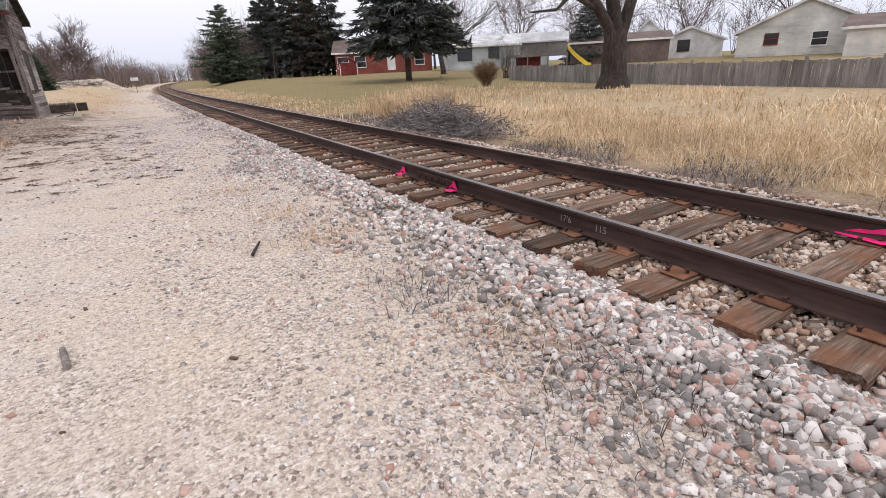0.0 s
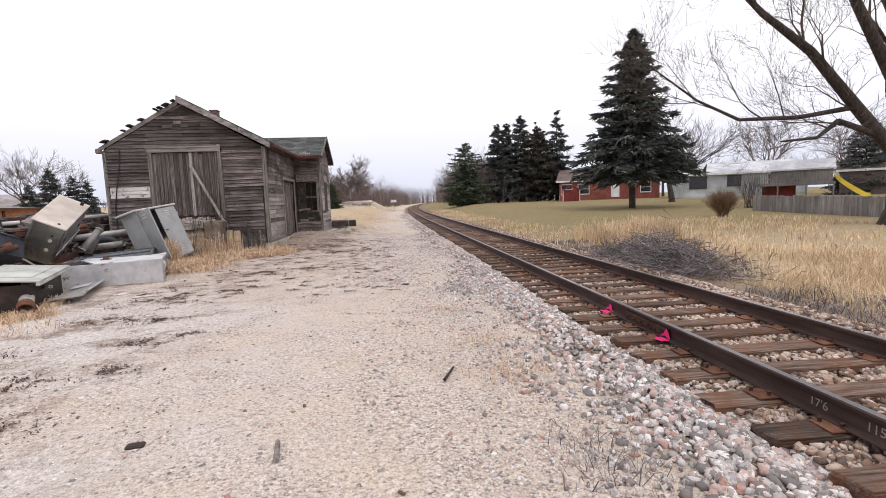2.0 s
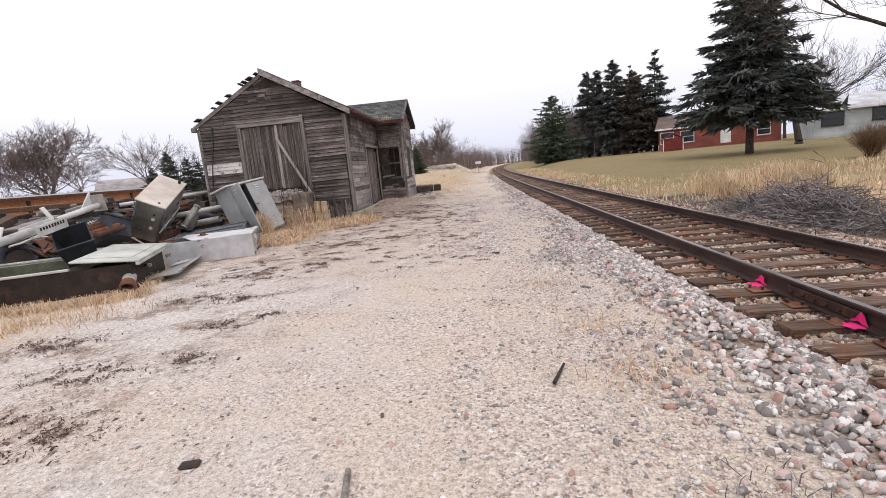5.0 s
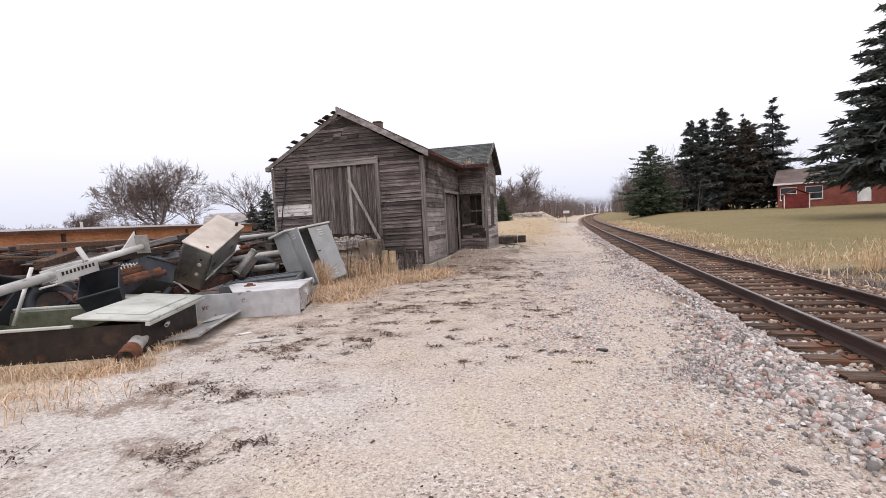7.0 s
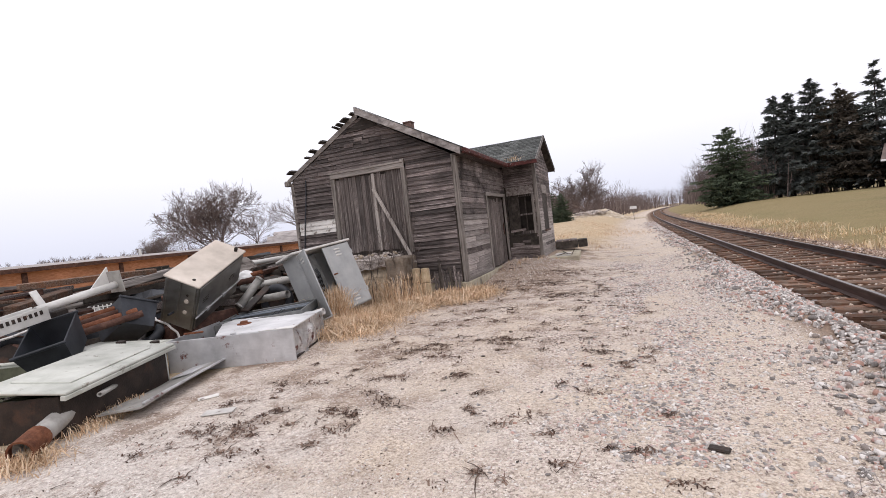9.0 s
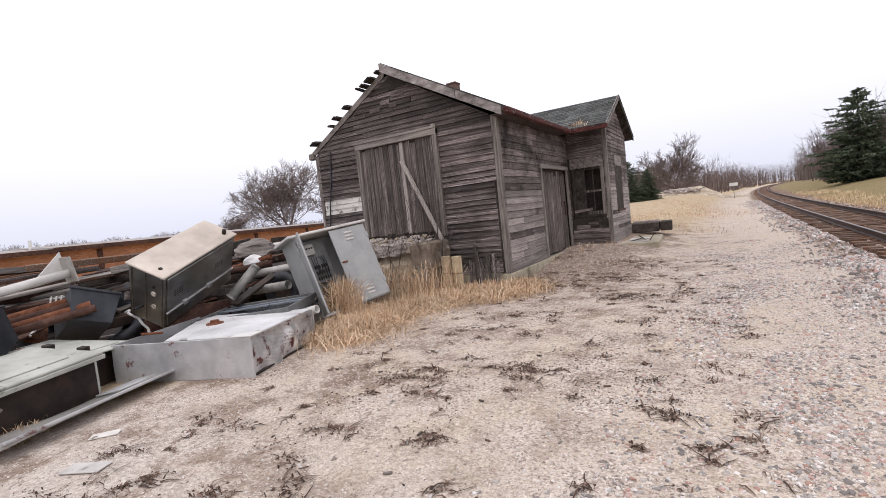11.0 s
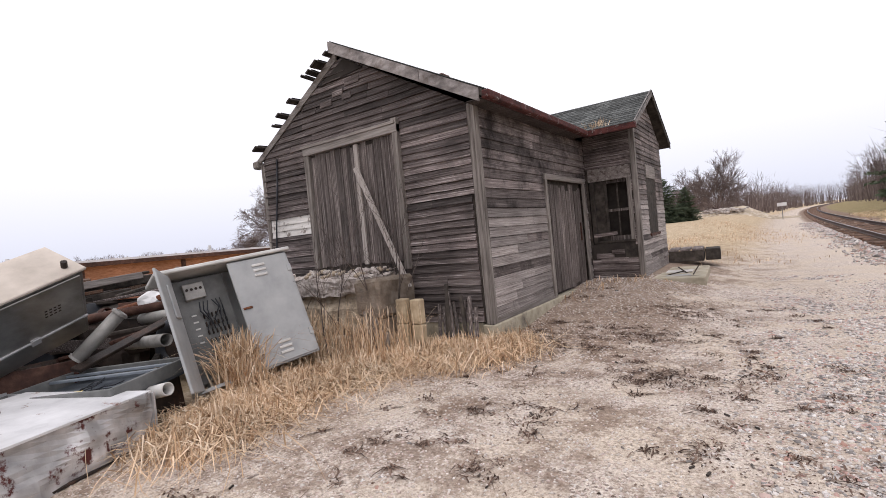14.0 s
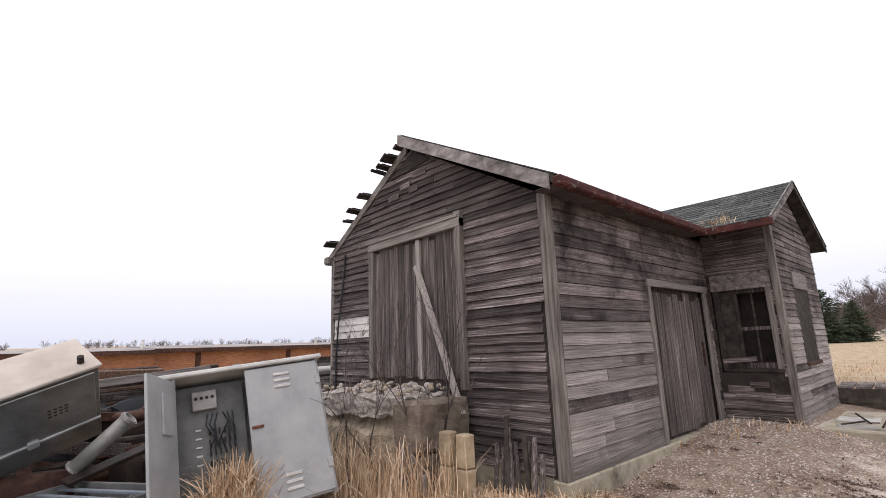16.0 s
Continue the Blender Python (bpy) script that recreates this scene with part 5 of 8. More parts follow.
part("end_panel", box_bm((-2.02, 0.02, 0.0), (-2.0, 1.64, 0.5)), M_GALV, tank)
part("base_panel", box_bm((-2.0, 0.02, 0.01), (-0.02, 1.64, 0.03)), M_DARKBOX, tank)
lid = prism("lid", [(-1.25, 0.05), (-0.03, 0.03), (-0.03, 1.63), (-1.7, 1.63), (-1.72, 1.2)], 0.485, 0.505, "z", M_GALVLID, tank, "flat lid with a dark gap beside it")
part("hinge_plate", box_bm((-0.32, 0.02, 0.506), (-0.28, 0.08, 0.52), 0.004), M_GALV, lid)
part("hinge_plate", box_bm((-1.0, 0.02, 0.506), (-0.92, 0.07, 0.525), 0.004), M_GALV, lid)
part("rim_rail", box_bm((-2.02, 0.6, 0.5), (-1.7, 0.64, 0.53), 0.006, pose(0.02, 0, 0, 0, 0, 3)), M_RUST, tank)
prism("folded_flap", [(-0.55, 0.0), (0.01, 0.25), (0.01, 0.0)], 0.506, 0.515, "z", M_WHITEPIPE, lid)
knob = part("vent_cap", tube_bm((-1.2, 0.95, 0.505), (-1.2, 0.95, 0.56), 0.07, 0.06, n=12), M_RUST, tank, "rusty round cap")
part("cap_flange", tube_bm((-1.2, 0.95, 0.505), (-1.2, 0.95, 0.52), 0.12, n=14), M_RUST, knob)

# stainless cabinet tipped over on the heap
cab = thing("tipped_cabinet", axes_pose((-7.16, 11.78, 1.52), (0.79, 0.45, -0.42), (-0.2, 0.92, 0.33)), "tarnished steel equipment cabinet tipped over on the heap", "cabinet")
CW, CL, CD = 0.6, 1.6, 0.98
part("body", box_bm((0, 0, -CD), (CW, CL, -0.02), 0.008), M_STEEL, cab)
lid = part("lid", box_bm((-0.03, -0.03, -0.02), (CW + 0.03, CL + 0.03, 0.02), 0.01), M_STEELTOP, cab, "sand-dusted overhanging lid")
part("lifting_lug", tube_bm((CW - 0.12, CL - 0.12, 0.02), (CW - 0.12, CL - 0.12, 0.1), 0.035, n=8), M_DARKBOX, lid)
part("lifting_lug", tube_bm((CW - 0.16, 0.12, 0.02), (CW - 0.16, 0.12, 0.03), 0.03, n=8), M_DARKBOX, lid)
door = part("door", box_bm((CW, 0.05, -CD + 0.3), (CW + 0.025, CL - 0.05, -0.06), 0.008), M_STEEL, cab)
for k in range(3):
    for j in range(4):
        for y0 in (0.18, 1.1):
            part("vent_slot", box_bm((CW + 0.025, y0 + 0.05 * j, -0.36 - 0.04 * k), (CW + 0.032, y0 + 0.05 * j + 0.03, -0.345 - 0.04 * k), 0.002), M_DARKBOX, door)
part("lower_door", box_bm((CW, 0.05, -CD + 0.02), (CW + 0.02, CL - 0.05, -CD + 0.28), 0.008), M_STEEL, cab)
part("trim_strip", box_bm((CW + 0.02, 0.02, -CD + 0.275), (CW + 0.045, CL - 0.02, -CD + 0.305), 0.006), M_GALV, cab)
part("hinge", box_bm((CW + 0.02, 0.35, -CD + 0.25), (CW + 0.06, 0.45, -CD + 0.33), 0.006), M_GALV, cab)
part("hinge", box_bm((CW + 0.02, 0.9, -CD + 0.25), (CW + 0.06, 1.0, -CD + 0.33), 0.006), M_GALV, cab)
for x in (0.03, 0.27, 0.55):
    part("end_rib", box_bm((x, -0.018, -CD + 0.02), (x + 0.03, 0.0, -0.03), 0.004), M_STEEL, cab)
for z in (-0.25, -0.38, -0.62):
    part("knockout", tube_bm((0.43, -0.012, z), (0.43, 0.0, z), 0.04 if z < -0.3 else 0.022, n=12), M_STEELTOP if z < -0.3 else M_DARKBOX, cab)

# upright signal cabinet, one door open
up = thing("signal_cabinet", axes_pose((-5.72, 13.95, 0.15), (0.907, -0.217, 0.29), (0.2, 0.97, 0.1)), "leaning grey signal cabinet with one door ajar", "cabinet")
UW, UH, UD = 1.68, 1.5, 0.5
UL = 0.12      # hinge side
part("back_panel", box_bm((-UD, UL, 0), (-UD + 0.03, UW, UH)), M_GREYCAB, up)
part("side_panel", box_bm((-UD + 0.03, UL, 0), (0, UL + 0.03, UH)), M_GREYCAB, up)
part("side_panel", box_bm((-UD + 0.03, UW - 0.03, 0), (0, UW, UH)), M_GREYCAB, up)
part("floor_panel", box_bm((-UD + 0.03, UL + 0.03, 0), (0, UW - 0.03, 0.04)), M_GREYCAB, up)
roofp = part("roof", box_bm((-UD - 0.05, UL - 0.13, UH), (0.06, UW + 0.05, UH + 0.05), 0.012), M_WHITEPIPE, up, "pale sheet roof with a rolled edge")
rd = part("door", box_bm((0.0, UW * 0.5, 0.02), (0.03, UW - 0.02, UH - 0.02), 0.008), M_GREYCAB, up, "closed louvred door")
for z in (0.12, 0.19, 0.26, 1.22, 1.29, 1.36):
    part("louvre", box_bm((0.03, UW * 0.5 + 0.3, z), (0.045, UW * 0.5 + 0.48, z + 0.035), 0.006), M_WHITEPIPE, rd)
part("door_handle", box_bm((0.03, UW * 0.5 + 0.02, 0.82), (0.05, UW * 0.5 + 0.14, 0.85), 0.005), M_RUST, rd)
for z in (0.25, 1.2):
    part("hinge", box_bm((0.03, UW - 0.07, z), (0.045, UW - 0.01, z + 0.1), 0.004), M_GREYCAB, rd)
dm = Matrix.Translation((0.0, UL + 0.01, 0)) @ pose(0, 0, 0, 0, 0, -114)
od = part("door", box_bm((-0.03, 0.0, 0.02), (0.0, UW * 0.36, UH - 0.04), 0.008, dm), M_GREYCAB, up, "open door swung out on its hinge")
part("document_holder", box_bm((-0.05, 0.12, 0.9), (-0.03, 0.34, 1.3), 0.006, dm), M_GREYCAB, od)
for z in (1.24, 1.31):
    part("louvre", box_bm((0.0, 0.15, z), (0.014, 0.36, z + 0.035), 0.006, dm), M_WHITEPIPE, od)
gear = part("equipment_board", box_bm((-0.3, UL + 0.03, 0.1), (-0.27, UW * 0.5, UH - 0.05)), M_GEARBOARD, up, "mounting board full of relays and terminals")
part("relay_box", box_bm((-0.27, 0.31, 1.17), (-0.2, 0.56, 1.38), 0.008), M_PIPE, gear)
for k in range(4):
    part("dial", tube_bm((-0.2, 0.35 + 0.055 * k, 1.3), (-0.19, 0.35 + 0.055 * k, 1.3), 0.018, n=8), M_DARKBOX, gear)
grg = random.Random(8)
for k in range(6):
    for j in range(6):
        part("terminal", box_bm((-0.27, 0.46 + 0.05 * j, 0.35 + 0.11 * k), (-0.23, 0.475 + 0.05 * j, 0.41 + 0.11 * k), 0.004), M_DARKBOX, gear)
for k in range(6):
    bm = bmesh.new()
    y0, z0 = 0.46 + 0.05 * k, 1.12
    pts = [(-0.24, y0, z0), (-0.2, y0 + grg.uniform(-0.05, 0.05), z0 - 0.12), (-0.22, y0 + grg.uniform(-0.06, 0.06), z0 - 0.26), (-0.25, y0, z0 - 0.38)]
    for a, b in zip(pts, pts[1:]):
        add_tube(bm, a, b, 0.008, n=5)
    part("wire", bm, M_BLACKPLASTIC, gear)
for k in range(5):
    part("tag", box_bm((-0.27, 0.33, 0.6 + 0.09 * k), (-0.262, 0.39, 0.62 + 0.09 * k), 0.002), M_WHITEPIPE, gear)

# shallow open housing between box and cabinet
tray = thing("open_housing", pose(-6.12, 12.88, 0.36, 3, -4, 21), "blue-grey open equipment housing with loose wires", "metal housing")
part("base_panel", box_bm((-0.95, -0.1, 0.0), (0.75, 0.95, 0.03)), M_TRAYIN, tray)
for lo, hi in (((-0.95, -0.1, 0.0), (0.75, -0.06, 0.17)), ((-0.95, 0.91, 0.0), (0.75, 0.95, 0.17)), ((-0.95, -0.06, 0.0), (-0.91, 0.91, 0.17)), ((0.71, -0.06, 0.0), (0.75, 0.91, 0.17))):
    part("side_panel", box_bm(lo, hi, 0.006), M_GEARBOARD, tray)
for k in range(2, 4):
    part("rail", box_bm((-0.9, 0.15 + 0.2 * k, 0.12), (0.7, 0.2 + 0.2 * k, 0.15), 0.005), M_BLUEGREY, tray)
part("support_block", box_bm((-0.85, 0.0, -0.42), (0.65, 0.85, 0.0), 0.02), M_DARKBOX, tray)
part("terminal_block", box_bm((-0.1, 0.05, 0.03), (0.1, 0.16, 0.12), 0.006), M_YELLOW, tray)
for k in range(7):
    bm = bmesh.new()
    p = Vector((-0.05 + 0.03 * k, 0.12, 0.1))
    for j in range(4):
        q = p + Vector((grg.uniform(-0.02, 0.14), grg.uniform(0.0, 0.1), grg.uniform(-0.03, 0.05)))
        add_tube(bm, p, q, 0.007, n=5)
        p = q
    part("wire", bm, M_BLACKPLASTIC, tray)


def loose(name, bm, mat, m, label, category, group="", smooth=False):
    ob = link_mesh(name, bm, mat, None, "", smooth)
    ob.matrix_basis = m
    return tagged(ob, label, category, group)


def rod(name, a, b, r, mat, label, category="pipe", wall=0.012, group="", n=14):
    a, b = Vector(a), Vector(b)
    m = Matrix.Translation(a) @ (b - a).to_track_quat("Z", "Y").to_matrix().to_4x4()
    return loose(name, tube_bm((0, 0, 0), (0, 0, (b - a).length), r, r, n, wall), mat, m, label, category, group, True)


def collar(ob, z, r, h, mat, name="pipe_flange"):
    part(name, tube_bm((0, 0, z), (0, 0, z + h), r, r, 14, 0.02), mat, ob)


p = rod("metal_pipe", (-7.2, 13.36, 0.66), (-6.98, 13.82, 1.17), 0.085, M_PIPE, "grey metal pipe leaning on the open housing", group="pipes on the heap")
collar(p, 0.0, 0.1, 0.03, M_PIPE)
collar(p, 0.68, 0.1, 0.03, M_PIPE)
rod("metal_pipe", (-7.9, 14.2, 0.62), (-6.6, 14.15, 0.75), 0.085, M_PIPE, "grey pipe lying across the heap", group="pipes on the heap")
rod("metal_pipe", (-5.5, 13.45, 0.4), (-5.25, 13.5, 0.45), 0.07, M_WHITEPIPE, "short pale pipe stub beside the steel box", group="pipes on the heap")
p = rod("drain_pipe", (-5.2, 8.52, 0.12), (-6.05, 9.85, 0.34), 0.105, M_PIPE, "grey pipe with a rust-red open end on the ground", group="pipes on the heap")
collar(p, -0.06, 0.12, 0.3, M_RUST, "rusty_socket")
rod("conduit", (-5.35, 9.35, 0.35), (-6.4, 10.5, 0.2), 0.03, M_PIPE, "thin bent conduit lying by the trough", group="pipes on the heap")
lp = rod("long_pipe", (-11.2, 16.4, 1.36), (-9.0, 18.6, 1.5), 0.07, M_WHITEPIPE, "long white pipe propped on dark blocks behind the heap", group="pipes on the heap")
for f2 in (0.2, 0.8):
    q = Vector((-11.2, 16.4, 1.36)).lerp(Vector((-9.0, 18.6, 1.5)), f2)
    part("prop", box_bm((q.x - 0.12, q.y - 0.12, -0.1), (q.x + 0.12, q.y + 0.12, q.z - 0.06), 0.02, lp.matrix_basis.inverted()), M_DARKWOOD, lp)
rod("thin_pole", (-8.6, 9.5, 0.3), (-8.35, 9.7, 1.25), 0.03, M_WHITEPIPE, "thin white pole stuck in the heap", group="pipes on the heap")
rod("metal_pipe", (-8.3, 14.6, 0.9), (-6.7, 14.9, 1.05), 0.09, M_PIPE, "grey pipe lying across the heap", group="pipes on the heap")
rod("metal_pipe", (-9.2, 13.2, 0.95), (-7.9, 14.9, 1.1), 0.07, M_RUSTDARK, "rust-brown pipe lying across the heap", group="pipes on the heap")

# signal mast with a ladder section
mast = thing("signal_mast", axes_pose((-7.3, 7.3, 0.8), (1, 0, 0), (-0.08, 0.98, 0.16)), "fallen white signal mast with a perforated ladder section", "mast")
ML = 4.0
part("tube", tube_bm((0, -2.5, 0), (0, 2.1, 0), 0.072, 0.072, 14, 0.01), M_WHITEPIPE, mast, smooth=True)
part("tube", tube_bm((0, 2.75, 0.03), (0, ML, 0.03), 0.06, 0.06, 12, 0.01), M_WHITEPIPE, mast, smooth=True)
tr = part("trough_section", box_bm((-0.02, 2.05, -0.12), (0.14, 2.8, -0.1), 0.004), M_WHITEPIPE, mast)
part("trough_side", box_bm((0.14, 2.05, -0.12), (0.16, 2.8, 0.08), 0.004), M_WHITEPIPE, tr)
part("trough_side", box_bm((-0.16, 2.05, -0.12), (-0.14, 2.8, 0.08), 0.004), M_WHITEPIPE, tr)
for k in range(9):
    part("slot", box_bm((0.161, 2.12 + 0.07 * k, -0.02), (0.168, 2.16 + 0.07 * k, 0.04), 0.003), M_DARKBOX, tr)
part("bracket", box_bm((-0.14, ML - 0.02, -0.1), (0.16, ML + 0.0, 0.26), 0.004), M_PIPE, mast)
prism("bracket_plate", [(ML - 0.35, 0.06), (ML + 0.02, 0.06), (ML + 0.02, 0.34)], -0.14, -0.12, "x", M_WHITEPIPE, mast)
part("bracket_arm", box_bm((-0.3, ML - 1.0, 0.1), (-0.27, ML - 0.9, 0.42), 0.004, pose(0, 0, 0, 0, -25, 0)), M_WHITEPIPE, mast)
part("prop", box_bm((-0.1, 2.9, -1.0), (0.1, 3.1, -0.05), 0.02), M_DARKBOX, mast)
part("prop", box_bm((-0.1, 0.2, -0.9), (0.1, 0.4, -0.08), 0.02), M_DARKBOX, mast)

# long dark trough with an olive rim and a hinged lid
tro = thing("steel_trough", pose(-5.42, 8.98, 0, 0, 0, 20), "long dark steel trough with a pale olive rim, half open", "trough")
TL = 3.7
for lo, hi in (((-TL, 0, 0), (0, 0.03, 0.46)), ((-TL, 1.87, 0), (0, 1.9, 0.5)), ((-TL, 0.03, 0), (-TL + 0.03, 1.87, 0.48)), ((-0.03, 0.03, 0), (0, 1.87, 0.48))):
    bm = box_bm(lo, hi, 0.004)
    # right end panel is coloured dark for the shadowed undercut below the lid
    part("side_panel", bm, M_DARKBOX if (hi[0] == 0 and hi[1] < 0.1) or lo[0] > -0.1 else M_OLIVE, tro)
part("floor_panel", box_bm((-TL + 0.03, 0.03, 0.06), (-0.03, 1.87, 0.08)), M_OLIVEDARK, tro)
part("inner_lining", box_bm((-TL + 0.03, 1.83, 0.08), (-0.03, 1.868, 0.47)), M_OLIVEDARK, tro)
part("inner_lining", box_bm((-0.72, 0.04, 0.08), (-0.69, 1.82, 0.45)), M_OLIVEDARK, tro)
for lo, hi in (((-TL - 0.03, -0.03, 0.46), (-0.9, 0.04, 0.5)), ((-TL - 0.03, 1.85, 0.5), (0.0, 1.93, 0.54)), ((-TL - 0.03, 0.0, 0.48), (-TL + 0.04, 1.9, 0.52))):
    part("rim", box_bm(lo, hi, 0.008), M_OLIVE, tro)
lid = part("lid", box_bm((-0.86, -0.08, 0), (0.16, 1.85, 0.035), 0.01, pose(0, 0, 0.5, 1.5, 6, 0)), M_OLIVE, tro, "pale olive hinged lid with a raised panel")
part("raised_panel", box_bm((-0.7, 0.2, 0.035), (-0.02, 1.6, 0.05), 0.006, pose(0, 0, 0.5, 1.5, 6, 0)), M_OLIVE, lid)
part("lid_lip", box_bm((0.11, -0.1, -0.05), (0.17, 1.87, 0.0), 0.006, pose(0, 0, 0.5, 1.5, 6, 0)), M_OLIVE, lid)
for x in (-0.7, -0.2):
    part("hinge", box_bm((x, 1.84, 0.0), (x + 0.1, 1.93, 0.06), 0.006, pose(0, 0, 0.5, 1.5, 6, 0)), M_DARKBOX, lid)
for k in range(8):
    part("coil_ring", tube_bm((-2.6 + 0.12 * k, 1.2, 0.12), (-2.55 + 0.12 * k, 1.2, 0.12), 0.09, 0.09, 12, 0.015), M_DARKBOX, tro)

flat = thing("loose_lid", pose(-6.9, 10.75, 0.5, -2, 5, 24), "pale olive sheet lid resting on the heap", "metal lid")
part("sheet", box_bm((-0.75, -0.35, 0.0), (0.55, 0.55, 0.03), 0.01), M_OLIVE, flat)
part("raised_panel", box_bm((-0.6, -0.22, 0.03), (0.4, 0.42, 0.045), 0.006), M_OLIVE, flat)
part("support_block", box_bm((-0.6, -0.2, -0.5), (0.4, 0.4, 0.0), 0.01), M_DARKBOX, flat)

pan = thing("fallen_panel", pose(-5.6, 10.5, 0.1, -1, -9, 21), "scratched grey sheet panel lying on the gravel", "metal panel")
bm = bmesh.new()
add_box(bm, (-0.26, -1.15, -0.012), (0.26, 1.2, 0.012), 0.0)
bmesh.ops.subdivide_edges(bm, edges=[e for e in bm.edges if e.calc_length() > 0.2], cuts=7, use_grid_fill=True)
for v in bm.verts:
    v.co.z += 0.03 * noise.noise(v.co * 1.9)
part("sheet", bm, M_PIPE, pan)
part("edge_fold", box_bm((0.24, -1.1, 0.0), (0.28, 1.15, 0.03), 0.006), M_GALV, pan)
part("patch_plate", box_bm((-0.2, 0.2, 0.02), (0.1, 0.75, 0.035), 0.004), M_GALV, pan)

# black plastic tubs, tyres, timbers, scrap
def tub(m, label):
    t = thing("plastic_tub", m, label, "tub", "black tubs")
    pts0, pts1 = [(-0.3, -0.4), (0.3, -0.4), (0.3, 0.4), (-0.3, 0.4)], [(-0.24, -0.33), (0.24, -0.33), (0.24, 0.33), (-0.24, 0.33)]
    v = [(x, y, 0.45) for x, y in pts0] + [(x, y, 0.0) for x, y in pts1] + [(x * 0.94, y * 0.94, 0.45) for x, y in pts0] + [(x * 0.92, y * 0.92, 0.04) for x, y in pts1]
    f = [(i, (i + 1) % 4, 4 + (i + 1) % 4, 4 + i) for i in range(4)] + [(8 + (i + 1) % 4, 8 + i, 12 + i, 12 + (i + 1) % 4) for i in range(4)]
    f += [(i, 8 + i, 8 + (i + 1) % 4, (i + 1) % 4) for i in range(4)] + [(4, 5, 6, 7), (15, 14, 13, 12)]
    raw("shell", v, f, M_BLACKPLASTIC, t)
    for s in (-1, 1):
        part("rim", box_bm((-0.32, s * 0.4 - 0.02, 0.43), (0.32, s * 0.4 + 0.02, 0.47), 0.008), M_BLACKPLASTIC, t)
    return t


tub(pose(-7.25, 10.1, 0.55, 25, -12, 40), "black plastic tub tipped on the heap")
tub(pose(-7.55, 11.25, 0.62, -30, 20, 80), "black plastic tub wedged under the mast")
tub(pose(-9.2, 9.9, 0.5, 50, 10, 10), "black plastic tub under loose timbers")


def tyre(m, label):
    t = thing("tyre", m, label, "tyre", "scrap tyres")
    bm = bmesh.new()
    n, k = 28, 10
    rings = []
    for i in range(n):
        a = 2 * math.pi * i / n
        ring = []
        for j in range(k):
            b = 2 * math.pi * j / k
            r = 0.3 + 0.1 * math.cos(b)
            ring.append(bm.verts.new((r * math.cos(a), r * math.sin(a), 0.09 * math.sin(b))))
        rings.append(ring)
    for i in range(n):
        for j in range(k):
            bm.faces.new((rings[i][j], rings[(i + 1) % n][j], rings[(i + 1) % n][(j + 1) % k], rings[i][(j + 1) % k]))
    part("tread", bm, M_BLACKPLASTIC, t, smooth=True)
    part("hub", tube_bm((0, 0, -0.03), (0, 0, 0.03), 0.21, n=18), M_DARKBOX, t)
    return t


tyre(pose(-8.7, 10.2, 0.55, 70, 0, 60), "worn black tyre standing in the heap")
tyre(pose(-9.6, 11.0, 0.5, 62, 0, 40), "worn black tyre standing in the heap")
tyre(pose(-7.3, 14.6, 0.55, 85, 0, 15), "black tyre behind the grey cabinet")
tyre(pose(-8.3, 12.0, 0.4, 20, 10, 0), "worn black tyre lying under the cabinet")

brg = random.Random(33)
for k in range(75):
    L = brg.uniform(1.0, 3.2)
    w, h = brg.choice(((0.1, 0.05), (0.15, 0.05), (0.18, 0.15), (0.22, 0.06)))
    x, y = brg.uniform(-13.5, -8.0), brg.uniform(10.8, 19.5)
    z = max(0.1, 1.25 - 0.13 * abs(x + 10.5)) * brg.uniform(0.3, 1.0)
    mt = brg.choice((M_DARKWOOD, M_TRIM_X, M_SIDING_X, M_RUSTDARK, M_DARKWOOD, M_DARKBOX))
    loose("timber", box_bm((-L / 2, -w / 2, -h / 2), (L / 2, w / 2, h / 2), 0.008), mt, pose(x, y, z, brg.uniform(-12, 12), brg.uniform(-9, 9), brg.uniform(40, 150)), "weathered timber thrown on the scrap heap", "timber", "timbers on the heap")
for k in range(5):
    L = brg.uniform(2.2, 3.2)
    loose("grey_plank", box_bm((-L / 2, -0.15, -0.025), (L / 2, 0.15, 0.025), 0.006), M_TRIM_X, pose(-10.2 - 0.25 * k, 10.6 + 0.2 * k, 0.7 + 0.09 * k, 6, -5, 62 + brg.uniform(-6, 6)), "pale grey plank leaning on the heap", "plank", "planks on the heap")
for k in range(30):
    x, y = brg.uniform(-12.5, -7.6), brg.uniform(11.2, 18.5)
    s = brg.uniform(0.25, 0.6)
    bm = box_bm((-s, -s * 0.7, -s * 0.5), (s, s * 0.7, s * 0.5), 0.02)
    bmesh.ops.subdivide_edges(bm, edges=bm.edges[:], cuts=2, use_grid_fill=True)
    for v in bm.verts:
        v.co += noise.noise_vector(v.co * 3 + Vector((k, 0, 0))) * 0.08
    loose("scrap_piece", bm, brg.choice((M_DARKBOX, M_RUSTDARK, M_BLACKPLASTIC, M_DARKBOX, M_PIPE)), pose(x, y, s * 0.5 + 0.1 * brg.random(), brg.uniform(-25, 25), brg.uniform(-25, 25), brg.uniform(0, 180)), "crumpled dark scrap metal in the heap", "scrap metal", "scrap in the heap")
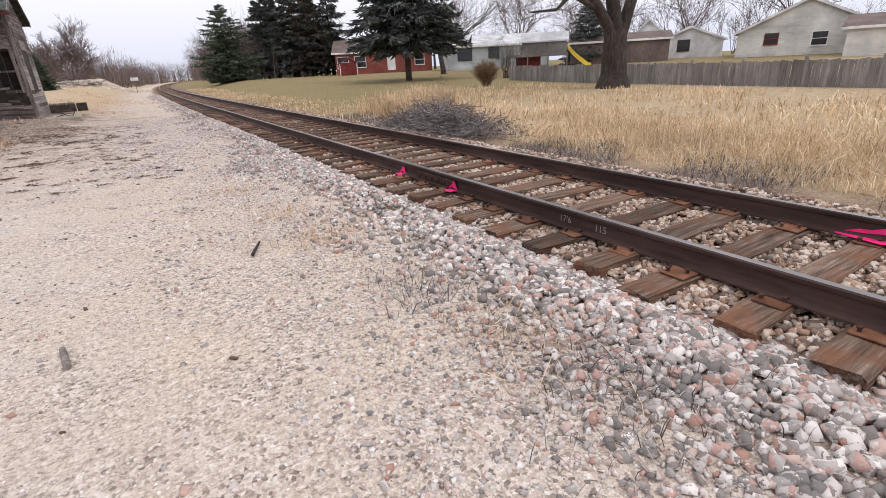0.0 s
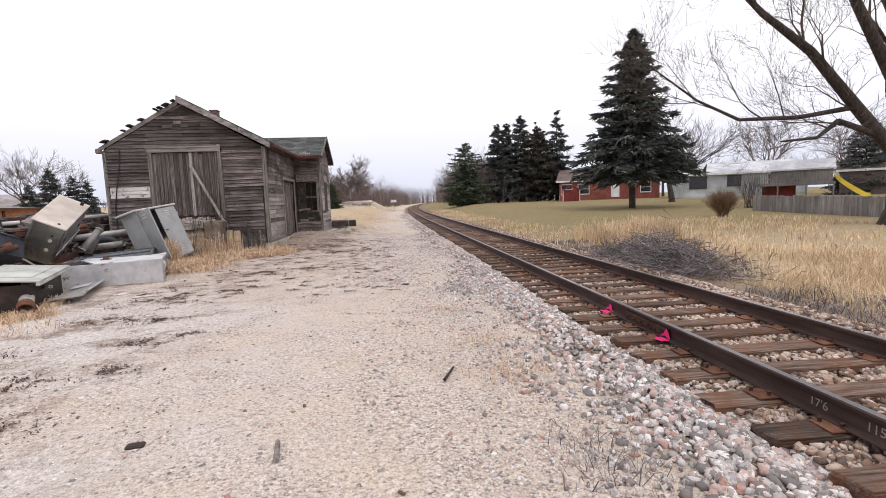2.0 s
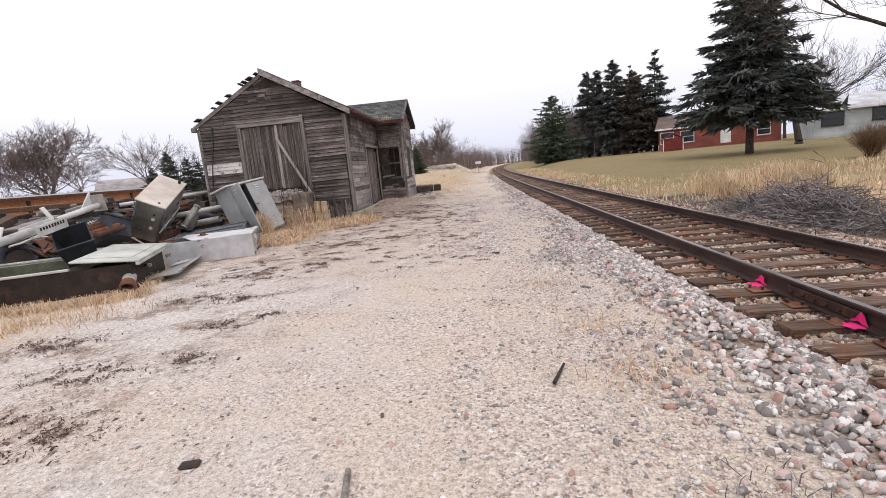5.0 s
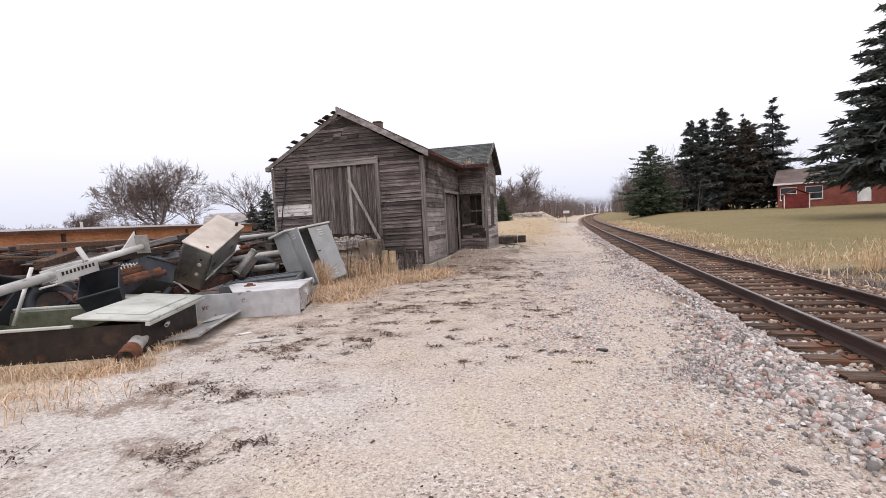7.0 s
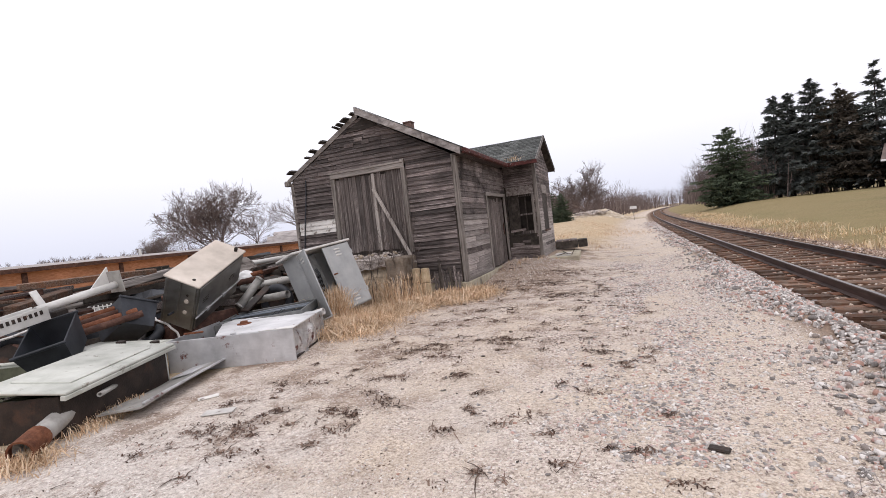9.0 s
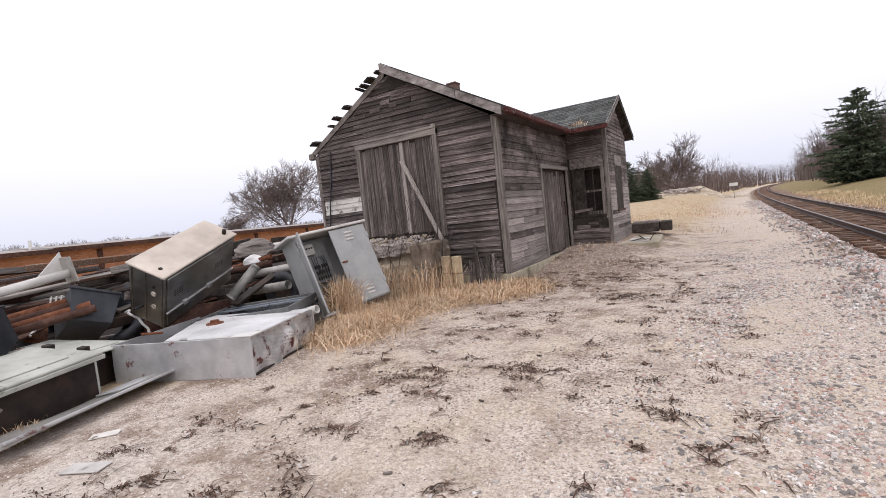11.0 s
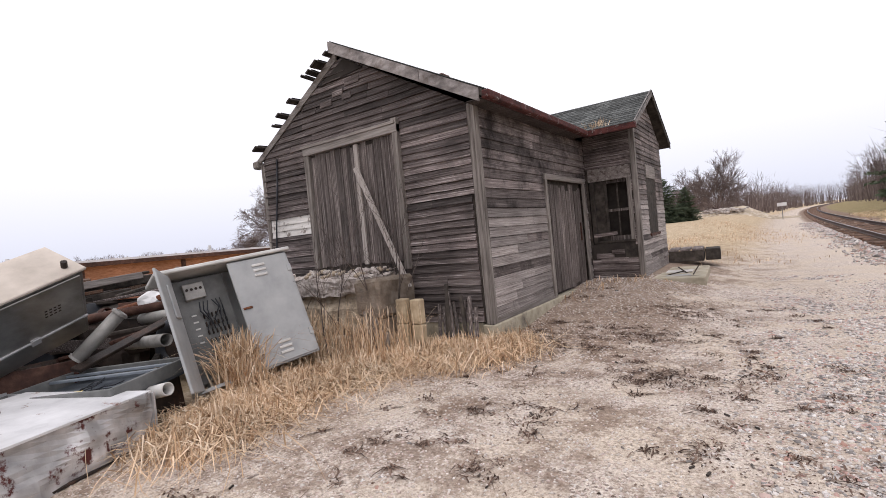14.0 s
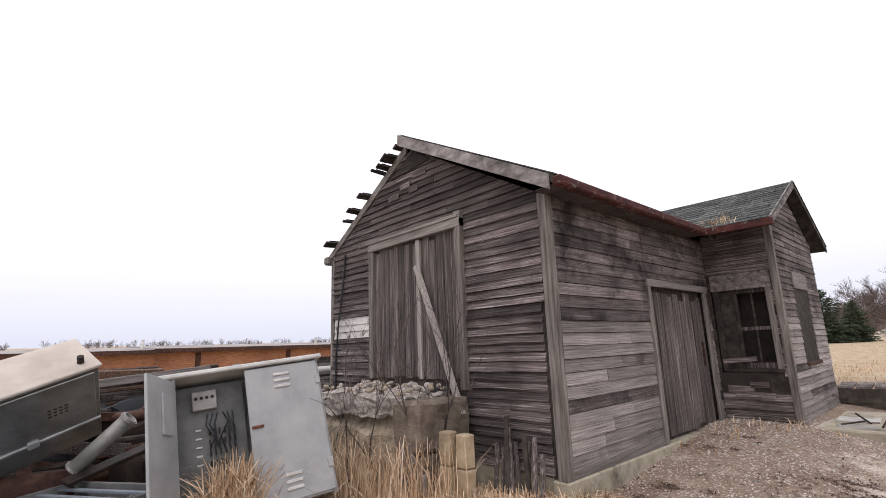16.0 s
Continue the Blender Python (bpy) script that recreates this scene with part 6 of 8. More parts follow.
for k in range(30):
    x, y, s = brg.uniform(-14.5, -8.6), brg.uniform(13.0, 20.0), brg.uniform(0.35, 0.75)
    bm = box_bm((-s, -s * 0.6, -s * 0.4), (s, s * 0.6, s * 0.4), 0.02)
    bmesh.ops.subdivide_edges(bm, edges=bm.edges[:], cuts=2, use_grid_fill=True)
    for v in bm.verts:
        v.co += noise.noise_vector(v.co * 3 + Vector((k, 5, 0))) * 0.1
    loose("scrap_piece", bm, brg.choice((M_DARKBOX, M_RUSTDARK, M_DARKWOOD)), pose(x, y, s * 0.4, brg.uniform(-25, 25), brg.uniform(-25, 25), brg.uniform(0, 180)), "crumpled dark scrap metal in the heap", "scrap metal", "scrap in the heap")
# tangled pieces between the cabinets and the brick building
for k in range(26):
    L = brg.uniform(0.7, 2.0)
    w, h = brg.choice(((0.1, 0.05), (0.12, 0.12), (0.16, 0.05)))
    x, y = brg.uniform(-9.8, -6.9), brg.uniform(14.0, 16.9)
    loose("timber", box_bm((-L / 2, -w / 2, -h / 2), (L / 2, w / 2, h / 2), 0.008), brg.choice((M_DARKWOOD, M_RUSTDARK, M_DARKBOX, M_TRIM_X, M_RUST)), pose(x, y, brg.uniform(0.2, 0.95), brg.uniform(-18, 18), brg.uniform(-16, 16), brg.uniform(0, 180)), "weathered timber thrown on the scrap heap", "timber", "timbers on the heap")
for k in range(7):
    x, y, s = -8.4 - 0.42 * k + brg.uniform(-0.2, 0.2), brg.uniform(13.9, 16.4), brg.uniform(0.55, 0.7)
    bm = box_bm((-s, -s * 0.7, 0), (s, s * 0.7, s * 1.6), 0.02)
    bmesh.ops.subdivide_edges(bm, edges=bm.edges[:], cuts=3, use_grid_fill=True)
    for v in bm.verts:
        v.co += noise.noise_vector(v.co * 2.4 + Vector((k, 9, 0))) * 0.14
    loose("scrap_piece", bm, brg.choice((M_DARKBOX, M_RUSTDARK, M_DARKWOOD)), pose(x, y, -0.05, brg.uniform(-8, 8), brg.uniform(-8, 8), brg.uniform(0, 180)), "crumpled dark scrap metal in the heap", "scrap metal", "scrap in the heap")
for k in range(18):
    L, x, y = brg.uniform(1.2, 2.4), brg.uniform(-11.0, -8.3), brg.uniform(13.7, 16.6)
    w, h = brg.choice(((0.1, 0.05), (0.12, 0.12), (0.16, 0.05)))
    loose("timber", box_bm((-L / 2, -w / 2, -h / 2), (L / 2, w / 2, h / 2), 0.008), brg.choice((M_DARKWOOD, M_RUSTDARK, M_DARKBOX, M_TRIM_X, M_RUST)), pose(x, y, brg.uniform(0.85, 1.2), brg.uniform(-9, 9), brg.uniform(-7, 7), brg.uniform(0, 180)), "weathered timber thrown on the scrap heap", "timber", "timbers on the heap")
# the far ridge of the heap: crumpled scrap with long timbers laid over it
for k in range(52):
    x, y, s = brg.uniform(-15.0, -9.2), brg.uniform(10.8, 22.5), brg.uniform(0.55, 0.9)
    x -= 0.8 if y < 13.5 else 0
    bm = box_bm((-s, -s * 0.7, 0), (s, s * 0.7, s * 1.35), 0.02)
    bmesh.ops.subdivide_edges(bm, edges=bm.edges[:], cuts=3, use_grid_fill=True)
    for v in bm.verts:
        v.co += noise.noise_vector(v.co * 2.6 + Vector((k, 17, 0))) * 0.2
    loose("scrap_piece", bm, brg.choice((M_DARKBOX, M_RUSTDARK, M_DARKWOOD, M_BLACKPLASTIC)), pose(x, y, ground_z(x, y) - 0.1, brg.uniform(-10, 10), brg.uniform(-10, 10), brg.uniform(0, 180)), "crumpled dark scrap metal in the heap", "scrap metal", "scrap in the heap")
for k in range(64):
    L, x, y = brg.uniform(1.4, 4.0), brg.uniform(-14.6, -9.6), brg.uniform(10.4, 22.0)
    w, h = brg.choice(((0.12, 0.06), (0.16, 0.14), (0.24, 0.05), (0.2, 0.18)))
    loose("timber", box_bm((-L / 2, -w / 2, -h / 2), (L / 2, w / 2, h / 2), 0.01), brg.choice((M_DARKWOOD, M_TRIM_X, M_SIDING_X, M_DARKWOOD, M_RUSTDARK, M_TIE)), pose(x, y, brg.uniform(1.0, 1.55), brg.uniform(-8, 8), brg.uniform(-6, 6), brg.uniform(50, 130)), "weathered timber thrown on the scrap heap", "timber", "timbers on the heap")
for k in range(9):
    L, w = brg.uniform(0.5, 1.1), brg.uniform(0.18, 0.4)
    bm = box_bm((-L / 2, -w / 2, -0.012), (L / 2, w / 2, 0.012), 0.0)
    bmesh.ops.subdivide_edges(bm, edges=[e for e in bm.edges if e.calc_length() > 0.1], cuts=5, use_grid_fill=True)
    for v in bm.verts:
        v.co.z += 0.09 * noise.noise(v.co * 3.3 + Vector((k * 3, 0, 0)))
    loose("rusty_sheet", bm, brg.choice((M_RUST, M_RUSTDARK, M_RUSTDARK, M_PIPE)), pose(brg.uniform(-9.4, -7.5), brg.uniform(9.6, 11.4), brg.uniform(0.5, 0.85), brg.uniform(-25, 25), brg.uniform(-25, 25), brg.uniform(0, 180)), "bent rust-red sheet metal in the heap", "sheet metal", "sheets in the heap")
for k in range(7):
    bm = bmesh.new()
    p = Vector((brg.uniform(-9.0, -7.2), brg.uniform(9.8, 12.2), brg.uniform(0.65, 0.95)))
    d = Vector((brg.gauss(0, 1), brg.gauss(0, 1), 0.2)).normalized()
    for j in range(9):
        q = p + d * 0.13
        add_tube(bm, p, q, 0.02, n=6)
        d = (d + Vector((brg.gauss(0, 0.35), brg.gauss(0, 0.35), brg.gauss(-0.06, 0.2)))).normalized()
        p = q
    loose("hose", bm, M_BLACKPLASTIC if k % 3 else M_WHITEPIPE, pose(0, 0, 0), "length of bent hose tangled in the heap", "hose", "hoses in the heap")
ax = rod("rusty_axle", (-9.4, 14.3, 0.95), (-7.9, 14.9, 1.25), 0.05, M_RUST, "rust-red axle with a white rag tied on", group="pipes on the heap")
collar(ax, 0.25, 0.11, 0.1, M_RUSTDARK, "hub_ring")
bm = bmesh.new()
bmesh.ops.create_icosphere(bm, subdivisions=3, radius=0.13)
for v in bm.verts:
    v.co = Vector((v.co.x, v.co.y, v.co.z * 1.6)) + noise.noise_vector(v.co * 9) * 0.05 + Vector((0, 0, 1.2))
part("rag", bm, M_WHITE, ax, "knotted white rag")
bm = bmesh.new()
bmesh.ops.create_icosphere(bm, subdivisions=3, radius=0.5)
for v in bm.verts:
    v.co = Vector((v.co.x, v.co.y * 0.7, v.co.z * 0.5)) + noise.noise_vector(v.co * 3) * 0.12 + noise.noise_vector(v.co * 8) * 0.04
loose("tarpaulin", bm, M_TRIM_X, pose(-9.7, 15.9, 1.35, 0, 0, 30), "crumpled grey tarpaulin lying on the heap", "tarpaulin")
# grating and red-brown pipe bundle beneath the mast
gr = thing("steel_grating", pose(-7.9, 11.0, 0.95, 30, 0, 60), "small slotted steel grating on the heap", "grating")
for k in range(10):
    part("bar", box_bm((0.06 * k, 0, 0), (0.06 * k + 0.02, 0.35, 0.03), 0.003), M_PIPE, gr)
for yb in (0.0, 0.32):
    part("edge_bar", box_bm((-0.02, yb, -0.015), (0.6, yb + 0.03, 0.0), 0.003), M_PIPE, gr)
for k in range(4):
    rod("rusty_pipe", (-7.7 - 0.1 * k, 10.2, 0.75 + 0.05 * k), (-7.2 - 0.12 * k, 11.3, 0.95 + 0.05 * k), 0.055, M_RUST if k % 2 else M_RUSTDARK, "rust-red pipe in the scrap heap", group="pipes on the heap")

# ---- beside the bay: slab and dark timber box ----
slab = thing("concrete_slab", pose(-1.85, 23.4, 0.32, 0, 0, 3), "low concrete slab strewn with debris beside the bay", "slab")
part("slab_top", box_bm((-0.55, -1.2, -0.4), (0.55, 1.2, 0.06), 0.02), M_FOUNDATION, slab)
part("debris_sheet", box_bm((-0.3, -0.3, 0.06), (0.25, 0.2, 0.08), 0.005), M_WHITEBOARD, slab)
for k, (x, y, dx, dy, h) in enumerate(((-0.2, -0.7, 0.3, 0.1, 0.06), (0.15, -0.4, -0.2, 0.35, 0.1), (0.3, -0.75, 0.1, 0.3, 0.16))):
    part("bent_rod", tube_bm((x, y, 0.07), (x + dx, y + dy, 0.07 + h), 0.014, n=6), M_DARKBOX, slab)
part("debris_sheet", box_bm((-0.4, -0.95, 0.062), (0.1, -0.6, 0.09), 0.006, pose(0, 0, 0, 2, 0, 12)), M_PIPE, slab)
tb = thing("timber_crate", pose(-1.85, 26.0, 0.42, 0, 0, 4) @ Matrix.Scale(0.8, 4), "dark plank-topped timber crate beside the drive", "crate")
for k in range(3):
    part("top_plank", box_bm((-0.75 + 0.36 * k, -0.7, 0.36), (-0.43 + 0.36 * k, 0.7, 0.42), 0.01), M_SIDING_Y, tb)
part("side_plank", box_bm((-0.75, -0.7, 0.0), (0.31, -0.64, 0.36), 0.01), M_DARKWOOD, tb)
part("side_plank", box_bm((0.27, -0.64, 0.0), (0.31, 0.7, 0.36), 0.01), M_DARKWOOD, tb)
part("end_box", box_bm((0.35, -0.5, 0.0), (0.8, 0.5, 0.38), 0.02), M_DARKWOOD, tb)


# ---- trees and plants ----
def tube_into(v, f, a, b, r0, r1, n):
    """A tapered tube added to lists of verts and faces."""
    q = (b - a).to_track_quat("Z", "Y")
    s = len(v)
    for c, r in ((a, r0), (b, r1)):
        for i in range(n):
            v.append(c + q @ Vector((r * math.cos(2 * math.pi * i / n), r * math.sin(2 * math.pi * i / n), 0)))
    for i in range(n):
        j = (i + 1) % n
        f.append((s + i, s + j, s + n + j, s + n + i))


def grow(v, f, rg, p, d, length, r, depth, droop=0.0, spread_deg=38, kids=3, thin=0.0):
    """A bare branch with its side branches."""
    segs = 4 if depth > 1 else 3
    n = 6 if r > 0.08 else (4 if r > 0.025 else 3)
    r_end = r * 0.45
    pts = [p]
    for k in range(segs):
        d = (d + Vector((rg.gauss(0, 0.13), rg.gauss(0, 0.13), rg.gauss(0.03, 0.1) - droop))).normalized()
        q = p + d * (length / segs)
        tube_into(v, f, p, q, r + (r_end - r) * k / segs, r + (r_end - r) * (k + 1) / segs, n)
        p = q
        pts.append(p)
        if depth > 0 and k >= 1 - (depth > 2):
            for _ in range(kids if k == segs - 1 else rg.choice((1, 1, 2))):
                ax = Vector((rg.gauss(0, 1), rg.gauss(0, 1), rg.gauss(0, 1))).normalized()
                nd = (Matrix.Rotation(radians(rg.uniform(0.5, 1.3) * spread_deg), 3, d.cross(ax).normalized()) @ d).normalized()
                nd.z += 0.12
                grow(v, f, rg, p, nd.normalized(), length * rg.uniform(0.5, 0.78), max(r_end * rg.uniform(0.6, 0.95), thin), depth - 1, droop, spread_deg, kids, thin)


def bare_tree(m, height, seed, depth=4, radius=0.2, label="bare leafless tree with fine grey-brown twigs", stems=1, spread_deg=36, low=0.3, thin=0.006, group="bare trees"):
    t = thing("bare_tree", m, label, "tree", group)
    rg = random.Random(seed)
    v, f = [], []
    w, g2 = [], []
    for s in range(stems):
        top = Vector((rg.gauss(0, 0.05) * height, rg.gauss(0, 0.05) * height, height * low))
        tube_into(v, f, Vector((0, 0, -0.2)), Vector((0, 0, 0.25)), radius * 1.35, radius, 9)
        tube_into(v, f, Vector((0, 0, 0.25)), top, radius, radius * 0.75, 9)
        for k in range(5):
            d = Vector((math.cos(k * 1.3 + seed), math.sin(k * 1.3 + seed), rg.uniform(0.7, 1.5))).normalized()
            grow(w, g2, rg, top * rg.uniform(0.75, 1.0), d, height * 0.34, radius * 0.45, depth - 1, 0.0, spread_deg, 3, thin)
    raw("trunk", v, f, M_BARK, t, smooth=True)
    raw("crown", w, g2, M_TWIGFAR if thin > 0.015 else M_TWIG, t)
    return t


def conifer(m, height, width, seed, mat, label, bare=0.12, rows=26, blades=46, group="conifers", droop=0.25, spray=1.0, taper=0.85):
    """A trunk and many drooping boughs of small needle sprays."""
    t = thing("conifer", m, label, "tree", group)
    rg = np.random.default_rng(seed)
    v, f = [], []
    tube_into(v, f, Vector((0, 0, -0.2)), Vector((0, 0, height * 0.97)), height * 0.02, 0.02, 8)
    raw("trunk", v, f, M_BARK, t, smooth=True)
    V, F = [], []
    base = 0
    for k in range(rows):
        u = k / (rows - 1)
        z0 = height * (bare + (0.985 - bare) * u)
        reach = width * 0.5 * ((1 - u) ** taper + 0.02) * (0.72 + 0.28 * math.sin(min(1, u * 5 + 0.35) * math.pi / 2))
        reach *= rg.uniform(0.6, 1.18)
        nb = max(4, int(11 * (1 - 0.6 * u)))
        for b in range(nb):
            az = 2 * np.pi * (b + rg.uniform(-0.4, 0.4)) / nb + k * 0.7
            zb = z0 + rg.normal(0, 0.75 * height / rows)
            L = reach * rg.uniform(0.55, 1.22)
            n = int(blades * (0.35 + 0.65 * L / (width * 0.5)))
            s = rg.uniform(0.05, 1, n) ** 0.7
            lift = 0.25 * (u ** 1.5)
            px, pz = s * L, zb + s * L * lift - droop * (s ** 1.6) * L * (1 - u)
            side = rg.normal(0, 0.13 * L * (1.15 - s) + 0.05, n)
            size = spray * height * rg.uniform(0.016, 0.034, n) * (1 - 0.4 * u)
            c, sn = np.cos(az), np.sin(az)
            P = np.stack([px * c - side * sn, px * sn + side * c, pz + rg.normal(0, 0.012 * height * 0.4, n)], -1)
            d = np.stack([c + rg.normal(0, 0.6, n), sn + rg.normal(0, 0.6, n), rg.normal(-0.25, 0.35, n)], -1)
            d /= np.linalg.norm(d, axis=1, keepdims=True)
            w = np.cross(d, rg.normal(size=(n, 3)))
            w /= np.linalg.norm(w, axis=1, keepdims=True)
            a0 = P - w * size[:, None] * 0.32
            a1 = P + w * size[:, None] * 0.32
            a2 = P + d * size[:, None] * 1.7
            V.append(np.stack([a0, a1, a2], 1).reshape(-1, 3))
            F.append(np.arange(3 * n).reshape(-1, 3) + base)
            base += 3 * n
    raw_np("crown", np.concatenate(V), np.concatenate(F), mat, t)
    return t


def gz(x, y):
    return ground_z(x, y)


# big spruce on the lawn, and the row of pines further off
conifer(pose(20.7, 38.0, gz(20.7, 38.0)), 14.3, 8.4, 1, M_NEEDLE, "tall blue-grey spruce standing alone on the lawn", bare=0.2, rows=44, blades=120, taper=0.78, droop=0.18)
con_a = conifer(pose(12.4, 72, gz(12.4, 72)), 9.3, 8.0, 2, M_NEEDLEGREEN, "bushy green pine near the track", bare=0.03, rows=44, blades=60, spray=1.2, taper=0.55, droop=0.05)
con_b = conifer(pose(17.8, 74, gz(17.8, 74)), 11.9, 5.2, 3, M_NEEDLE, "dark narrow spruce in a row", bare=0.08, rows=30, blades=90, spray=1.25, droop=0.12, taper=0.6)
copy_thing(con_b, Matrix.Translation((19.5, 75, gz(19.5, 75))) @ Matrix.Rotation(radians(40), 4, "Z") @ Matrix.Scale(1.02, 4))
con_f = conifer(pose(21.3, 73, gz(21.3, 73)), 12.9, 7.4, 5, M_NEEDLE, "broad dark spruce in a row", bare=0.1, rows=30, blades=100, spray=1.25, droop=0.12, taper=0.65)
con_c = conifer(pose(23.5, 72, gz(23.5, 72)), 11.4, 7.2, 4, M_NEEDLEBROWN, "brownish thinning pine in a row", bare=0.16, rows=26, blades=90, spray=1.3, droop=0.12, taper=0.5)
copy_thing(con_c, Matrix.Translation((25.0, 75.0, gz(25, 75))) @ Matrix.Rotation(2.0, 4, "Z") @ Matrix.Scale(0.95, 4))
conifer(pose(26.7, 72, gz(26.7, 72)), 13.4, 6.6, 8, M_NEEDLE, "open ragged spruce at the end of the row", bare=0.1, rows=22, blades=70, spray=1.2, droop=0.2, taper=0.8)
con_d = conifer(pose(45.1, 40.5, gz(45, 40)), 6.2, 6.4, 6, M_NEEDLE, "dark rounded evergreen behind the fence", bare=0.03, rows=30, blades=80, spray=1.5, taper=0.45, droop=0.05)
for x, y, s, r in ((-8.0, 60, 0.46, 10), (-6.4, 61.5, 0.36, 80), (-10.4, 61, 0.42, 150)):
    copy_thing(con_a, Matrix.Translation((x, y, gz(x, y) - 0.1)) @ Matrix.Rotation(radians(r), 4, "Z") @ Matrix.Scale(s, 4))
con_e = conifer(pose(-41.9, 66.1, gz(-41.9, 66.1)), 6.7, 5.0, 7, M_NEEDLE, "dark spruce behind the low brick building", bare=0.05, rows=26, blades=80, spray=1.4, taper=0.7)
for x, y, s, r in ((-39.9, 67.3, 0.86, 30), (-38.7, 68.0, 0.78, 70), (-43.6, 64.9, 0.72, 100)):
    copy_thing(con_e, Matrix.Translation((x, y, gz(x, y))) @ Matrix.Rotation(radians(r), 4, "Z") @ Matrix.Scale(s, 4))

# old spreading tree by the fence: limbs laid out, twigs grown
old = thing("old_tree", pose(20.3, 16.6, gz(20.3, 16.6)), "massive old bare tree with long low limbs by the fence", "tree")
v, f, w, g2 = [], [], [], []
trg = random.Random(77)
tube_into(v, f, Vector((0, 0, -0.3)), Vector((0, 0, 0.6)), 0.95, 0.62, 14)
tube_into(v, f, Vector((0, 0, 0.6)), Vector((-0.1, 0, 2.6)), 0.62, 0.5, 14)
LF = Vector((-0.992, 0.125, 0))
limbs = [
    ([(0.1, 2.2), (2.1, 4.5), (3.9, 6.6), (5.7, 8.0), (7.3, 9.6)], 0.26),
    ([(2.1, 4.5), (4.2, 4.2), (6.4, 4.2), (8.0, 5.0), (9.7, 6.3)], 0.1),
    ([(0.0, 2.2), (0.7, 5.0), (0.9, 8.0), (1.8, 11.0), (2.0, 14.0)], 0.34),
    ([(-0.2, 2.2), (-1.2, 5.2), (-2.6, 8.0), (-4.0, 11.5)], 0.3),
    ([(0.8, 5.5), (2.4, 8.3), (3.5, 11.5), (3.6, 14.0)], 0.22),
    ([(-0.9, 4.5), (-3.2, 6.2), (-6.0, 7.4), (-8.0, 9.0)], 0.22),
    ([(1.2, 3.4), (2.8, 4.0), (3.6, 3.4), (5.0, 3.3)], 0.13),
]
for line, r in limbs:
    off = 0.0 if r > 0.25 else trg.uniform(-0.3, 0.3)
    pts = [LF * a + Vector((0, 0, b)) + Vector((0.125, 0.992, 0)) * (off * i * 1.2) for i, (a, b) in enumerate(line)]
    for i, (a, b) in enumerate(zip(pts, pts[1:])):
        k0, k1 = 1 - 0.75 * i / (len(pts) - 1), 1 - 0.75 * (i + 1) / (len(pts) - 1)
        tube_into(v, f, a, b, r * k0, r * k1, 9)
        for _ in range(2 if i else 1):
            q = a.lerp(b, trg.random())
            d = ((b - a).normalized() + Vector((trg.gauss(0, 0.6), trg.gauss(0, 0.6), trg.gauss(0.25, 0.5)))).normalized()
            grow(w, g2, trg, q, d, trg.uniform(1.2, 2.3), r * 0.22 * k0 + 0.01, 3, 0.0, 40, 2, 0.006)
raw("trunk", v, f, M_BARK, old, smooth=True)
raw("crown", w, g2, M_TWIG, old)

bt1 = bare_tree(pose(28, 44, gz(28, 44)), 11, 3, 4, 0.28, "many-stemmed bare tree behind the spruce", spread_deg=30, low=0.2, thin=0.012)
bt2 = bare_tree(pose(52, 60, gz(52, 60)), 11, 5, 4, 0.25, thin=0.018)
for x, y, s, r in ((40, 62, 0.9, 40), (60, 50, 0.9, 10), (62, 40, 0.95, 120), (46, 75, 0.9, 200), (34, 95, 1.0, 300), (55, 25, 0.9, 77), (70, 66, 1.0, 160)):
    copy_thing(bt2, Matrix.Translation((x, y, gz(x, y))) @ Matrix.Rotation(radians(r), 4, "Z") @ Matrix.Scale(s, 4))
bt3 = bare_tree(pose(-35.0, 39.3, gz(-35, 39.3)), 8.4, 9, 5, 0.26, "broad round-crowned bare tree behind the brick building", spread_deg=46, low=0.16, thin=0.016)
bt4 = bare_tree(pose(-49.5, 73.0, gz(-49.5, 73.0)), 10.9, 12, 4, 0.25, "tall pale bare tree behind the spruces", thin=0.02)
for x, y, s, r in ((-46, 74, 0.8, 100), (-60, 72, 0.8, 10)):
    copy_thing(bt4, Matrix.Translation((x, y, gz(x, y))) @ Matrix.Rotation(radians(r), 4, "Z") @ Matrix.Scale(s, 4))
for x, y, s, r in ((-46.0, 42.0, 0.45, 20),):
    copy_thing(bt3, Matrix.Translation((x, y, gz(x, y))) @ Matrix.Rotation(radians(r), 4, "Z") @ Matrix.Scale(s, 4))
bt5 = bare_tree(pose(-6.6, 98, 0), 10.5, 15, 5, 0.2, "bare tree at the edge of the far field", spread_deg=32, low=0.2, thin=0.016)
for x, y, s, r in ((-12, 118, 0.8, 60), (16, 84, 0.75, 20), (19.5, 92, 0.8, 140), (17, 108, 0.8, 250)):
    copy_thing(bt5, Matrix.Translation((x, y, gz(x, y))) @ Matrix.Rotation(radians(r), 4, "Z") @ Matrix.Scale(s, 4))


def woodland(name, spots, seed, label):
    """Far leafless woods as one mass."""
    rg = random.Random(seed)
    v, f = [], []
    for x, y, h in spots:
        for k in range(3):
            d = Vector((rg.gauss(0, 0.25), rg.gauss(0, 0.25), 1)).normalized()
            grow(v, f, rg, Vector((x, y, gz(x, y) - 0.1)), d, h * rg.uniform(0.4, 0.6), 0.01 * h, 2, 0.0, 30, 3, 0.022)
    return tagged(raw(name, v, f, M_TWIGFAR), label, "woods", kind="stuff")




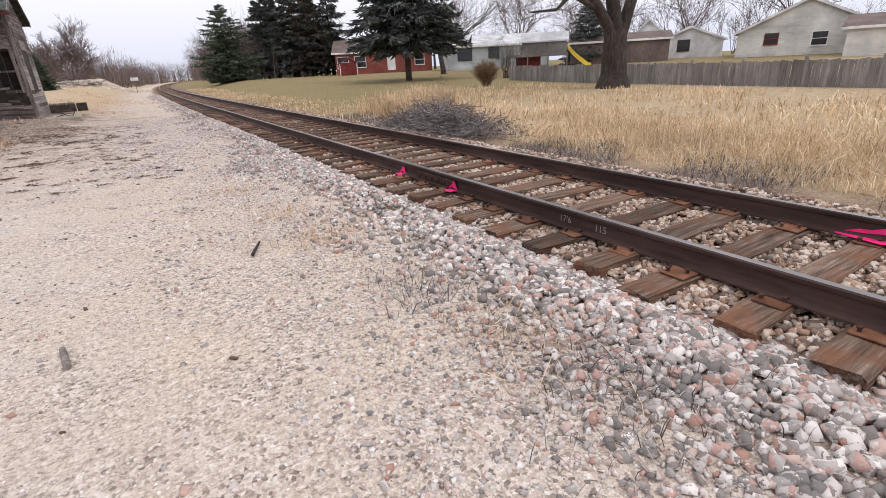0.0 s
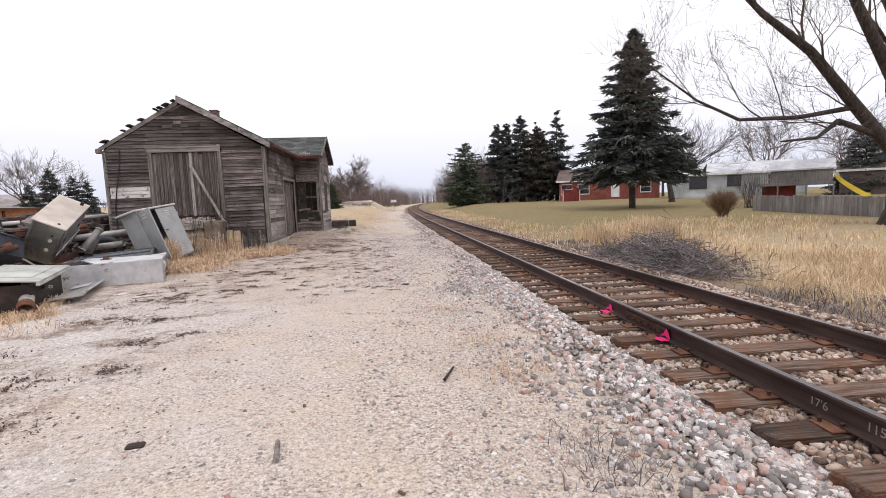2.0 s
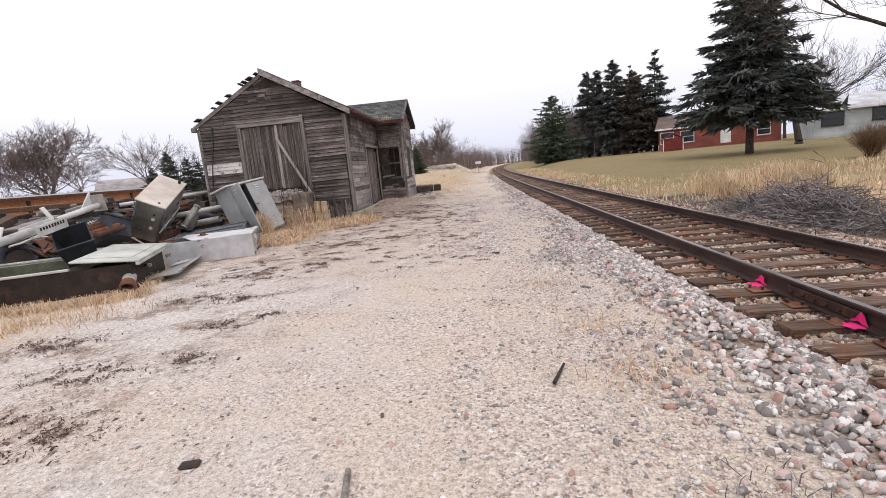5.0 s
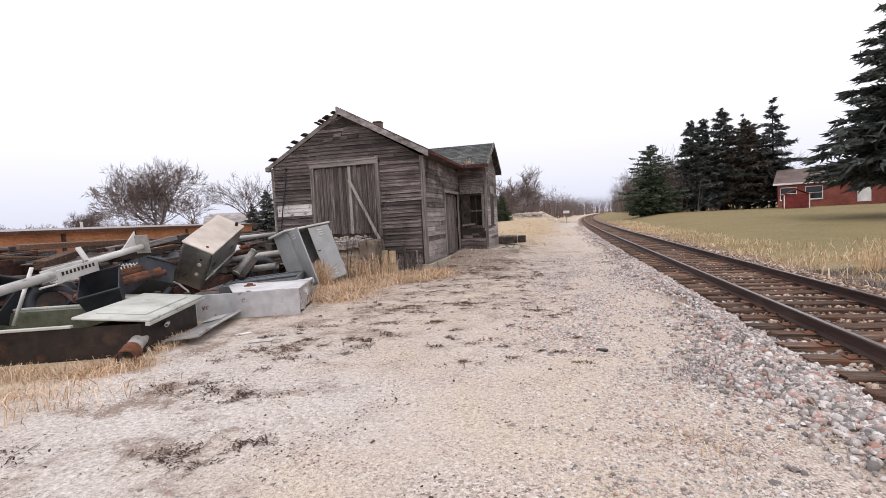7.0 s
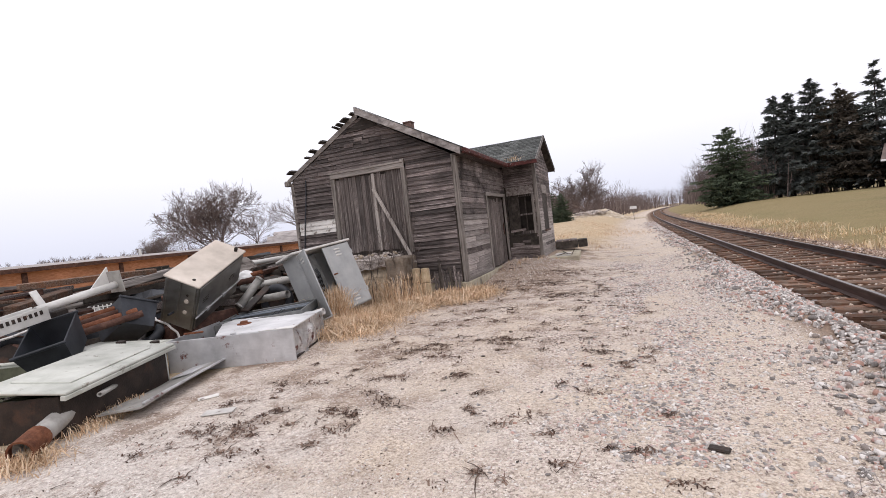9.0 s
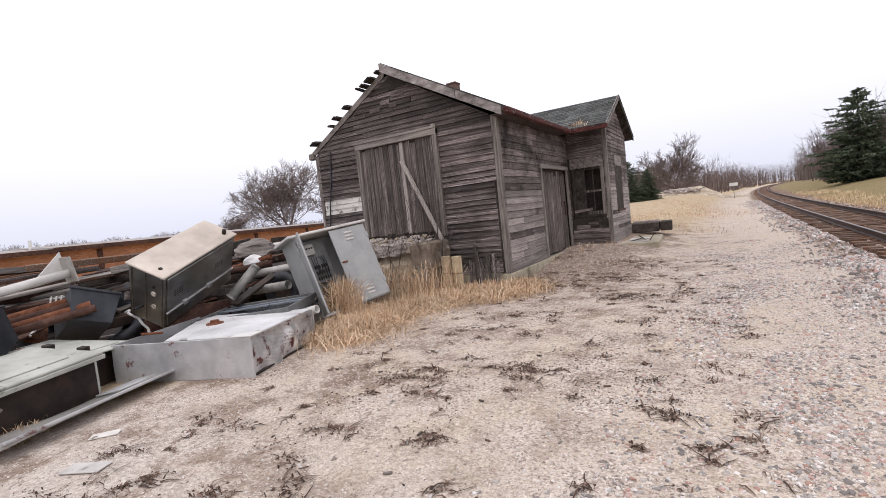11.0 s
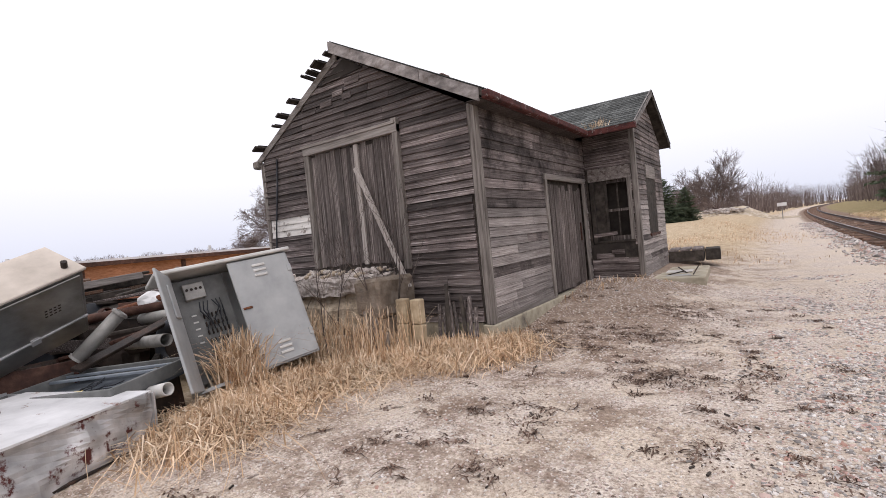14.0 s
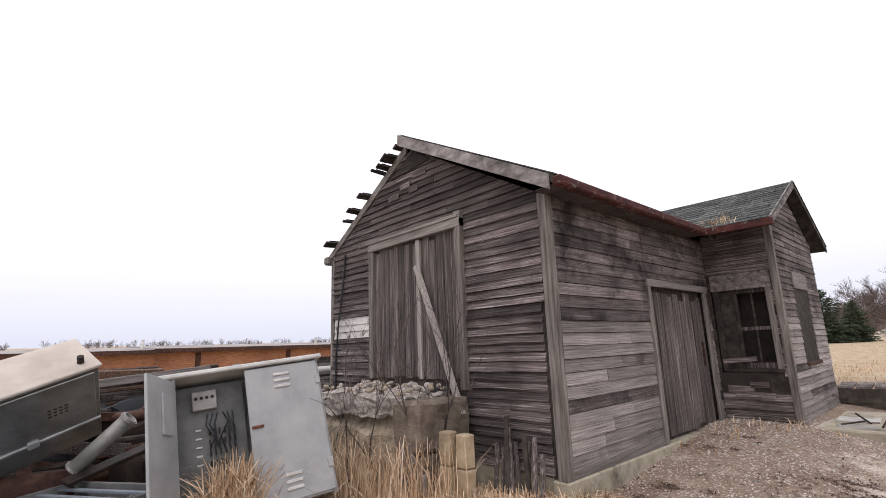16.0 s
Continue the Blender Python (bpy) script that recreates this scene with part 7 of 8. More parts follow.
def thicket(name, n, place, seed, label):
    """Dense leafless woods: thin stems and a haze of fine twigs; place gives x, y and height."""
    rg = np.random.default_rng(seed)
    V = []
    for _ in range(n):
        x, y, h = place(rg)
        z, k = gz(x, y), 34
        stems = rg.normal(0, 0.5, (3, 2))
        for sx, sy in stems:
            top = np.array((x + sx * 2.2, y + sy, z + h * rg.uniform(0.75, 1.0)))
            V.append(((x + sx - 0.07, y + sy, z - 0.1), (x + sx + 0.07, y + sy, z - 0.1), top))
        hh = h * rg.uniform(0.18, 0.92, k)
        az = rg.uniform(0, 2 * np.pi, k)
        rr = np.abs(rg.normal(0, 0.16, k)) * h
        p = np.stack([x + rr * np.cos(az), y + rr * np.sin(az), z + hh], -1)
        d = np.stack([np.cos(az) * 0.5 + rg.normal(0, 0.3, k), np.sin(az) * 0.5, rg.uniform(0.5, 1.4, k)], -1) * rg.uniform(0.08, 0.2, (k, 1)) * h
        w = np.stack([np.full(k, 0.022), np.zeros(k), np.zeros(k)], -1) * rg.uniform(0.6, 1.5, (k, 1))
        V.extend(np.stack([p - w, p + w, p + d], 1).tolist())
    V = np.asarray(V, float).reshape(-1, 3)
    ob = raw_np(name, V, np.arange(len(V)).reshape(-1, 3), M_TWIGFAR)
    return tagged(ob, label, "woods", kind="stuff")


wrg = random.Random(9)


def wood_left(rg):
    y = rg.uniform(125, 290)
    return track_x(y) - rg.uniform(7, 75), y, rg.uniform(5.5, 10)


def wood_right(rg):
    y = 72 + 230 * rg.random() ** 1.4
    return track_x(y) + rg.uniform(7.5, 22), y, rg.uniform(5.0, 9.5)


def wood_end(rg):
    return rg.uniform(-10, 90), rg.uniform(320, 380), rg.uniform(8, 12)


thicket("far_woods", 1000, wood_left, 10, "grey-brown leafless woods along the far field")
thicket("track_woods", 480, wood_right, 13, "leafless thicket closing in beside the far track")
thicket("end_woods", 420, wood_end, 14, "leafless woods across the end of the track")
spots = [(-wrg.uniform(180, 260), wrg.uniform(-90, 260), wrg.uniform(2.6, 4.2)) for _ in range(300)]
spots += [(wrg.uniform(-200, -60), wrg.uniform(210, 270), wrg.uniform(4, 6)) for _ in range(110)]
woodland("horizon_woods", spots, 11, "low hazy tree line on the horizon")
spots = [(wrg.uniform(60, 110), wrg.uniform(-10, 120), wrg.uniform(6, 10)) for _ in range(50)]
woodland("town_woods", spots, 12, "bare treetops behind the houses")


def blades(name, places, heights, mat, label, category="grass", width=0.006, lean=0.35, seed=1):
    """Many bent grass blades as one mass."""
    rg = np.random.default_rng(seed)
    n = len(places)
    P, h = np.asarray(places, float), np.asarray(heights, float)[:, None]
    az = rg.uniform(0, 2 * np.pi, n)
    d = np.stack([np.cos(az), np.sin(az), np.zeros(n)], -1)
    az2 = rg.uniform(0, 2 * np.pi, n)
    sd = np.stack([np.cos(az2), np.sin(az2), np.zeros(n)], -1) * width * rg.uniform(0.6, 1.5, (n, 1))
    ln_ = np.abs(rg.normal(0, lean, (n, 1)))
    up_ = np.array([0, 0, 1.0])
    m1 = P + up_ * h * 0.55 + d * h * ln_ * 0.35
    side = np.cross(d, up_) * rg.normal(0, 0.35, (n, 1))
    m2 = P + up_ * h * np.clip(0.9 - 0.25 * ln_, 0.3, 0.9) + (d * 0.75 + side * 0.4) * h * ln_
    tip = P + up_ * h * np.clip(1 - 0.5 * ln_, 0.12, 1) + (d * 1.1 + side) * h * ln_
    V = np.stack([P - sd, P + sd, m1 - sd * 0.9, m1 + sd * 0.9, m2 - sd * 0.6, m2 + sd * 0.6, tip], 1).reshape(-1, 3)
    base = (np.arange(n) * 7)[:, None]
    T = np.concatenate([base + [0, 1, 3], base + [0, 3, 2], base + [2, 3, 5], base + [2, 5, 4], base + [4, 5, 6]], 0)
    ob = raw_np(name, V, T, mat)
    return tagged(ob, label, category, kind="stuff")


def in_patches(n, x0, x1, y0, y1, thr, scale, seed, z=0.0):
    rg = np.random.default_rng(seed)
    out = []
    while len(out) < n:
        x, y = rg.uniform(x0, x1), rg.uniform(y0, y1)
        if noise.noise((x * scale, y * scale, seed)) + rg.normal(0, 0.12) > thr:
            out.append((x, y, gz(x, y) + z))
    return np.array(out)


vr = np.random.default_rng(40)
# pale tall grass between track and lawn
pl = in_patches(24000, 6.7, 10.5, -3, 12.5, -0.2, 0.5, 41)
hh = (0.1 + 0.48 * vr.uniform(0, 1, len(pl)) ** 1.6) * np.interp(pl[:, 0], [6.7, 7.6, 10.5], [0.4, 1.0, 0.7])
blades("tall_grass", pl, hh, M_TALLGRASS, "tall pale straw-coloured grass beside the track", width=0.0035, lean=0.95, seed=42)
pl = in_patches(9000, 8.5, 20, -3, 24, -0.1, 0.35, 43)
blades("field_grass", pl, vr.uniform(0.1, 0.32, len(pl)), M_TALLGRASS, "dry matted grass in the field", width=0.01, lean=0.7, seed=44)
pl = in_patches(3600, 6.9, 9.2, 12.0, 16.5, 0.0, 0.6, 45)
blades("tall_grass_clump", pl, vr.uniform(0.3, 1.0, len(pl)), M_TALLGRASS, "clump of tall seeding grass beside the track", width=0.006, lean=0.4, seed=46)
pl = in_patches(6500, 6.1, 8.4, 13, 75, -0.05, 0.4, 47)
pl[:, 0] += [track_x(q) - 4.2 for q in pl[:, 1]]
blades("verge_grass", pl, vr.uniform(0.04, 0.3, len(pl)), M_TALLGRASS, "low dry verge grass along the track", width=0.01, lean=0.7, seed=48)
pl = in_patches(7000, 6.15, 7.4, 0, 17, -0.15, 0.7, 49)
blades("verge_weeds", pl, vr.uniform(0.03, 0.2, len(pl)), M_BRUSH, "grey withered weeds along the far rail", "weeds", width=0.004, lean=1.3, seed=50)
# straw grass round the scrap heap and depot front
def band_places(n, pts, half, seed):
    rg = np.random.default_rng(seed)
    out = []
    segs = list(zip(pts, pts[1:]))
    for _ in range(n):
        a, b = segs[rg.integers(len(segs))]
        t = rg.random()
        x, y = a[0] + (b[0] - a[0]) * t + rg.normal(0, half), a[1] + (b[1] - a[1]) * t + rg.normal(0, half * 0.8)
        out.append((x, y, gz(x, y)))
    return np.array(out)


pl = np.concatenate([band_places(26000, [(-4.75, 13.3), (-5.0, 14.4), (-4.9, 15.6), (-4.4, 16.4), (-3.8, 16.9), (-3.45, 17.1)], 0.33, 50), band_places(2600, [(-5.3, 14.2), (-5.75, 15.3), (-6.6, 16.0)], 0.15, 51)])
blades("straw_grass", pl, 0.04 + 0.3 * vr.uniform(0, 1, len(pl)) ** 1.8, M_DRYGRASS, "tawny dead grass in front of the depot", width=0.006, lean=1.9, seed=52)
pl = band_places(800, [(-5.75, 14.4), (-5.6, 14.7)], 0.08, 53)
blades("cabinet_grass", pl, vr.uniform(0.25, 0.95, len(pl)), M_DRYGRASS, "long dead grass hanging out of the cabinet", width=0.006, lean=0.45, seed=54)
pl = np.concatenate([band_places(5000, [(-9.5, 7.3), (-7.5, 7.7), (-5.6, 8.2), (-5.0, 8.5)], 0.17, 55), band_places(500, [(-5.3, 9.0), (-5.6, 10.0)], 0.1, 56), band_places(1200, [(-8.5, 6.3), (-6, 6.9), (-4.6, 7.6)], 0.4, 57)])
blades("heap_edge_grass", pl, vr.uniform(0.03, 0.18, len(pl)), M_DRYGRASS, "short straw grass along the scrap heap", width=0.004, lean=1.0, seed=58)
pl = np.concatenate([band_places(90, [(-3.2, 19.5), (-3.2, 21.5), (-2.2, 22.0)], 0.25, 59), band_places(3500, [(-1.5, 28), (-6, 33), (0.3, 40), (-3, 55)], 1.3, 60)])
blades("wall_foot_grass", pl, vr.uniform(0.04, 0.16, len(pl)), M_DRYGRASS, "thin dead grass at the wall foot", width=0.008, lean=0.6, seed=61)
pl = in_patches(7000, -16, -8.8, -1, 8, -0.2, 0.4, 62)
blades("rough_grass", pl, vr.uniform(0.12, 0.4, len(pl)), M_DRYGRASS, "rough straw grass beyond the drive", width=0.008, lean=0.4, seed=63)
pl = band_places(1500, [(-7.0, 15.75), (-6.0, 15.85), (-5.1, 15.95), (-4.5, 16.6)], 0.14, 66)
blades("dock_grass", pl, vr.uniform(0.15, 0.95, len(pl)), M_DRYGRASS, "tall dead grass in front of the dock", width=0.004, lean=0.4, seed=67)
# grass tuft in the roof valley
pl = np.stack([vr.normal(-3.05, 0.12, 150), vr.normal(21.9, 0.12, 150), np.full(150, 3.72)], -1)
blades("roof_grass", pl, vr.uniform(0.08, 0.28, 150), M_DRYGRASS, "tuft of dead grass in the roof valley", width=0.004, lean=0.6, seed=64)
# weed tufts at the edge of the ballast
for k, (x, y, r, n) in enumerate(((1.75, 3.1, 0.22, 260), (1.95, 2.2, 0.25, 300), (1.62, 4.6, 0.2, 240), (2.05, 1.55, 0.28, 320), (1.55, 5.6, 0.18, 160), (1.3, 7.2, 0.2, 140), (1.7, 8.8, 0.2, 140))):
    pl = np.stack([vr.normal(x, r, n), vr.normal(y, r, n), np.full(n, 0.0)], -1)
    blades("weed_tuft", pl, vr.uniform(0.02, 0.13, n), M_DRYGRASS if k % 3 else M_BRUSH, "withered weed tuft at the edge of the ballast", "weeds", width=0.0025, lean=1.3, seed=70 + k)
# flattened dead weed mats on the drive
for k, (x, y, rx, ry) in enumerate(((-3.17, 5.28, 0.4, 0.14), (-2.27, 5.5, 0.2, 0.12), (-2.5, 4.2, 0.22, 0.16), (-3.0, 4.3, 0.3, 0.2), (-2.11, 6.76, 0.18, 0.1), (-2.5, 6.5, 0.25, 0.12), (-2.86, 7.7, 0.3, 0.12), (-3.9, 9.2, 0.35, 0.15), (-1.45, 12.6, 0.22, 0.16), (-2.46, 12.55, 0.24, 0.14), (-1.88, 14.1, 0.14, 0.1), (-1.25, 16.5, 0.4, 0.22), (-1.44, 19.5, 0.45, 0.3), (-2.4, 17.6, 0.55, 0.25), (-1.6, 18.2, 0.5, 0.25), (-1.77, 11.1, 0.2, 0.1), (-2.5, 9.8, 0.16, 0.12), (-1.56, 12.8, 0.2, 0.1), (-2.64, 12.2, 0.25, 0.1), (-3.46, 9.5, 0.3, 0.12), (-3.3, 18.0, 0.4, 0.2), (-3.6, 7.9, 0.4, 0.15), (-4.3, 6.2, 0.4, 0.2))):
    n = int(900 * rx * ry / 0.08) + 90
    pl = np.stack([vr.normal(x, rx * 0.75, n), vr.normal(y, ry * 0.9, n), np.zeros(n)], -1)
    pl[:, 2] = [gz(a, b) + 0.004 for a, b in pl[:, :2]]
    pl = pl[[noise.noise((p[0] * 5, p[1] * 5, k)) + 0.5 * noise.noise((p[0] * 14, p[1] * 11, k)) > -0.02 for p in pl]]
    n = len(pl)
    blades("weed_mat", pl, vr.uniform(0.006, 0.026, n), M_DEADWEED, "flattened dark dead weeds on the gravel", "weeds", width=0.006, lean=3.2, seed=100 + k)
pl = []
for k in range(230):
    x, y = vr.uniform(-4.2, 0.6), vr.uniform(8.5, 21)
    r, n = vr.uniform(0.02, 0.09), int(vr.integers(8, 46))
    q = np.stack([vr.normal(x, r, n), vr.normal(y, r * 0.7, n), np.zeros(n)], -1)
    q[:, 2] = [gz(a, b) + 0.003 for a, b in q[:, :2]]
    pl.append(q)
pl = np.concatenate(pl)
blades("dead_tufts", pl, vr.uniform(0.008, 0.035, len(pl)), M_DEADWEED, "small dark dead tufts dotted over the drive", "weeds", width=0.007, lean=3.4, seed=140)
# grey brush pile beyond the track
v, f = [], []
prg = random.Random(15)
for k in range(2600):
    a = Vector((prg.gauss(6.85, 0.4), prg.gauss(10.9, 1.1), 0))
    a.z = abs(prg.gauss(0, 0.26)) * math.exp(-((a.x - 6.85) / 0.7) ** 2 - ((a.y - 10.9) / 1.6) ** 2)
    d = Vector((prg.gauss(0, 1), prg.gauss(0, 1), prg.gauss(0.15, 0.3))).normalized()
    p = a
    for s in range(3):
        q = p + d * prg.uniform(0.08, 0.24)
        q.z = max(q.z, 0.02)
        tube_into(v, f, p, q, 0.008, 0.005, 3)
        d = (d + Vector((prg.gauss(0, 0.25), prg.gauss(0, 0.25), prg.gauss(0, 0.2)))).normalized()
        p = q
tagged(raw("brush_pile", v, f, M_BRUSH), "heap of grey cut brush beside the track", "brush pile", kind="stuff")
loose("litter_sheet", box_bm((-0.14, -0.1, 0), (0.14, 0.1, 0.02), 0.005), M_WHITEBOARD, pose(6.6, 11.0, 0.34, 20, 15, 30), "scrap of white plastic on the brush pile", "litter")
# bushes on the lawn and saplings by the dock
def shrub(m, h, seed, label, n=26, mat=None, depth=2):
    t = thing("shrub", m, label, "shrub", "bare shrubs")
    rg = random.Random(seed)
    v, f = [], []
    for k in range(n):
        d = Vector((rg.gauss(0, 0.35), rg.gauss(0, 0.35), 1)).normalized()
        grow(v, f, rg, Vector((rg.gauss(0, 0.1 * h), rg.gauss(0, 0.1 * h), 0)), d, h * rg.uniform(0.5, 0.8), 0.01 + 0.004 * h, depth, 0.0, 26, 2, 0.004)
    raw("crown", v, f, mat or M_TWIG, t)
    return t


shrub(pose(19.2, 25.2, gz(19.2, 25.2)), 1.05, 1, "rusty-brown clipped shrub on the lawn", n=230, mat=M_RUSTSHRUB)
shrub(pose(25.6, 31.0, gz(25, 31)), 2.0, 2, "bare grey shrub at the fence end", n=40)
shrub(pose(-5.55, 16.05, 0.0), 1.5, 3, "thin leafless sapling beside the dock", n=3)
shrub(pose(-4.75, 16.7, 0.0), 2.0, 4, "thin leafless sapling against the depot", n=5)
shrub(pose(-6.9, 16.0, 0.0), 1.1, 5, "thin leafless sapling beside the dock", n=3)

# ---- fence ----
fence = thing("fence", pose(23.8, 28.5, 0), "weathered grey board fence round the back yards", "fence")
fa, fb = Vector((0, 0, 0)), Vector((-3.2, -37.5, 0))
fl = (fb - fa).length
fu = (fb - fa) / fl
frg = random.Random(3)
pick = []
for k in range(4):
    bm = box_bm((-0.068, -0.011, 0), (0.068, 0.011, 1.0 + 0.01 * k), 0.004)
    me = bpy.data.meshes.new("board")
    bm.to_mesh(me)
    bm.free()
    me.materials.append(M_FENCE)
    pick.append(me)
nb = int(fl / 0.146)
for k in range(nb):
    p = fa + fu * (0.146 * k)
    ob = new("board", frg.choice(pick))
    ob.parent = fence
    ob.matrix_basis = Matrix.Translation((p.x, p.y, gz(23.8 + p.x, 28.5 + p.y))) @ Matrix.Rotation(math.atan2(fu.y, fu.x), 4, "Z") @ pose(0, 0, 0, frg.uniform(-1, 1), frg.uniform(-0.8, 0.8), 0) @ Matrix.Diagonal((1, 1, 0.95 * frg.uniform(0.97, 1.03), 1))
for k in range(0, 16):
    p = fa + fu * (2.4 * k)
    part("post", box_bm((p.x + 0.03, p.y - 0.05, 0), (p.x + 0.13, p.y + 0.05, 1.1), 0.008), M_FENCE, fence)
for zz in (0.2, 0.75):
    rail_m = Matrix.Translation((0.04, 0, zz + 0.1)) @ Matrix.Rotation(math.atan2(fu.y, fu.x), 4, "Z")
    part("fence_rail", box_bm((0, -0.02, -0.04), (fl, 0.02, 0.04), 0, rail_m), M_FENCE, fence)


# ---- houses ----
def window(parent, x, z, w, h, y, trim=M_WHITE, bars=True):
    fr = part("window", box_bm((x - w / 2 - 0.08, y - 0.06, z - 0.08), (x + w / 2 + 0.08, y + 0.02, z + h + 0.08), 0.01), trim, parent)
    part("pane", box_bm((x - w / 2, y - 0.07, z), (x + w / 2, y - 0.058, z + h)), M_GLASS, fr)
    if bars:
        part("glazing_bar", box_bm((x - w / 2, y - 0.085, z + h / 2 - 0.025), (x + w / 2, y - 0.072, z + h / 2 + 0.025)), trim, fr)
    part("window_sill", box_bm((x - w / 2 - 0.1, y - 0.1, z - 0.13), (x + w / 2 + 0.1, y, z - 0.08), 0.008), trim, fr)
    return fr


def house(name, m, w, d, eave, ridge, wall, roofm, label, along_x=True, wins=(), course=0.0, trim=M_WHITE, over=0.4):
    """A gabled house: front wall on y = 0 facing -y; ridge along x, or along y for a gable front."""
    t = thing(name, m, label, "house")
    part("wall", box_bm((-w / 2, 0, -0.6), (w / 2, d, eave)), wall, t)
    if along_x:
        prism("gable", [(0, eave), (d, eave), (d / 2, ridge)], -w / 2, w / 2, "x", wall, t)
        for s in (0, 1):
            ye, yr = (-over, d / 2) if s == 0 else (d + over, d / 2)
            drop = (ridge - eave) / (d / 2) * over
            prism("roof", [(ye, eave - drop + 0.12), (yr, ridge + 0.12), (yr, ridge), (ye, eave - drop)], -w / 2 - over, w / 2 + over, "x", roofm, t)
        part("fascia", box_bm((-w / 2 - over, -over - 0.03, eave - (ridge - eave) / (d / 2) * over - 0.1), (w / 2 + over, -over, eave - (ridge - eave) / (d / 2) * over + 0.1), 0.01), trim, t)
    else:
        prism("gable", [(-w / 2, eave), (w / 2, eave), (0, ridge)], 0.0, d, "y", wall, t)
        for s in (-1, 1):
            drop = (ridge - eave) / (w / 2) * over
            prism("roof", [(s * (w / 2 + over), eave - drop + 0.12), (0, ridge + 0.12), (0, ridge), (s * (w / 2 + over), eave - drop)], -over, d + over, "y", roofm, t)
            prism("bargeboard", [(s * (w / 2 + over), eave - drop + 0.1), (0, ridge + 0.1), (0, ridge - 0.1), (s * (w / 2 + over), eave - drop - 0.1)], -over - 0.04, -over - 0.002, "y", trim, t)
    if course:
        z = course
        while z < (eave if along_x else ridge) - 0.15:
            hw2 = w / 2 if z < eave else w / 2 * (ridge - z) / (ridge - eave)
            v = [(-hw2, -0.03, z), (hw2, -0.03, z), (hw2, -0.004, z + course - 0.01), (-hw2, -0.004, z + course - 0.01), (-hw2, -0.004, z), (hw2, -0.004, z)]
            raw("siding_board", v, [(0, 1, 2, 3), (1, 0, 4, 5)], wall, t)
            z += course
    for x, z, ww, hh, *tm in wins:
        window(t, x, z, ww, hh, 0.0 - (0.03 if course else 0), tm[0] if tm else trim)
    return t


house("sage_house", pose(39.5, 48.8, gz(39, 48), 0, 0, -22), 12, 8, 2.7, 3.9, M_SAGE, M_GREYROOF, "low pale blue-grey house with a light metal roof", wins=((-4.6, 1.15, 1.6, 1.15, M_DARKWOOD), (-1.0, 1.3, 1.2, 1.0, M_DARKWOOD), (3.0, 1.2, 1.4, 1.1)), course=0.24)
red = house("brick_house", pose(30.6, 63.0, gz(31, 62), 0, 0, -26), 13, 9, 2.8, 4.4, M_REDBRICK, M_DARKROOF, "red brick house with a brown roof behind the lawn", wins=((-5.5, 0.9, 1.4, 1.3), (-3.2, 0.9, 1.4, 1.3), (4.8, 0.9, 1.2, 1.2)), course=0.0)
part("picture_window", box_bm((0.4, -0.08, 0.3), (1.5, 0.0, 2.2), 0.01), M_WHITE, red)
shed = thing("red_shed", pose(24.2, 60.0, gz(24.2, 60), 0, 0, -18), "small red garden shed with white corners", "shed")
part("wall", box_bm((-1.1, 0, 0), (1.1, 1.8, 1.45)), M_REDPAINT, shed)
prism("roof", [(-1.25, 1.4), (0, 2.05), (1.25, 1.4), (1.25, 1.32), (0, 1.95), (-1.25, 1.32)], -0.15, 1.95, "y", M_REDPAINT, shed)
for x in (-1.1, 1.0):
    part("corner_trim", box_bm((x, -0.02, 0), (x + 0.1, 0.0, 1.45), 0.004), M_WHITE, shed)
part("door", box_bm((-0.5, -0.015, 0.05), (0.5, 0.0, 1.35), 0.004), M_REDPAINT, shed)
house("gable_house", pose(54.0, 22.9, 0.1, 0, 0, -67), 10.6, 11, 2.9, 5.4, M_PALE, M_DARKROOF, "pale sided house with a gable end behind the fence", along_x=False, wins=((-2.5, 1.75, 1.0, 0.85, M_REDPAINT), (1.2, 1.45, 1.1, 1.1)), course=0.22)
house("pale_cottage", pose(49.6, 14.6, 0, 0, 0, -74), 6.5, 8, 2.7, 3.6, M_PALE, M_DARKROOF, "pale sided house with a low roof behind the fence", along_x=True, wins=((0.5, 1.9, 0.9, 1.6),), course=0.22)
house("white_house", pose(57.2, 36.0, 0.2, 0, 0, -57), 7.0, 9, 2.6, 4.0, M_WHITE, M_GREYROOF, "white house with a shallow gable behind the old tree", along_x=False, wins=((-0.6, 1.5, 1.2, 1.1, M_DARKWOOD),), course=0.24)
house("white_cottage", pose(58.0, 42.2, 0.2, 0, 0, -54), 4.6, 7, 3.2, 5.4, M_WHITE, M_GREYROOF, "narrow white house behind the old tree", along_x=False, wins=((0.3, 1.6, 0.7, 1.3, M_DARKWOOD),), course=0.24)
house("far_house", pose(-66, 92, gz(-66, 92), 0, 0, 35), 12, 8, 2.4, 4.2, M_WHITE, M_FLATROOF, "small white house far beyond the scrap heap", wins=((-3, 1.2, 1.2, 1.2), (2.5, 1.2, 1.2, 1.2)))
house("far_garage", pose(-52, 72, gz(-52, 72), 0, 0, 36), 9, 6, 1.9, 3.0, M_PALE, M_FLATROOF, "low pale shed far beyond the scrap heap", along_x=True, wins=((2, 0.8, 1.4, 0.7),))

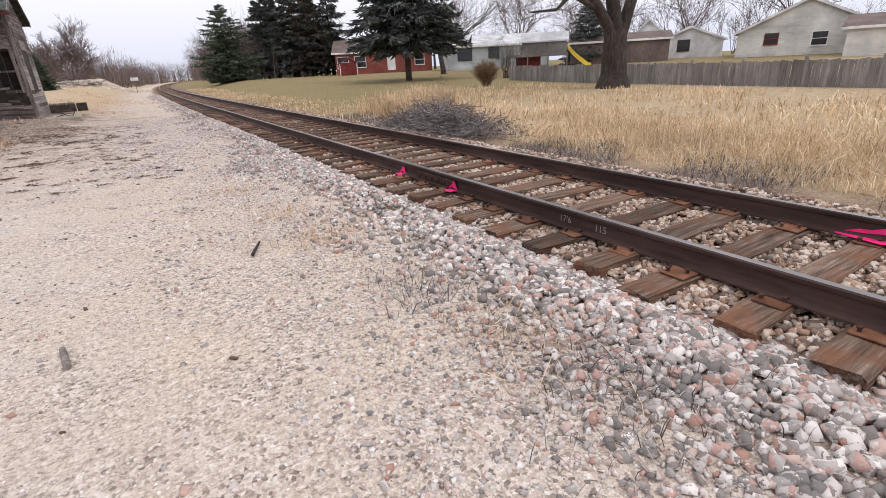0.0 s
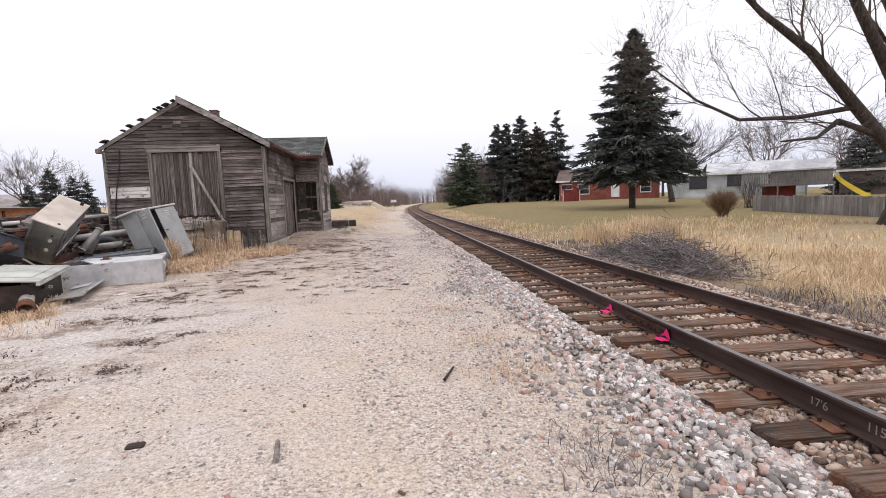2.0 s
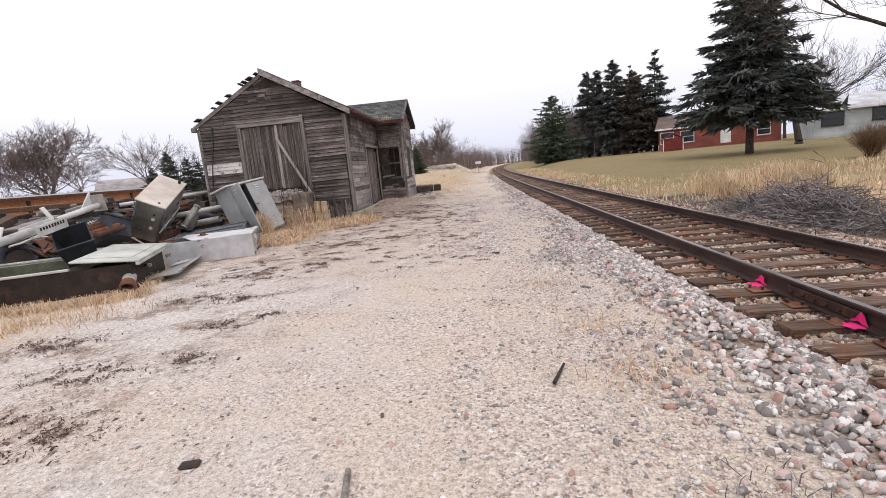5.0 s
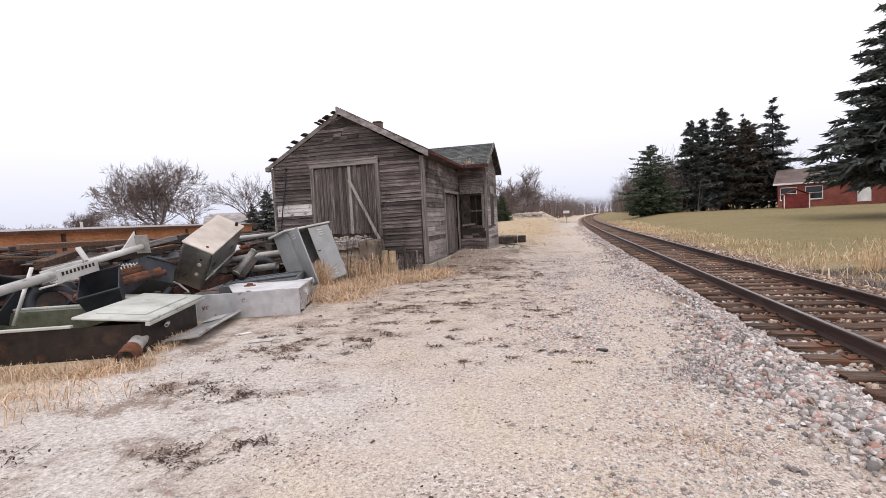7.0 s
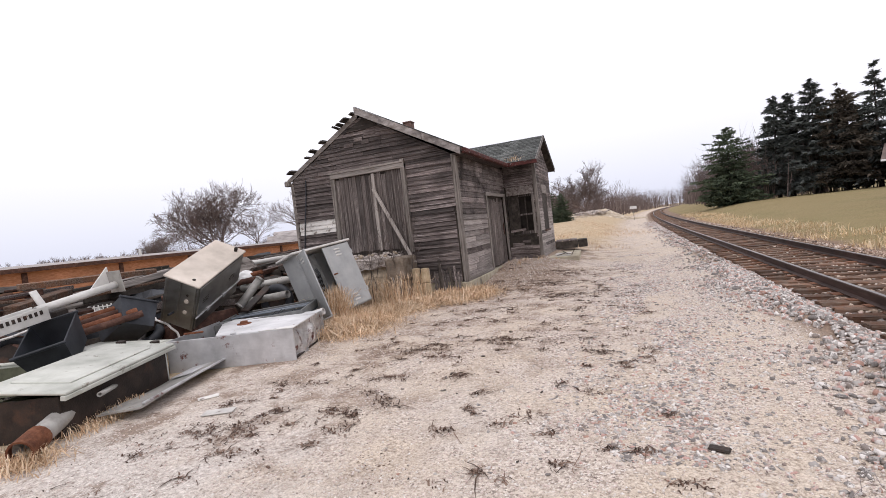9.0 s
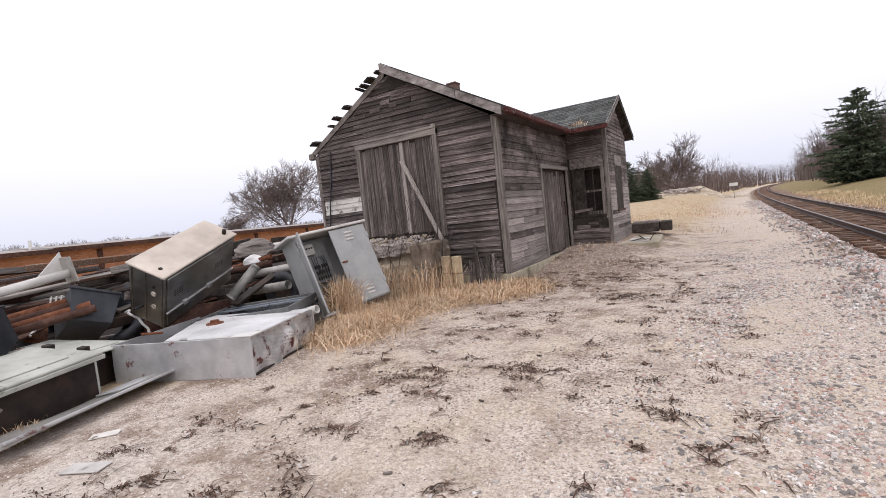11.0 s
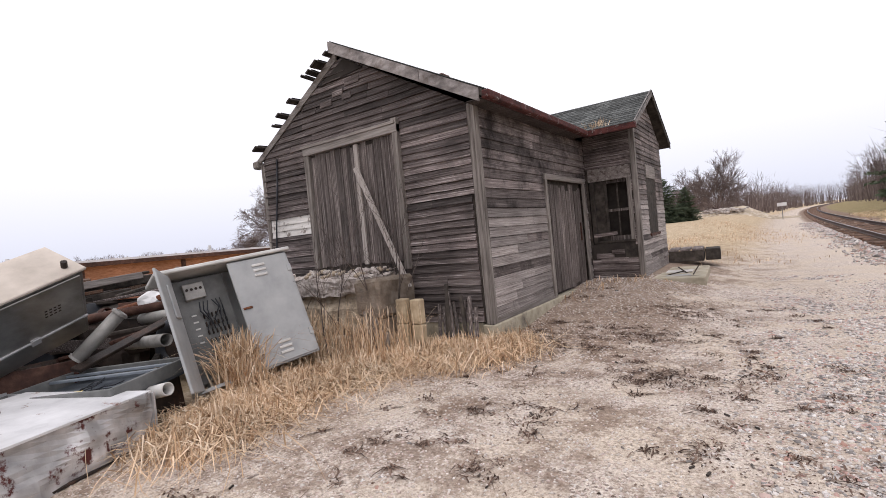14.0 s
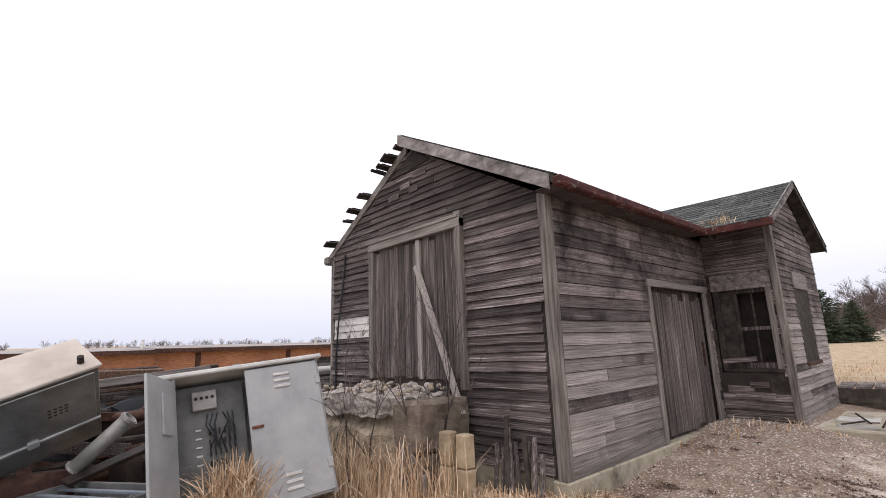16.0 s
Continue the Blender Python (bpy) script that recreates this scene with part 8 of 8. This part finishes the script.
# raised deck with a roofed playhouse and a slide
deck = thing("play_deck", pose(27.4, 29.6, gz(28, 28), 0, 0, -44) @ Matrix.Diagonal((0.64, 0.64, 1, 1)), "weathered raised play deck with a grey shed roof", "play deck")
part("platform", box_bm((-3.4, 0, 1.45), (3.6, 2.6, 1.65), 0.02), M_FENCE, deck)
for x in (-3.3, -1.2, 1.2, 3.4):
    part("post", box_bm((x, 0.0, 0), (x + 0.14, 0.14, 1.45), 0.01), M_FENCE, deck)
for x in np.arange(-3.3, -1.8, 0.16):
    part("baluster", box_bm((x, 0.02, 1.65), (x + 0.08, 0.05, 2.3), 0.004), M_FENCE, deck)
part("shed_wall", box_bm((-1.8, 0.3, 1.65), (3.4, 2.4, 2.6), 0.02), M_FENCE, deck, "grey boarded playhouse wall")
prism("shed_roof", [(0.0, 2.55), (1.2, 3.15), (2.7, 2.6), (2.7, 2.5), (1.2, 3.05), (0.0, 2.45)], -2.0, 3.6, "x", M_GREYROOF, deck)
part("red_panel", box_bm((-2.6, 1.6, 0.3), (0.4, 1.7, 1.45), 0.01), M_REDPAINT, deck)
v, f = [], []
for k in range(9):
    t = k / 8
    x, z = 3.6 + 2.7 * t, 1.9 - 1.5 * t ** 0.8 + 0.12 * (t > 0.9)
    b = len(v)
    v += [(x, 0.5, z + 0.3), (x, 0.55, z), (x, 1.15, z), (x, 1.2, z + 0.3), (x, 1.25, z + 0.3), (x, 1.18, z - 0.05), (x, 0.52, z - 0.05), (x, 0.45, z + 0.3)]
    if k:
        f += [(b - 8 + i, b - 8 + (i + 1) % 8, b + (i + 1) % 8, b + i) for i in range(8)]
raw("slide", v, f, M_YELLOW, deck, "bright yellow plastic slide")
brownb = house("brown_house", pose(46, 37, gz(46, 37), 0, 0, -50), 10, 6, 2.3, 3.0, M_DARKROOF, M_DARKROOF, "low brown building behind the play deck", over=0.3)

# ---- long brick building beyond the heap ----
bb = thing("brick_building", pose(-26.5, 8.0, 0.55, 0, 0, 3), "long low orange brick building with a flat roof", "building")
part("wall", box_bm((-4.4, -45, -1.2), (0, 10, 1.45)), M_ORANGEBRICK, bb)
part("wall", box_bm((-4.4, 10, -1.2), (-0.35, 36, 1.5)), M_ORANGEBRICK, bb)
prism("roof", [(-4.8, 1.45), (0.45, 1.45), (0.45, 1.62), (-4.8, 1.86)], -45.4, 10.0, "y", M_FLATROOF, bb)
prism("roof", [(-4.8, 1.5), (0.05, 1.5), (0.05, 1.68), (-4.8, 1.92)], 10.0, 36.4, "y", M_FLATROOF, bb)
part("roof_edge", box_bm((0.45, -45.4, 1.42), (0.5, 10, 1.63), 0.01), M_RUSTDARK, bb)
part("roof_edge", box_bm((0.05, 10, 1.47), (0.1, 36.4, 1.69), 0.01), M_RUSTDARK, bb)
for k in range(16):
    y = -43 + 5 * k
    face = 0.0 if y < 9 else -0.35
    part("pier", box_bm((face, y, -1.2), (face + 0.07, y + 0.25, 1.44), 0.01), M_RUSTDARK, bb)
    if k % 3:
        continue
    wn2 = part("window", box_bm((face, y + 1.0, 0.25), (face + 0.05, y + 3.4, 0.95), 0.01), M_DARKWOOD, bb)
    for j in range(4):
        part("pane", box_bm((face + 0.05, y + 1.06 + 0.59 * j, 0.31), (face + 0.06, y + 1.56 + 0.59 * j, 0.89)), M_GLASS, wn2)
for k in range(5):
    part("roof_vent", tube_bm((-2.2, -20 + 10 * k, 1.6), (-2.2, -20 + 10 * k, 2.2), 0.08, n=8), M_WHITEPIPE, bb)

# ---- small things on the drive and beyond ----
stick = loose("stick", tube_bm((-0.16, 0, 0.02), (0.15, 0.03, 0.025), 0.016, 0.01, 6), M_BARK, pose(1.04, 4.67, 0, 0, 0, 62), "broken grey stick lying on the gravel", "stick")
loose("stick", tube_bm((-0.13, 0, 0.015), (0.13, 0.0, 0.015), 0.02, 0.016, 6), M_TRIM, pose(-0.25, 3.55, 0, 0, 0, 100), "flat pale splinter of wood on the gravel", "stick")
loose("dark_stone", box_bm((-0.06, -0.035, 0), (0.06, 0.035, 0.025), 0.012), M_DARKBOX, pose(-1.24, 3.8, 0, 0, 0, 10), "flat dark stone on the pale gravel", "stone")
loose("dark_stone", box_bm((-0.07, -0.04, 0), (0.07, 0.04, 0.02), 0.01), M_DARKBOX, pose(0.8, 9.56, 0, 0, 0, -20), "flat dark stone on the pale gravel", "stone")
loose("paper_scrap", box_bm((-0.17, -0.08, 0), (0.17, 0.08, 0.012), 0.004), M_WHITEBOARD, pose(-4.1, 9.8, 0.005, 0, 0, 25), "flattened white scrap on the gravel", "litter")
loose("paper_scrap", box_bm((-0.12, -0.06, 0), (0.12, 0.06, 0.012), 0.004), M_WHITEBOARD, pose(-4.7, 10.2, 0.005, 0, 0, 50), "flattened white scrap on the gravel", "litter")
mrg = random.Random(5)
for k in range(70):
    x, y = mrg.uniform(-3.6, -0.2), mrg.uniform(9, 21)
    s = mrg.uniform(0.01, 0.035)
    loose("wood_chip", box_bm((-s, -s * 0.3, 0), (s, s * 0.3, 0.015), 0.004), mrg.choice((M_DARKWOOD, M_DEADWEED, M_DARKWOOD, M_TRIM)), pose(x, y, gz(x, y) + 0.002, mrg.uniform(-8, 8), mrg.uniform(-8, 8), mrg.uniform(0, 180)), "dark splinter of rotten wood on the gravel", "wood chip", "wood chips on the drive")
for k in range(24):
    x, y = mrg.uniform(-3.0, 1.0), mrg.uniform(2.5, 9)
    s = mrg.uniform(0.01, 0.03)
    loose("wood_chip", box_bm((-s, -s * 0.4, 0), (s, s * 0.4, 0.012), 0.004), mrg.choice((M_DARKWOOD, M_DEADWEED, M_TRIM)), pose(x, y, gz(x, y) + 0.002, 0, 0, mrg.uniform(0, 180)), "dark splinter of rotten wood on the gravel", "wood chip", "wood chips on the drive")
# far gravel mound and a small white sign by the track
bm = bmesh.new()
bmesh.ops.create_grid(bm, x_segments=26, y_segments=18, size=1.0)
for v in bm.verts:
    x, y = v.co.x, v.co.y
    v.co = Vector((x * 8, y * 4.5, gz(x * 8 - 4.4, y * 4.5 + 86) + 1.1 * max(0, 1 - x * x) * max(0, 1 - y * y) * (0.8 + 0.5 * noise.noise((x * 2, y * 2, 0))) - 0.05 + 0.15 * noise.noise((x * 6, y * 6, 4))))
loose("gravel_mound", bm, M_MOUND, pose(-4.4, 86, 0), "low straw-covered gravel mound beside the track", "mound", smooth=True)
rub = np.stack([vr.normal(-4.6, 0.9, 260), vr.normal(83.0, 0.5, 260), vr.uniform(1.3, 1.9, 260)], -1)
scatter_stones("mound_rubble", rub, vr.uniform(0.1, 0.3, 260), M_RUBBLE, "pale broken rubble on the mound", seed=9)
sg = thing("track_sign", pose(1.4, 78, 0), "small white marker board on a post by the track", "sign")
part("post", box_bm((-0.04, -0.04, 0), (0.04, 0.04, 1.6), 0.005), M_FENCE, sg)
part("board", box_bm((-0.45, -0.07, 1.55), (0.45, -0.04, 1.95), 0.01), M_WHITE, sg)
